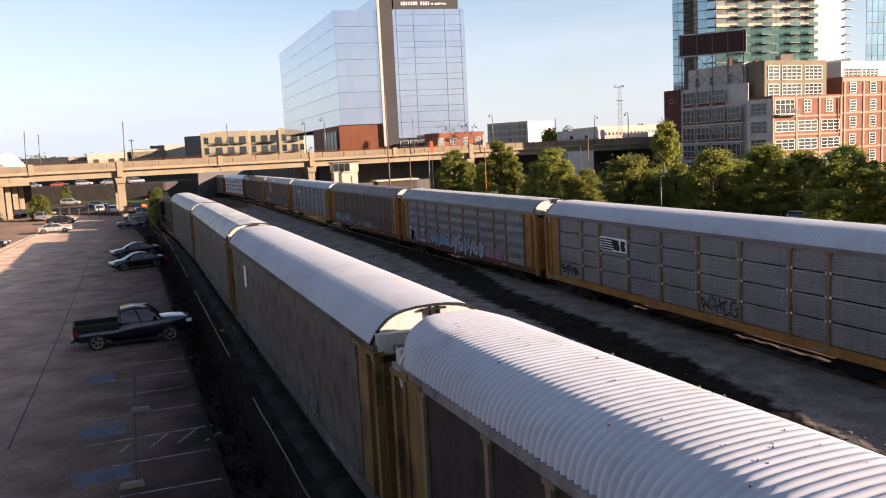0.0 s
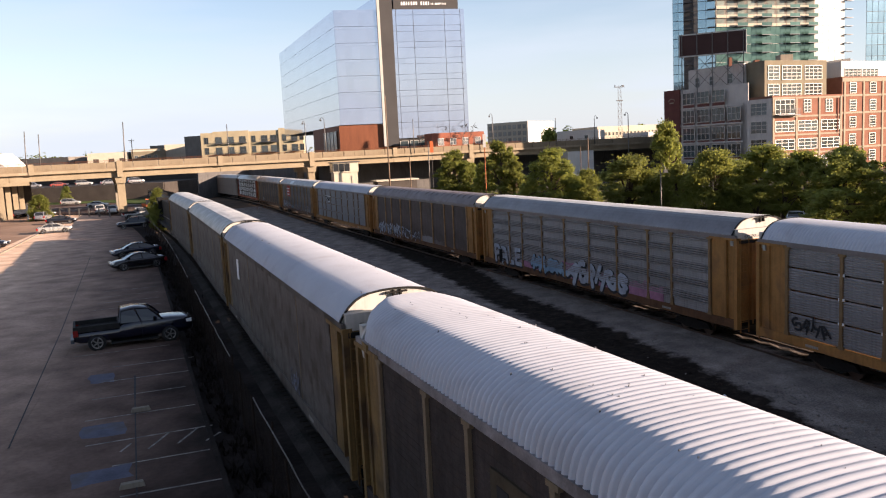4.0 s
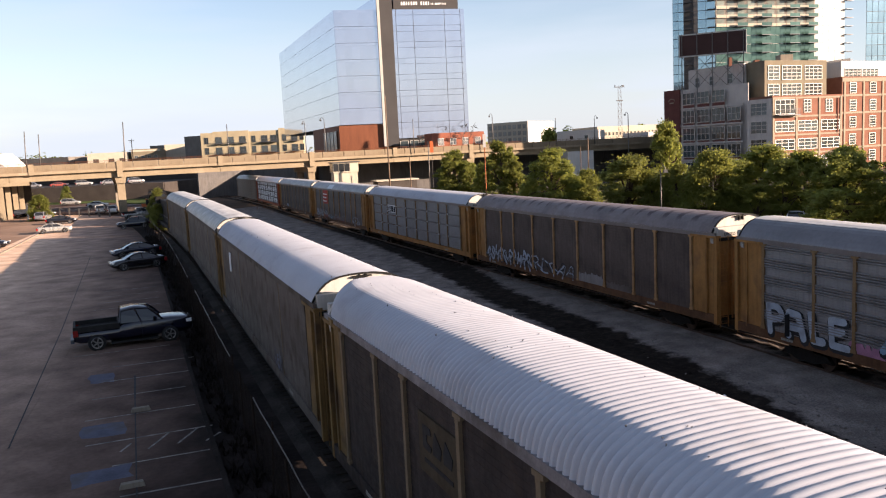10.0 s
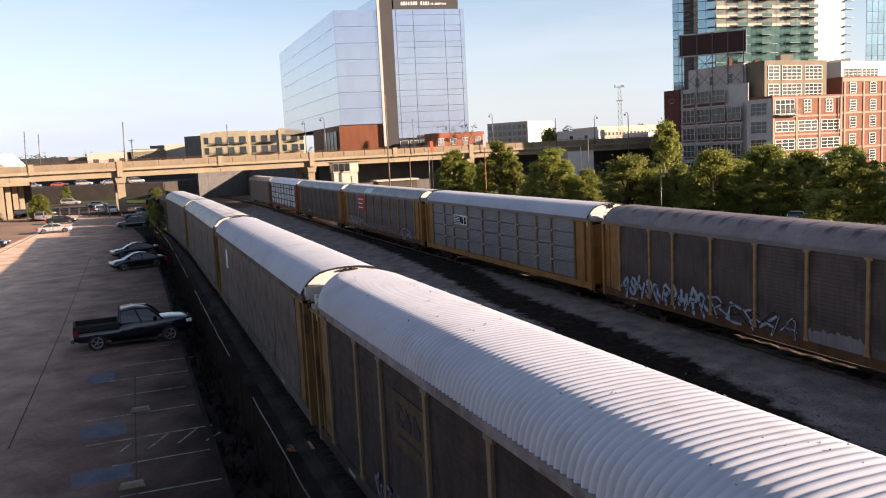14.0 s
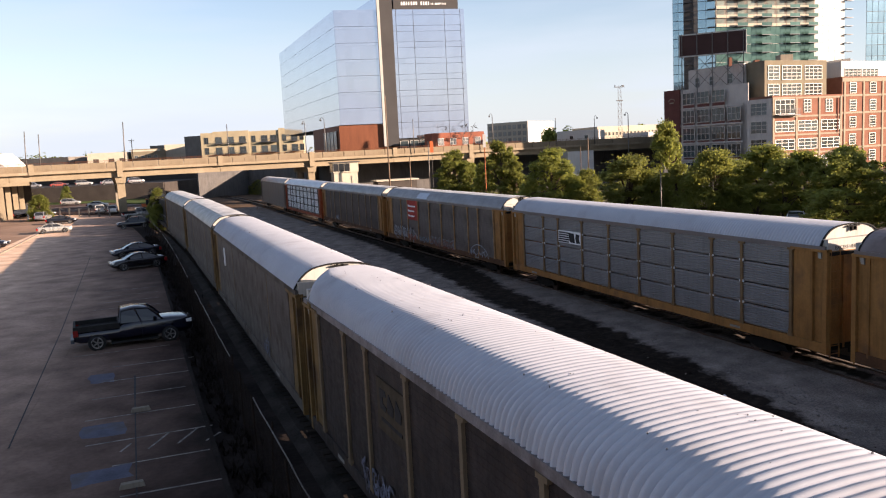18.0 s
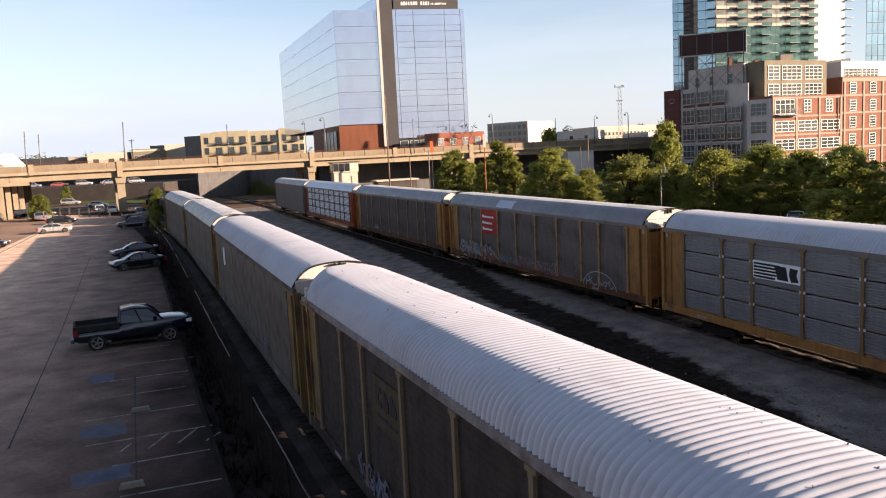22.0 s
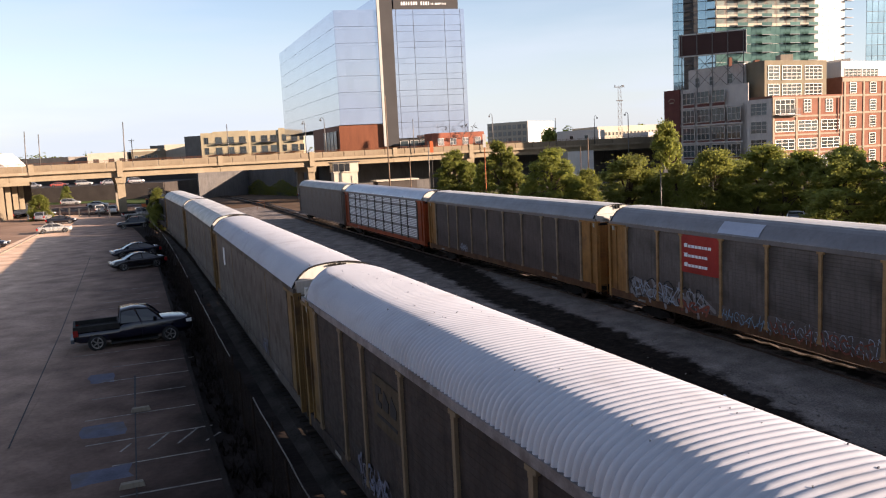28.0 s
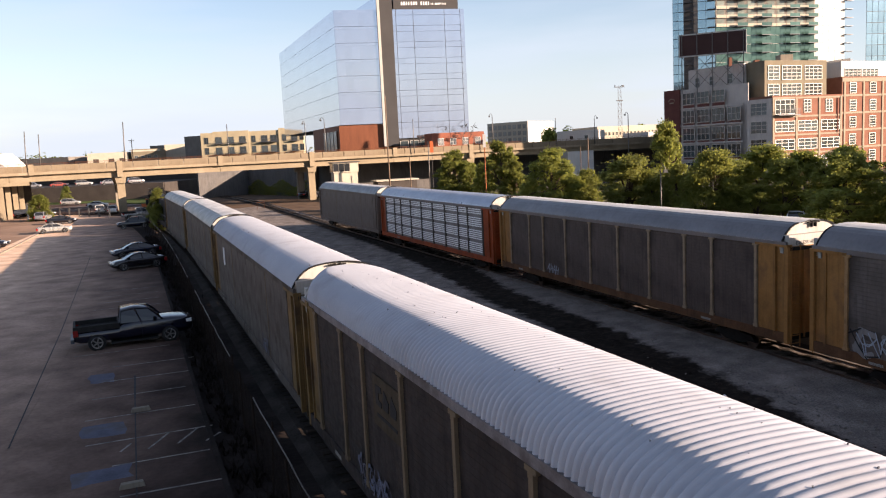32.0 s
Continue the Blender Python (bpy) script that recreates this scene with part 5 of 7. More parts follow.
def tuft(bm, x, y, z, rng):
    for _ in range(rng.randrange(5, 10)):
        a, l_, w = rng.uniform(0, 6.28), rng.uniform(0.15, 0.5), rng.uniform(0.02, 0.05)
        dx, dy = math.cos(a), math.sin(a)
        v = [bm.verts.new(p) for p in ((x - dy * w, y + dx * w, z), (x + dy * w, y - dx * w, z), (x + dx * l_ * 0.6, y + dy * l_ * 0.6, z + l_))]
        bm.faces.new(v)


def clod(bm, x, y, z, rng):
    rock(bm, x, y, z + 0.01, rng, rng.uniform(0.02, 0.05))


def rock(bm, x, y, z, rng, r=0):
    r = r or rng.uniform(0.02, 0.055)
    top = [bm.verts.new((x + r * math.cos(a) * rng.uniform(0.7, 1.2), y + r * math.sin(a) * rng.uniform(0.7, 1.2), z + r * rng.uniform(0.2, 0.7))) for a in (0, 1.57, 3.14, 4.71)]
    base = [bm.verts.new((x + 1.3 * r * math.cos(a), y + 1.3 * r * math.sin(a), z - 0.02)) for a in (0, 1.57, 3.14, 4.71)]
    bm.faces.new(top)
    for k in range(4):
        bm.faces.new((base[k], base[(k + 1) % 4], top[(k + 1) % 4], top[k]))


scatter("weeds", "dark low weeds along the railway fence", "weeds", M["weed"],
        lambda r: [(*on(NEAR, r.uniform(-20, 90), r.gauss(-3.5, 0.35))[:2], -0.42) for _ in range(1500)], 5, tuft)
scatter("ditch_clods", "dark clods and dead weeds along the oily ditch", "soil", M["weed"],
        lambda r: [(*on(FAR, s, float(np.interp(s, *zip(*DITCH_FAR))) - 0.5 + r.gauss(0, 0.45))[:2], -0.29) for s in (r.uniform(-40, 10) for _ in range(500))], 6, clod)
# unseen brush added above the bank gaps to stop higher sun rays
scatter("overhanging_brush", "unseen dark green brush added to block sun above the bank", "brush", M["leaf_dark"],
        lambda r: [(*on(FAR, r.uniform(a_, b_), r.gauss(3.5, 0.25))[:2], r.uniform(1.5, 2.7)) for a_, b_ in ((-26, -18), (-12, -9), (2.5, 5.5), (15, 19.5)) for _ in range(int((b_ - a_) * 95))], 17, tuft)
scatter("loose_stones", "loose grey stones on the gravel strip", "stones", M["gravel"],
        lambda r: [(*on(FAR, s, r.uniform(float(np.interp(s, *zip(*DITCH_FAR))) + 0.3, -0.6))[:2], -0.20) for s in (r.uniform(-32, 0) for _ in range(900))], 7, rock)
scatter("litter", "scattered pale litter in the ditch", "litter", M["white_mark"],
        lambda r: [(*on(FAR, r.uniform(-40, 50), r.uniform(-9, -5))[:2], -0.3) for _ in range(14)], 8, rock)


# ---- vehicles ----
def wheel_meshes():
    if "tyre" not in MESH:
        bm = BM()
        lathe(bm, ((-0.11, 0.26), (-0.105, 0.315), (-0.07, 0.335), (0.07, 0.335), (0.105, 0.315), (0.11, 0.26)), 22)
        MESH["tyre"] = mesh_of("tyre", bm, M["tyre"], True)
        bm = BM()
        for sd in (-1, 1):
            ring = [[bm.verts.new((r * math.cos(2 * math.pi * k / 22), sd * y, r * math.sin(2 * math.pi * k / 22))) for k in range(22)] for r, y in ((0.262, 0.108), (0.25, 0.122), (0.215, 0.118), (0.205, 0.09))]
            for u, v in zip(ring, ring[1:]):
                for k in range(22):
                    bm.faces.new((u[k], u[(k + 1) % 22], v[(k + 1) % 22], v[k]))
            lathe(bm, ((sd * 0.09, 0.055), (sd * 0.122, 0.045)), 10)
        for k in range(5):
            a = 2 * math.pi * k / 5
            for s in (-1, 1):
                beam(bm, (0.05 * math.cos(a), s * 0.12, 0.05 * math.sin(a)), (0.23 * math.cos(a), s * 0.122, 0.23 * math.sin(a)), 0.02, 0.05)
        MESH["rim"] = mesh_of("rim", bm, M["rim"])


def vehicle(name, m, paint, label, category, length, width, lower, cabin, wheels, radius=0.335, bed=None, group="parked cars"):
    """A car along +x. lower: side outline (x as a share of the length, z). cabin: rear foot, rear top, front top, front foot (x share), belt and roof heights."""
    wheel_meshes()
    car = empty(name, m, label, category, group=group)
    L2 = length / 2
    bm = BM()
    top = lower[1:-3]
    zlow = lower[-1][1]
    rows = []
    for x in (0.0, 0.006, 0.02, 0.05, 0.1, 0.16, 0.25, 0.37, 0.385, 0.5, 0.6, 0.7, 0.76, 0.82, 0.88, 0.93, 0.965, 0.985, 0.996, 1.0):
        zt_ = float(np.interp(x, [p[0] for p in top], [p[1] for p in top]))
        hw = width / 2 * (1 - 0.13 * max(0.0, (0.10 - x) / 0.10) ** 2 - 0.20 * max(0.0, (x - 0.86) / 0.14) ** 2)
        zb_ = zlow + 0.16 * max(0.0, (x - 0.95) / 0.05) + 0.12 * max(0.0, (0.04 - x) / 0.04)
        half = ((0.0, zb_), (hw * 0.9, zb_), (hw * 0.985, zb_ + 0.12), (hw, zb_ + 0.32), (hw * 0.985, zt_ - 0.16), (hw * 0.95, zt_ - 0.06), (hw * 0.87, zt_), (hw * 0.45, zt_ + 0.025), (0.0, zt_ + 0.03))
        rows.append([bm.verts.new((-L2 + x * length, y_, z_)) for y_, z_ in half] + [bm.verts.new((-L2 + x * length, -y_, z_)) for y_, z_ in half[-2:0:-1]])
    nr = len(rows[0])
    for r, q in zip(rows, rows[1:]):
        for k in range(nr):
            bm.faces.new((r[k], q[k], q[(k + 1) % nr], r[(k + 1) % nr]))
    bm.faces.new(rows[0])
    bm.faces.new(rows[-1][::-1])
    part("body", bm, M[paint], car, "", True)
    x0, x1, x2, x3, zb, zt = cabin
    xs = [-L2 + x * length for x in (x0, x1, x2, x3)]
    wb, wt = width * 0.46, width * 0.37
    arc = [(xs[0], zb, wb), (xs[0] * 0.5 + xs[1] * 0.5, zb + (zt - zb) * 0.62, wb * 0.45 + wt * 0.55), (xs[1], zt - 0.05, wt), ((xs[1] + xs[2]) / 2, zt, wt), (xs[2], zt - 0.07, wt),
           (xs[2] * 0.5 + xs[3] * 0.5, zb + (zt - zb) * 0.50, wb * 0.5 + wt * 0.5), (xs[3], zb, wb)]
    bm = BM()
    lf = [bm.verts.new((x, -w, z)) for x, z, w in arc]
    rt = [bm.verts.new((x, w, z)) for x, z, w in arc]
    bm.faces.new(lf)
    bm.faces.new(rt[::-1])
    for k in range(len(arc)):
        j = (k + 1) % len(arc)
        bm.faces.new((lf[k], rt[k], rt[j], lf[j]))
    part("greenhouse", bm, M["carglass"], car, "dark tinted glass")
    bm = BM()
    shell = [[bm.verts.new((x, s_ * (w + g), z + h_)) for x, z, w in arc[2:5]] for s_, g, h_ in ((-1, 0.03, -0.06), (-1, -0.06, 0.035), (1, -0.06, 0.035), (1, 0.03, -0.06))]
    for r, q in zip(shell, shell[1:]):
        for k in range(2):
            bm.faces.new((r[k], r[k + 1], q[k + 1], q[k]))
    bm.faces.new([c[0] for c in shell])
    bm.faces.new([c[-1] for c in shell][::-1])
    bm.faces.new([*shell[0], *shell[3][::-1]])
    part("roof", bm, M[paint], car, "", True)
    for s in (-1, 1):
        bm = BM()
        for seq in (arc[:3], arc[4:]):
            for (xa, za, wa), (xb, zb_, wb_) in zip(seq, seq[1:]):
                beam(bm, (xa, s * wa, za), (xb, s * wb_, zb_), 0.08, 0.08)
        mid = (xs[1] + xs[2]) / 2
        beam(bm, ((xs[0] + xs[3]) / 2, s * (wb + 0.005), zb), (mid, s * (wt + 0.005), zt - 0.02), 0.07, 0.05)
        part("pillars", bm, M[paint], car)
        part("mirror", boxes((xs[3] - 0.45, xs[3] - 0.28, s * (width / 2 - 0.03) - 0.09, s * (width / 2 - 0.03) + 0.09, zb + 0.02, zb + 0.18)), M[paint], car)
        part("headlight", boxes((L2 - 0.3, L2 - 0.02, s * width * 0.36 - 0.2, s * width * 0.36 + 0.14, zb - 0.32, zb - 0.16)), M["lamp_lens"], car, "clear headlight")
        part("tail_light", boxes((-L2 - 0.012, -L2 + 0.22, s * (width / 2 - 0.09) - 0.1, s * (width / 2 - 0.09) + 0.1, zb - 0.42, zb - 0.10)), M["tail"], car, "red tail light")
        for w in wheels:
            bm = BM()
            ya = s * (width / 2 - 0.02)
            lathe(bm, ((min(ya, ya + s * 0.024), radius * 1.17), (max(ya, ya + s * 0.024), radius * 1.17)), 22, "y", (-L2 + w * length, 0, radius))
            part("wheel_arch", bm, M["tyre"], car, "black wheel arch")
            tyre = share("wheel", MESH["tyre"], car, Matrix.Translation((-L2 + w * length, s * (width / 2 - 0.08), radius)) @ Matrix.Scale(radius / 0.335, 4))
            share("rim", MESH["rim"], tyre)
    part("door_seam", boxes(((xs[0] + xs[3]) / 2 - 0.008, (xs[0] + xs[3]) / 2 + 0.008, -width / 2 - 0.004, width / 2 + 0.004, 0.35, zb - 0.02)), M["black_mark"], car)
    part("sill_trim", boxes((-L2 + 0.3 * length, -L2 + 0.7 * length, -width / 2 - 0.006, width / 2 + 0.006, 0.22, 0.30)), M["tyre"], car)
    if bed:
        a, b, z0, z1 = bed
        xa, xb = -L2 + a * length, -L2 + b * length
        part("bed", boxes((xa, xb, -width / 2 + 0.12, width / 2 - 0.12, z0 + 0.003, z0 + 0.06), (xa, xb, -width / 2, -width / 2 + 0.12, z0, z1), (xa, xb, width / 2 - 0.12, width / 2, z0, z1),
                          (xa, xa + 0.1, -width / 2 + 0.12, width / 2 - 0.12, z0, z1), (xb - 0.08, xb, -width / 2 + 0.12, width / 2 - 0.12, z0, z1)), M["tyre"], car, "open black cargo bed")
        part("bumper", boxes((-L2 - 0.16, -L2 + 0.02, -width / 2 + 0.08, width / 2 - 0.08, 0.45, 0.66)), M["mullion"], car, "dark rear bumper")
    return car


SEDAN = dict(length=4.85, width=1.82, lower=((0.0, 0.35), (0.005, 0.78), (0.03, 0.95), (0.16, 0.98), (0.3, 0.96), (0.7, 0.95), (0.9, 0.82), (0.985, 0.70), (1.0, 0.4), (0.98, 0.22), (0.02, 0.24)),
             cabin=(0.13, 0.32, 0.58, 0.76, 0.93, 1.42), wheels=(0.19, 0.79))
SUV = dict(length=4.75, width=1.88, lower=((0.0, 0.4), (0.0, 0.85), (0.02, 1.08), (0.3, 1.08), (0.7, 1.05), (0.93, 0.96), (0.99, 0.82), (1.0, 0.45), (0.98, 0.28), (0.02, 0.3)),
           cabin=(0.02, 0.08, 0.58, 0.74, 1.04, 1.70), wheels=(0.19, 0.81))
PICKUP = dict(length=5.85, width=2.0, lower=((0.0, 0.5), (0.0, 1.02), (0.375, 1.02), (0.39, 1.25), (0.72, 1.25), (0.82, 1.24), (0.965, 1.17), (0.995, 1.06), (1.0, 0.5), (0.98, 0.36), (0.02, 0.42)),
              cabin=(0.385, 0.40, 0.63, 0.745, 1.22, 1.93), wheels=(0.185, 0.80), radius=0.375, bed=(0.0, 0.38, 1.0, 1.30))
FACE = 21.4


def park(kind, name, x, y, turn, paint, label, cat, z=0.0):
    return vehicle(name, pose(x, y, z, 0, 0, turn), paint, label, cat, **kind)


park(PICKUP, "pickup_truck", -16.8, 42.3, FACE + 2, "car_navy", "dark navy pickup truck with an extended cab on asphalt", "pickup truck")
park(SEDAN, "sedan", -28.2, 73.4, FACE + 192, "car_black", "glossy black sedan in a shaded parking bay", "car")
park(SEDAN, "sedan", -32.0, 83.0, FACE + 190, "car_navy", "dark blue sedan beside a black one", "car")
park(SUV, "sport_utility_car", -46.6, 121.2, FACE + 180, "car_navy", "dark blue wagon with roof rails on asphalt", "car")
park(PICKUP, "pickup_truck", -53.8, 143.0, FACE + 8, "car_silver", "silver pickup truck beside the bridge pier", "pickup truck")
park(SEDAN, "sedan", -57.8, 119.5, FACE + 4, "car_silver", "sunlit silver sedan on the tan apron", "car")
park(SEDAN, "sedan", -65.6, 138.6, FACE - 8, "car_black", "black sedan in low sunlight", "car")
park(SUV, "sport_utility_car", -74.0, 149.5, 95, "car_grey", "grey wagon seen from its tail", "car")
park(SUV, "sport_utility_car", -95.4, 207.5, FACE - 8, "car_silver", "pale sport utility car on the side street", "car")
park(SEDAN, "sedan", -81.0, 189.8, FACE - 5, "car_white", "white sedan on the side street", "car")
park(SUV, "sport_utility_car", -70.2, 165.5, 110, "car_white", "white sport utility car below the bridge", "car")
park(SUV, "sport_utility_car", -66.0, 161.5, 110, "car_white", "white wagon beside the bridge pier", "car")
park(SEDAN, "sedan", -56.6, 99.5, FACE - 10, "car_black", "black sedan on the tan apron", "car")
park(SEDAN, "sedan", -94.0, 166.0, 60, "car_white", "white car by the apron fence", "car")
park(SUV, "sport_utility_car", -84.0, 162.0, 40, "car_black", "black wagon behind the apron fence", "car")
park(SUV, "sport_utility_car", -79.5, 160.0, 40, "car_black", "dark wagon behind the apron fence", "car")
for x, y, p, l_ in ((-28.5, 187.0, "car_black", "black car parked under the bridge"), (-31.5, 190.0, "car_black", "dark car parked by the retaining wall")):
    park(SEDAN, "sedan", x, y, 60, p, l_, "car")
park(SEDAN, "sedan", 36.4, 82.0, 66, "car_white", "white car behind the freight train", "car")


# ---- overpass ----
BDIR = Vector((0.907, 0.421, 0)).normalized()
B0 = Vector((-64.5, 163.3, 0))
BM_POSE = Matrix.Translation(B0) @ pose(0, 0, 0, 0, 0, math.degrees(math.atan2(BDIR.y, BDIR.x)))
bridge = empty("overpass", BM_POSE, "long tan concrete road overpass on square piers", "bridge")
part("deck", boxes((-120, 190, 0.6, 13.4, 8.55, 8.95)), M["bridge_dark"], bridge)
for k in range(6):
    a, b = -60 + k * 40, -60 + (k + 1) * 40
    part("girder", boxes((a + 0.04, b - 0.04, 0.9, 1.45, 7.15, 8.55)), M["bridge"], bridge)
    part("girder", boxes((a + 0.04, b - 0.04, 6.5, 7.0, 7.15, 8.55)), M["bridge_dark"], bridge)
    part("girder", boxes((a + 0.04, b - 0.04, 12.3, 12.8, 7.15, 8.55)), M["bridge_dark"], bridge)
part("fascia", boxes((-120, 190, 0.0, 0.6, 8.45, 8.98)), M["bridge"], bridge, "deck edge ledge")
seg = mesh_of("parapet", boxes((-2.45, 2.45, 0.12, 0.42, 8.98, 10.25), (-2.35, -0.1, 0.07, 0.12, 9.2, 10.0), (0.1, 2.35, 0.07, 0.12, 9.2, 10.0)), M["parapet"])
back = mesh_of("back_parapet", boxes((-2.45, 2.45, 13.0, 13.3, 8.95, 10.1)), M["bridge_dark"])
for k in range(-18, 38):
    share("parapet", seg, bridge, pose(k * 5, 0, 0))
    share("back_parapet", back, bridge, pose(k * 5, 0, 0))
railing = BM()
tube(railing, ((-100, 0.27, 10.62), (190, 0.27, 10.62)), (0.035, 0.035), 6)
tube(railing, ((-100, 0.27, 10.42), (190, 0.27, 10.42)), (0.025, 0.025), 6)
part("hand_rail", railing, M["rust"], bridge, "reddish steel hand rail")
bal = mesh_of("baluster", boxes((-0.03, 0.03, 0.24, 0.30, 10.25, 10.64)), M["rust"])
for k in range(-45, 95):
    share("baluster", bal, bridge, pose(k * 2, 0, 0))


def pier(u, front=True, dark=False):
    p = empty("pier", BM_POSE @ pose(u, 0, 0), "square tan concrete bridge pier", "bridge pier", group="bridge piers")
    part("shaft", boxes((-0.75, 0.75, 1.0, 2.4, -0.5, 5.9)), M["bridge"], p)
    part("shaft", boxes((-0.75, 0.75, 10.2, 11.6, -0.5, 5.9)), M["bridge_dark"], p)
    bm = BM()
    prism(bm, ((-0.85, 5.9), (-1.1, 7.15), (1.1, 7.15), (0.85, 5.9)), 0.5, 13.0)
    part("cap_beam", bm, M["bridge"], p)
    part("pilaster", boxes((-0.55, 0.55, -0.15, 0.75, 7.2, 10.45)), M["bridge"], p, "projecting pilaster on the parapet")
    return p


for u in (0.0, 40.0, 80.0):
    pier(u)
ab = empty("abutment", BM_POSE @ pose(-22, 0, 0), "row of tan concrete columns below the overpass", "bridge pier")
for k, (x, y) in enumerate(((0.3, 1.5), (1.33, 4.5), (2.4, 7.5), (3.4, 10.5))):
    part("column", boxes((x - 0.45, x + 0.45, y - 0.45, y + 0.45, -0.5, 6.5)), M["bridge"], ab)
part("cap_beam", boxes((-3.0, 5.4, 0.8, 12.8, 6.5, 7.15)), M["bridge"], ab)
part("back_wall", boxes((-9, 5.2, 12.9, 13.4, -0.5, 6.5)), M["dark_wall"], ab)
for u in (-16.0, 20.0, 60.0):
    part("pilaster", boxes((u - 0.5, u + 0.5, -0.15, 0.75, 8.4, 10.5)), M["bridge"], bridge, "pale pilaster on the parapet")
# added wall behind the deck, standing for the dark space below it
part("embankment_wall", boxes((44, 190, 14.2, 15.2, -0.5, 8.9)), M["dim_concrete"], bridge, "added grey wall filling the dark below the deck")
wall = empty("abutment_wall", Matrix(), "grey concrete retaining wall behind the tracks", "wall", kind="structure")
bm = BM()
for (x0, y0), (x1, y1), h0, h1 in (((-64, 214), (-53.5, 226), 7.2, 7.2), ((-53.5, 226), (-29, 195), 7.2, 7.5), ((-29, 195), (-24.5, 186), 7.5, 7.5)):
    d = Vector((x1 - x0, y1 - y0, 0)).normalized()
    nrm = Vector((-d.y, d.x, 0)) * 0.6
    vs = [bm.verts.new(p) for p in ((x0, y0, -0.5), (x1, y1, -0.5), (x1 + nrm.x, y1 + nrm.y, -0.5), (x0 + nrm.x, y0 + nrm.y, -0.5),
                                    (x0, y0, h0), (x1, y1, h1), (x1 + nrm.x, y1 + nrm.y, h1), (x0 + nrm.x, y0 + nrm.y, h0))]
    for f in ((0, 3, 2, 1), (4, 5, 6, 7), (0, 1, 5, 4), (1, 2, 6, 5), (2, 3, 7, 6), (3, 0, 4, 7)):
        bm.faces.new([vs[i] for i in f])
part("concrete", bm, M["dim_concrete"], wall)
scatter("ivy", "dark green creeper on the retaining wall", "creeper", M["leaf_dark"],
        lambda r: [((-53.5 + 24.5 * f + r.uniform(-0.5, 0)) - 0.2, (226 - 31 * f) - 0.3, r.uniform(-0.4, 3.6 * (0.5 + 0.5 * math.sin(f * 9) ** 2))) for f in (r.uniform(0.02, 0.98) for _ in range(2600))], 12, tuft)
whole("dark_wall", boxes((0, 62, 0, 0.6, -0.5, 4.2)), M["dark_wall"], "dark stained wall behind the side street", "wall", pose(-140, 232, 0, 0, 0, -4), kind="structure")
terrace = slab("terrace", [(-140, 232.7), (-78, 228.4), (-74, 262), (-138, 266)], 4.2, M["dark_wall"], "raised asphalt terrace behind the wall", "terrace", 4.7)
whole("terrace_wall", boxes((0, 64, 0, 0.6, -0.5, 8.6)), M["dark_wall"], "dark wall behind the terrace", "wall", pose(-138, 267, 0, 0, 0, -4), kind="structure")
for i, (x, pnt, lbl) in enumerate(((-128, "car_grey", "grey car on the terrace"), (-119, "car_grey", "plain grey car on the terrace"), (-111, "car_red", "red car on the terrace"), (-103.5, "car_silver", "silver car on the terrace"), (-96, "car_grey", "dull grey wagon on the terrace"), (-88, "car_grey", "plain grey wagon on the terrace"))):
    park(SUV if i % 2 else SEDAN, "terrace_car", x, 236.5 - (x + 128) * 0.07, 10 + 5 * i, pnt, lbl + " above the wall", "car", 4.2)
hedge_row = empty("apron_fence", Matrix(), "low dark fence with pale gate posts", "fence")
for k in range(14):
    f = k / 13
    part("fence_post", boxes((-100.5 + 38 * f, -100.3 + 38 * f, 180 - 29 * f, 180.2 - 29 * f, -0.4, 1.6)), M["pole_steel"], hedge_row)
bm = BM()
for z in (0.3, 0.8, 1.3, 1.55):
    beam(bm, (-100.5, 180, z), (-62.5, 151, z), 0.05)
part("rail", bm, M["pole_steel"], hedge_row)
for x, y in ((-86, 157), (-78.5, 152.5), (-77.2, 151.5)):
    part("gate_post", boxes((x - 0.1, x + 0.1, y - 0.1, y + 0.1, -0.4, 3.0)), M["white_wall"], hedge_row, "white gate post")


# ---- buildings ----
def win_meshes(w, h, cols, rows, fm, gm, f=0.11):
    k = ("win", round(w, 2), round(h, 2), cols, rows, fm, gm)
    if k not in MESH:
        # one connected grid of bars: rim, mullions and transoms
        xs = [0, f] + [v for c in range(1, cols) for v in (w * c / cols - 0.045, w * c / cols + 0.045)] + [w - f, w]
        zs = [0, f] + [v for r in range(1, rows) for v in (h * r / rows - 0.045, h * r / rows + 0.045)] + [h - f, h]
        bm = BM()
        front = [[bm.verts.new((x, -0.10, z)) for z in zs] for x in xs]
        rear = [[bm.verts.new((x, 0.0, z)) for z in zs] for x in xs]
        solid = lambda i, j: 0 <= i < len(xs) - 1 and 0 <= j < len(zs) - 1 and (i % 2 == 0 or j % 2 == 0)
        for i in range(len(xs) - 1):
            for j in range(len(zs) - 1):
                if not solid(i, j):
                    continue
                bm.faces.new((front[i][j], front[i + 1][j], front[i + 1][j + 1], front[i][j + 1]))
                for (a, b2), (di, dj) in ((((i, j), (i, j + 1)), (-1, 0)), (((i + 1, j), (i + 1, j + 1)), (1, 0)), (((i, j), (i + 1, j)), (0, -1)), (((i, j + 1), (i + 1, j + 1)), (0, 1))):
                    if not solid(i + di, j + dj):
                        bm.faces.new((front[a[0]][a[1]], front[b2[0]][b2[1]], rear[b2[0]][b2[1]], rear[a[0]][a[1]]))
        for v in [v for v in bm.verts if not v.link_faces]:
            bm.verts.remove(v)
        MESH[k] = (mesh_of("window", bm, M[fm]), mesh_of("pane", boxes((f, w - f, -0.045, -0.015, f, h - f)), M[gm]))
    return MESH[k]


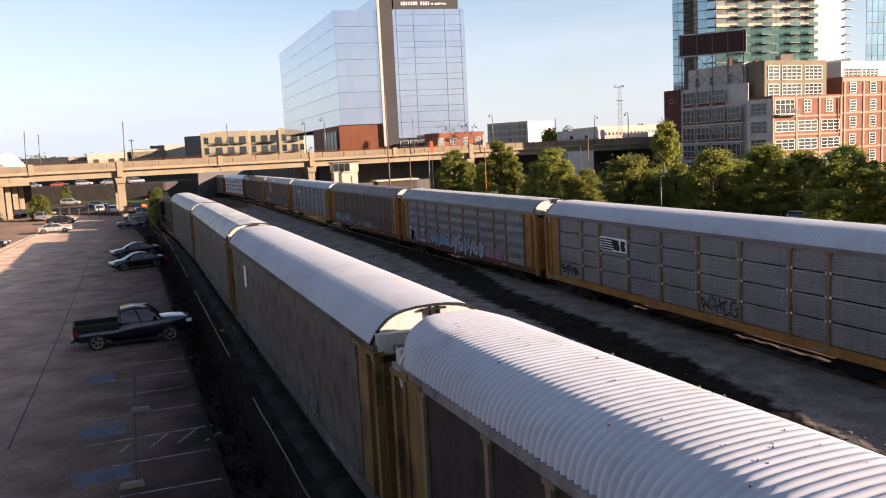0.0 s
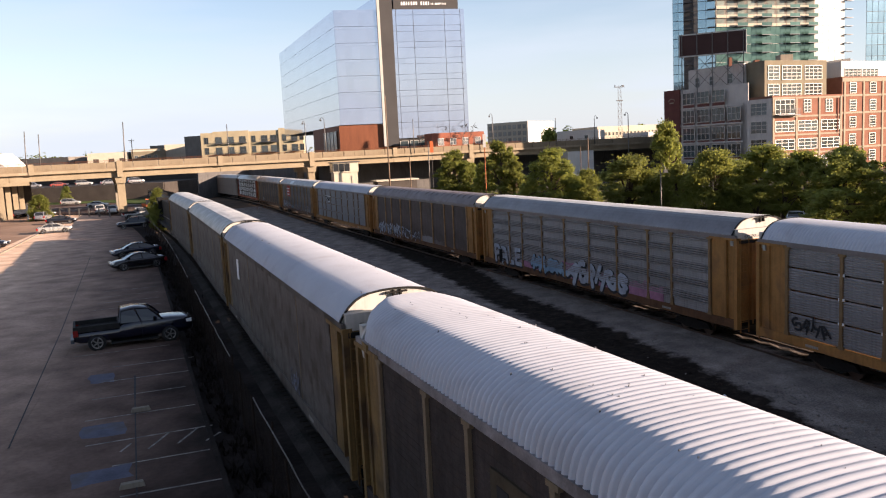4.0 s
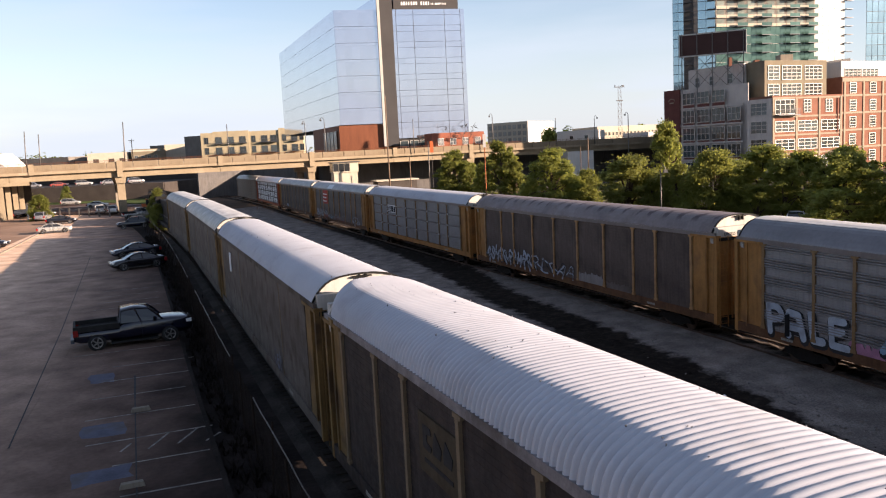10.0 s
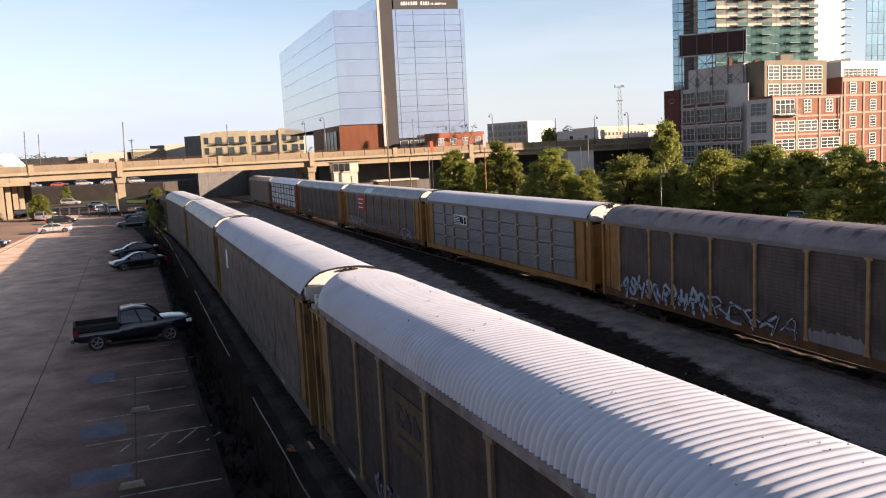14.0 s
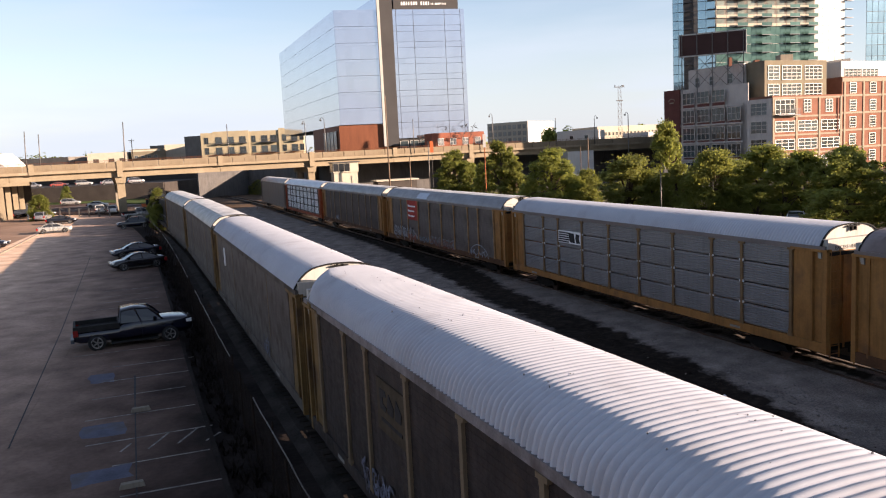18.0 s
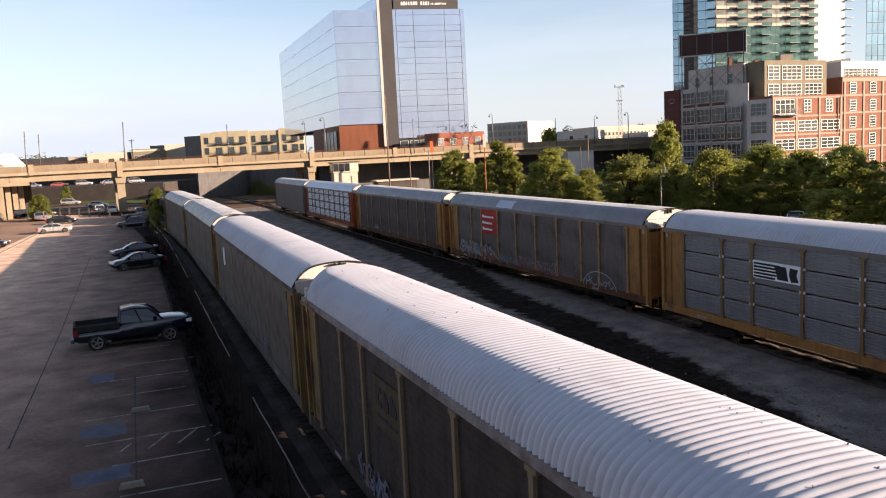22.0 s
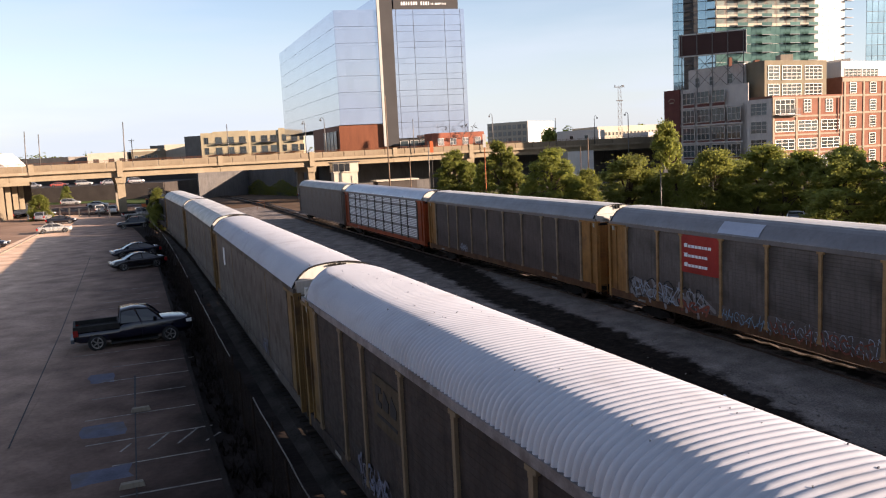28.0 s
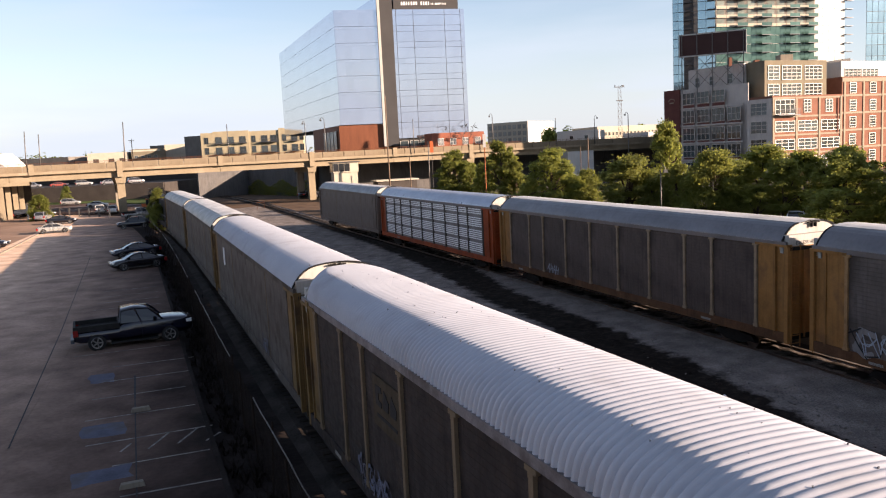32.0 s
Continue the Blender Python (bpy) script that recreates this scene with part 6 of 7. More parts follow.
def building(name, foot, z0, z1, wall, label, category="building", parapet=0.5, roof="grey_wall"):
    """A block on a counter-clockwise footprint, with a parapet round its roof; its origin is the first corner."""
    ox, oy = foot[0]
    b = empty(name, pose(ox, oy, 0), label, category)
    tier(b, [(x - ox, y - oy) for x, y in foot], z0, z1, wall, parapet, roof)
    b["foot"] = [c for p in foot for c in (p[0] - ox, p[1] - oy)]
    return b


def push(b, k):
    """Set a far building k times as far off and as large, on the same lines of sight."""
    b.matrix_basis = pose(0, 0, EYE[2] * (1 - k)) @ Matrix.Scale(k, 4) @ b.matrix_basis


def tier(b, foot, z0, z1, wall, parapet=0.5, roof="grey_wall"):
    bm = BM()
    n = len(foot)
    cx, cy = sum(p[0] for p in foot) / n, sum(p[1] for p in foot) / n
    inner = [(cx + (x - cx) * 0.975, cy + (y - cy) * 0.975) for x, y in foot]
    lo = [bm.verts.new((*p, z0)) for p in foot]
    hi = [bm.verts.new((*p, z1 + parapet)) for p in foot]
    ih = [bm.verts.new((*p, z1 + parapet)) for p in inner]
    il = [bm.verts.new((*p, z1)) for p in inner]
    for k in range(n):
        j = (k + 1) % n
        bm.faces.new((lo[k], lo[j], hi[j], hi[k]))
        bm.faces.new((hi[k], hi[j], ih[j], ih[k]))
        bm.faces.new((ih[k], ih[j], il[j], il[k]))
    part("wall", bm, M[wall], b)
    bm = BM()
    bm.faces.new([bm.verts.new((*p, z1)) for p in inner])
    part("roof", bm, M[roof], b)


class Face:
    """One wall of a building, from ground point a to b in its own space, outside on the right."""
    def __init__(self, b, a, c):
        self.b, self.a = b, Vector((*a, 0))
        d = Vector((*c, 0)) - self.a
        self.len = d.length
        self.m = Matrix.Translation(self.a) @ pose(0, 0, 0, 0, 0, math.degrees(math.atan2(d.y, d.x)))

    def window(self, x, z, w, h, cols=2, rows=2, fm="mullion", gm="window"):
        fr, pn = win_meshes(w, h, cols, rows, fm, gm)
        o = share("window", fr, self.b, self.m @ pose(x, -0.02, z))
        share("pane", pn, o)

    def slab(self, name, x0, x1, z0, z1, mt, out=0.12, into=0.1, label=""):
        k = ("slab", round(x1 - x0, 2), round(z1 - z0, 2), out, into, mt)
        if k not in MESH:
            MESH[k] = mesh_of(name, boxes((0, x1 - x0, -out, into, 0, z1 - z0)), M[mt])
        share(name, MESH[k], self.b, self.m @ pose(x0, 0, z0), label)


# glass office tower
SX, SY = -23.5, 200.0
tower = empty("office_tower", pose(SX * 1.1, SY * 1.1, -0.94) @ Matrix.Scale(1.1, 4), "tall mirror-glass office tower with a dark stair fin", "office building")
TOP = 44.3
P = dict(a=(-28.1, 76.0), c=(0, 0), r1=(10.9, 2.4), r2=(13.6, 3.0), e=(31.6, 7.0))
tier(tower, [(0.1, 0.25), (31.4, 7.2), (-18.0, 78.5), (-27.9, 76.0)], 16.6, TOP - 0.2, "glass_back", 0.2)
tier(tower, [(12.6, 4.2), (30.0, 8.0), (19.0, 36.0), (1.6, 32.5)], TOP - 0.2, 49.2, "glass", 0.2)
tier(tower, [(13.6, 3.2), (31.3, 7.2), (28, 20), (10, 16)], 12.3, 17, "charcoal", 0.1)
LEFT, FRONT, RIGHT = Face(tower, P["a"], P["c"]), Face(tower, P["c"], P["r1"]), Face(tower, P["r2"], P["e"])


tilt_rng = random.Random(55)


def curtain(face, z0, floors, pitch, cols, spandrel, joint, wobble):
    """Panes in rows: a tall one and a spandrel strip on each floor, with thin joints between and an open joint at each floor."""
    w = face.len / cols
    for f in range(floors):
        for h0, h1, gap_ in ((0.0, pitch - spandrel, joint), (pitch - spandrel, pitch, 0.065)):
            z = z0 + f * pitch + h0
            h = h1 - h0 - gap_
            k = ("pane", round(w, 2), round(h, 2))
            if k not in MESH:
                MESH[k] = mesh_of("glass_panel", boxes((0.004, w - 0.004, -0.06, 0.0, 0.0, h)), M["glass"])
            for c in range(cols):
                share("glass_panel", MESH[k], tower, face.m @ pose(c * w, -0.2, z, tilt_rng.uniform(-wobble, wobble), 0, tilt_rng.uniform(-wobble, wobble)))


curtain(LEFT, 16.7, 7, 3.94, 20, 0.7, 0.012, 0.03)
curtain(FRONT, 16.7, 7, 3.94, 6, 0.7, 0.012, 0.06)
curtain(RIGHT, 12.8, 8, 3.94, 6, 1.4, 0.05, 0.06)
for share_ in (0.055, 0.29, 0.72, 0.94):
    RIGHT.slab("mullion", share_ * RIGHT.len, share_ * RIGHT.len + 0.10, 12.8, TOP, "mullion", 0.30, -0.2, "dark vertical mullion")
FRONT.slab("corner_panel", -0.23, 0.02, 16.7, TOP - 0.05, "glass", 0.25, 0.0)
fin = Face(tower, P["r1"], P["r2"])
fin.slab("stair_fin", -0.2, fin.len + 0.2, 11.0, 49.5, "charcoal", 0.6, 2.0, "dark clad stair fin")
fin.slab("pale_fin", -0.85, -0.2, 11.0, 49.5, "pale_metal", 0.75, 0.3, "pale vertical fin")
RIGHT.slab("sign_band", 0.6, RIGHT.len - 1.5, TOP, 47.5, "charcoal", 0.3, 0.1, "dark sign band")
rng = random.Random(2)
bm = BM()
x = 2.5
for i in range(12):
    w = rng.uniform(0.24, 0.40)
    if i not in (7,):
        box(bm, x, x + w, -0.36, -0.30, 45.25, 46.05)
    x += 0.62
ob = part("sign_lettering", bm, M["white_mark"], tower, "white sign lettering bars")
ob.matrix_basis = RIGHT.m
bm = BM()
x += 0.1
for i in range(11):
    w = rng.uniform(0.14, 0.22)
    if i not in (2,):
        box(bm, x, x + w, -0.36, -0.30, 45.3, 45.75)
    x += 0.36
ob = part("sign_lettering", bm, M["white_mark"], tower, "small white sign lettering bars")
ob.matrix_basis = RIGHT.m
tier(tower, [(2.9, 0.75), (11.0, 2.5), (4.0, 30.0), (-4.5, 26.0)], 0.0, 16.5, "wood_clad", 0.05)
tier(tower, [(-10.8, 24.5), (-0.6, 0.0), (2.9, 0.75), (-6.0, 26)], 0.0, 16.45, "wood_clad", 0.05)
side = Face(tower, (-10.8, 24.5), (-1.0, 0.2))
for k in range(4):
    side.window(12 + k * 3.4, 10.5, 2.6, 4.8, 2, 1, "pale_metal", "window_pale")
for k in range(7):
    RIGHT.window(0.5 + k * 2.6, 8.8, 2.2, 3.4, 1, 1, "pale_metal", "window")
tier(tower, [(13.6, 3.6), (31.2, 7.4), (28, 20), (10, 16)], 0.0, 12.4, "charcoal", 0.1)
# plume-like steel sculpture on the terrace wall
rng = random.Random(77)
sculpture = empty("steel_sculpture", pose(6.6, 215.0, 10.0), "dark spiky steel sculpture beside the office tower", "sculpture")
bm = BM()
for i in range(46):
    a = Vector((rng.uniform(-0.6, 4.0), rng.uniform(-0.3, 0.3), rng.uniform(1.5, 6.4)))
    beam(bm, a, a + Vector((rng.uniform(-1.1, 1.1), rng.uniform(-0.3, 0.3), rng.uniform(-0.9, 0.9))), 0.09)
for i in range(9):
    a = Vector((rng.uniform(-4.5, -1.0), 0, rng.uniform(2.4, 3.6)))
    beam(bm, a, a + Vector((rng.uniform(0.3, 0.8), 0, rng.uniform(-0.5, 0.5))), 0.12)
part("blades", bm, M["charcoal"], sculpture)
bm = BM()
for x in (0.3, 1.6, 2.9):
    tube(bm, ((x, 0, -10.5), (x, 0, 5.2)), (0.09, 0.05), 6)
part("masts", bm, M["pole_steel"], sculpture)

# orange-red row with white windows
row = building("shop_row", [(-1.5, 214.5), (12.6, 219), (10, 224), (-3.5, 219.5)], 0, 13.4, "orange_wall", "low orange-red building with white square windows")
f = Face(row, (0, 0), (14.1, 4.5))
for k in range(4):
    f.window(1.6 + k * 3.5, 10.6, 1.7, 1.9, 2, 2, "white_wall", "window_pale")

# cream flats with balconies
flats = building("apartment_block", [(-92.8, 318), (-53.8, 323.8), (-56, 342), (-95, 336)], 0, 20.0, "flat_cream", "cream apartment block with dark balconies", "apartment building")
f = Face(flats, (0, 0), (39.0, 5.8))
f.slab("bay_wall", 0.0, 4.6, 8.0, 20.4, "flat_cream", 0.5, 0.1, "white stucco bay")
f.slab("bay_wall", 4.6, 18.5, 8.0, 20.9, "flat_cream", 0.5, 0.1, "cream stucco bay")
f.slab("bay_wall", 30.0, 37.5, 8.0, 21.2, "flat_cream", 0.5, 0.1, "cream stucco bay")
for r in range(2):
    z = 12.2 + r * 4.0
    for k, x in enumerate((1.3, 5.6, 10.2, 14.8, 19.4, 23.2, 26.8, 31.4, 35.0, 38.2)):
        f2 = 0.5 if (x < 18.5 or 29.5 < x < 37.5) else 0.0
        wide = k in (1, 2, 3, 5, 6, 8)
        fr, pn = win_meshes(2.4 if wide else 1.6, 2.5, 2, 2, "mullion", "window")
        o = share("window", fr, flats, f.m @ pose(x, -f2 - 0.03, z))
        share("pane", pn, o)
        if wide:
            f.slab("balcony_floor", x - 0.6, x + 3.0, z - 0.25, z - 0.05, "mullion", 1.9, 0.0)
            for j in range(10):
                f.slab("baluster", x - 0.6 + j * 0.395, x - 0.54 + j * 0.395, z - 0.05, z + 1.0, "mullion", 1.9, -1.84)
            f.slab("balcony_rail", x - 0.6, x + 3.0, z + 1.0, z + 1.08, "mullion", 1.92, -1.83)
grey = building("grey_block", [(-103, 330), (-93.5, 324), (-86.5, 342), (-96, 349)], 0, 19.4, "grey_wall", "plain grey apartment block")
push(flats, 1.2)
push(grey, 1.2)
g2 = building("grey_hall", [(-130, 366), (-107, 358), (-100, 378), (-123, 386)], 0, 17.2, "grey_wall", "long grey hall with a flat roof")
f = Face(g2, (0, 0), (23, -8))
for k in range(3):
    f.window(7 + k * 3.4, 13.6, 2.0, 1.6, 2, 1, "white_wall", "window")
w1 = building("cream_hall", [(-170, 392), (-152, 397), (-156, 418), (-174, 413)], 0, 15.6, "cream_wall", "cream flat-roofed hall with dark doors")
f = Face(w1, (0, 0), (18, 5))
for x in (2.5, 9.5, 14.5):
    f.slab("dock_door", x, x + 2.6, 10.0, 13.2, "dark_wall", 0.05, 0.02)
w3 = building("stepped_hall", [(-150, 396), (-137, 400), (-141, 420), (-154, 416)], 0, 16.6, "tan", "tan stepped hall with a pale roof edge", roof="cream_wall")
f = Face(w3, (0, 0), (13, 4))
f.slab("parapet_band", 0.2, 13.4, 15.9, 16.7, "cream_wall", 0.1, 0.02, "pale parapet band")
for k in range(4):
    f.window(1.2 + k * 3.0, 12.6, 1.8, 1.5, 2, 1, "cream_wall", "window")
building("roof_annex", [(-141, 418), (-120, 424), (-124, 440), (-145, 434)], 0, 18.6, "cream_wall", "cream annex rising behind the halls")
building("blue_grey_shed", [(-189, 398), (-174, 402), (-178, 418), (-193, 414)], 0, 14.2, "grey_wall", "blue-grey shed among trees")
building("pale_hall", [(-208, 402), (-181, 396), (-176, 416), (-203, 422)], 0, 14.6, "grey_wall", "pale grey low hall with a flat roof")
push(g2, 1.28)
gable = empty("white_gable_house", pose(-109, 200, 0), "white house with a steep gable roof", "house")
part("wall", boxes((-8, 2.5, 0, 10, 0, 9.6)), M["white_wall"], gable)
bm = BM()
prism(bm, ((-8.5, 9.5), (-1.5, 13.9), (3.0, 9.5)), -0.4, 10.4)
part("roof", bm, M["white_wall"], gable)

# grey flats, white halls to the right
gf = building("grey_flats", [(20, 322), (34.5, 309), (47, 328), (33, 341)], 0, 18.3, "cream_wall", "grey-tan apartment slab with a bright end wall", "apartment building")
f = Face(gf, (0, 0), (14.5, -13))
for r in range(4):
    for k in range(8):
        f.window(0.8 + k * 2.35, 8.6 + r * 2.5, 1.5, 1.6, 1, 1, "grey_wall", "window_pale")
f = Face(gf, (14.5, -13), (27, 6))
f.slab("end_wall", 0.0, f.len, 0.0, 18.75, "white_wall", 0.12, 0.05, "bright white end wall")
for k in range(4):
    for r in range(3):
        f.window(1.2 + k * 0.0 + (0.0 if k < 1 else 2.2), 8.6 + r * 3, 1.0, 1.6, 1, 1, "white_wall", "window") if k < 2 else None
push(gf, 1.42)
h1 = building("white_shed", [(43, 291), (57, 286), (62, 300), (48, 305)], 0, 13.4, "white_wall", "plain white shed with small square windows")
f = Face(h1, (0, 0), (14, -5))
for x in (4.5, 9.8):
    f.window(x, 10.8, 1.4, 1.4, 1, 1, "white_wall", "window")
h2 = building("white_hall_with_band_windows", [(57, 288), (84, 300), (78, 318), (51, 306)], 0, 14.4, "cream_wall", "cream hall with a band of dark windows")
f = Face(h2, (0, 0), (27, 12))
for k in range(16):
    f.window(1.5 + k * 1.6, 11.6, 0.9, 1.3, 1, 1, "cream_wall", "window")
push(h2, 1.5)
building("white_store", [(72, 276), (88, 284), (82, 296), (66, 288)], 0, 11.6, "white_wall", "low white store with a flat roof")
under = building("bridge_hut", [(33, 205.5), (40, 208), (38.5, 212.5), (31.5, 210)], 0, 6.9, "white_wall", "grey hut below the overpass")
hut = empty("control_tower", pose(-21.3, 171.5, 0, 0, 0, 18), "small cream concrete railway control tower", "tower")
part("shaft", boxes((-1.1, 4.0, 0, 3.4, -0.5, 5.7)), M["cream_wall"], hut)
part("cabin", boxes((-1.3, 4.2, -0.25, 3.6, 5.7, 7.75)), M["cream_wall"], hut)
for x in (-1.2, 0.0, 1.2):
    part("window", boxes((x, x + 1.1, -0.3, -0.2, 5.95, 7.6)), M["carglass"], hut, "dark cabin window")
part("side_window", boxes((-1.35, -1.25, 0.1, 2.9, 5.95, 7.6)), M["carglass"], hut, "dark side window")
part("roof", boxes((-1.6, 4.5, -0.5, 3.8, 7.75, 7.93)), M["charcoal"], hut, "dark flat roof")
low = empty("low_shed", pose(-13.5, 176, 0, 0, 0, 20), "low flat-roofed pale shed by the track", "shed")
part("wall", boxes((0, 9, 0, 4, -0.5, 3.2)), M["dark_wall"], low)
part("roof", boxes((-0.4, 9.4, -0.4, 4.4, 3.2, 3.5)), M["cream_wall"], low)

# brick loft building
loft = empty("brick_loft_building", pose(64.2 * 1.15, 155.0 * 1.15, -1.41) @ Matrix.Scale(1.15, 4), "red-brick and concrete loft building with gridded windows", "apartment building")
rel = lambda x, y: (x - 64.2, y - 155.0)
tier(loft, [rel(50.6, 180), rel(62.0, 161.2), rel(67.5, 173), rel(60, 189)], 0, 19.3, "shade_cast", 0.35)
tier(loft, [rel(61.6, 160.0), rel(64.2, 155), rel(81, 162), rel(78.2, 167.2)], 0, 16.2, "brick", 0.35)
tier(loft, [rel(83.85, 167.7), rel(107.6, 177.6), rel(99, 196), rel(78, 187)], 0, 19.95, "brick", 0.4)
tier(loft, [rel(62.4, 167.5), rel(65.2, 161.1), rel(80.6, 167.6), rel(76.0, 178)], 16.0, 23.4, "tan", 0.4)
tier(loft, [rel(55.4, 178), rel(62.4, 165.0), rel(72, 170), rel(65, 183)], 19.0, 23.6, "shade_cast", 0.3)
tier(loft, [rel(84.9, 170.2), rel(98.3, 175.8), rel(93, 186), rel(80, 180.5)], 19.0, 23.4, "white_wall", 0.3)
FL = Face(loft, rel(50.6, 180), rel(61.0, 160.9))
FC = Face(loft, rel(61.4, 160.2), rel(64.2, 155))
FR = Face(loft, rel(64.2, 155), rel(81, 162))
FX = Face(loft, rel(83.85, 167.7), rel(107.6, 177.6))
FU = Face(loft, rel(65.2, 161.1), rel(80.6, 167.6))
FV = Face(loft, rel(55.4, 178), rel(62.4, 165.0))
FW = Face(loft, rel(84.9, 170.2), rel(98.3, 175.8))
FL.slab("brick_bay", 0.2, 4.8, 0, 19.8, "brick_dark", 0.25, 0.05, "dark red-brick corner bay")
FC.slab("concrete_bay", 0.06, FC.len - 0.06, 0, 16.1, "shade_cast", 0.05, 0.05)
for r, (z, h) in enumerate(((16.4, 2.5), (12.5, 2.7), (8.8, 2.6), (5.2, 2.6), (1.6, 2.6))):
    for k in range(4):
        x = 5.5 + k * 4.05 if k else 5.5
        if not (r == 0 and k == 3):
            FL.window(x, z, 3.4, h, 3, 2, "shade_cast", "window")
            FL.slab("brick_spandrel", x + 0.1, x + 3.3, z - 0.75, z - 0.12, "brick_dark", 0.06, 0.02)
    if r:
        FL.window(1.0, z, 3.2, h - 0.2, 2, 2, "shade_cast", "window")
    if r < 4:
        FC.window(0.9, (13.0, 9.5, 6.0, 2.4)[r], 3.9, 2.4, 3, 3, "shade_cast", "window")
for z in (15.35, 11.7, 8.0, 4.4):
    FL.slab("floor_band", 0.1, FL.len - 0.1, z + 0.05, z + 0.35, "shade_cast", 0.1, 0.02)
for z in (15.9, 12.35, 8.8, 5.2):
    FR.slab("floor_band", 0.0, FR.len, z, z + 0.35, "cast", 0.1, 0.02, "cream concrete band")
    FX.slab("floor_band", 0.0, FX.len, z + 0.4, z + 0.8, "cast", 0.1, 0.02, "cream concrete band")
FX.slab("floor_band", 0.0, FX.len, 19.3, 20.1, "cast", 0.15, 0.02, "cream concrete band")
for x in (0.0, 5.9, 11.9, 17.7):
    FR.slab("pilaster", x, x + 0.45, 0, 16.2, "cast", 0.16, 0.02)
for x in (0.5, 6.0, 11.6, 17.0):
    FX.slab("pilaster", x, x + 0.45, 0, 19.6, "cast", 0.16, 0.02)
FR.window(0.7, 13.0, 5.0, 2.8, 4, 3, "white_frame", "window")
FR.window(8.0, 13.2, 1.9, 2.5, 2, 4, "white_frame", "window")
FR.window(13.8, 13.2, 1.9, 2.5, 2, 4, "white_frame", "window")
for z in (9.6, 6.1, 2.6):
    for x in (0.7, 6.6, 12.6):
        FR.window(x, z, 5.0, 2.1, 3, 3, "white_frame", "window")
for z in (16.9, 13.3, 9.9, 6.3, 2.8):
    for x in (2.2, 8.0, 13.4):
        FX.window(x, z, 1.9, 2.3, 1, 4, "white_frame", "window")
for z in (20.0, 16.4):
    for x, w in ((0.8, 3.0), (4.5, 5.2), (10.6, 4.8)):
        FU.window(x, z, w, 2.8, 4 if w > 4 else 2, 4, "white_frame", "window")
for x in (2.0, 6.0, 11.0):
    FV.window(x, 20.1, 1.2, 2.0, 1, 2, "white_wall", "window")
for x in (0.9, 6.0):
    FW.window(x, 20.4, 4.8, 1.8, 4, 3, "white_frame", "window")
FR.slab("drain_pipe", 16.9, 17.05, 9.0, 15.8, "brick_dark", 0.2, -0.08)
for x, y, w, h in ((66, 168, 1.0, 1.2), (73, 172, 2.6, 2.4), (60, 166, 0.6, 1.8), (69, 171, 0.6, 0.9)):
    part("roof_unit", boxes((*[v for v in (x - 64.2, x - 64.2 + w, y - 155.0, y - 155.0 + w)], 23.4, 23.4 + h)), M["cast"] if w > 2 else M["brick"], loft, "rooftop unit")

bm = BM()
for (xa, za), (xb, zb) in zip(arc(2.5, 17.2, 0.95, 0.75, 20, 160, 8), arc(2.5, 17.2, 0.95, 0.75, 20, 160, 8)[1:]):
    beam(bm, (xa, -0.28, za), (xb, -0.28, zb), 0.05, 0.14)
box(bm, 1.9, 3.1, -0.30, -0.26, 16.95, 17.2)
part("arch_sign", bm, M["cast"], loft, "pale arched sign").matrix_basis = FL.m
FR.slab("balcony_floor", 0.4, 6.0, 12.75, 12.9, "mullion", 1.3, 0.0)
FR.slab("balcony_rail", 0.4, 6.0, 13.85, 13.93, "mullion", 1.3, -1.22)
for k in range(12):
    FR.slab("baluster", 0.42 + k * 0.5, 0.48 + k * 0.5, 12.9, 13.85, "mullion", 1.29, -1.23)
bm = BM()
prism(bm, ((0.0, 23.4), (15.5, 25.6), (15.5, 23.0), (0.0, 23.0)), 0.0, 6.0)
part("sloped_roof", bm, M["charcoal"], loft, "dark sloping roof").matrix_basis = Face(loft, rel(80.5, 180.0), rel(98.3, 187.4)).m

# billboard on the loft roof, seen from behind its face
bb = empty("billboard", pose(51.2 * 1.15, 170.0 * 1.15, -1.41, 0, 0, math.degrees(math.atan2(-5.0, 11.8))) @ Matrix.Scale(1.15, 4), "dark empty billboard on a steel lattice", "billboard")
part("panel", boxes((0, 12.8, -0.3, 0.0, 26.2, 30.3)), M["billboard"], bb, "dark brown panel")
part("frame", boxes((-0.15, 12.95, -0.4, 0.1, 30.3, 30.55), (-0.15, 12.95, -0.4, 0.1, 25.95, 26.2), (-0.15, 0.0, -0.4, 0.1, 26.2, 30.3), (12.8, 12.95, -0.4, 0.1, 26.2, 30.3)), M["pale_metal"], bb, "pale thin frame")
for k in range(5):
    x = 0.4 + k * 3.0
    part("upright", boxes((x - 0.09, x + 0.09, -0.45, -0.3, 18.5, 30.6)), M["pole_steel"], bb)
for k in range(4):
    x = 0.4 + k * 3.0
    for z in (19.5, 22.7):
        bm = BM()
        beam(bm, (x, -0.3, z), (x + 3.0, -0.3, z + 3.2), 0.09)
        beam(bm, (x + 3.0, -0.25, z), (x, -0.25, z + 3.2), 0.09)
        part("brace", bm, M["pole_steel"], bb)

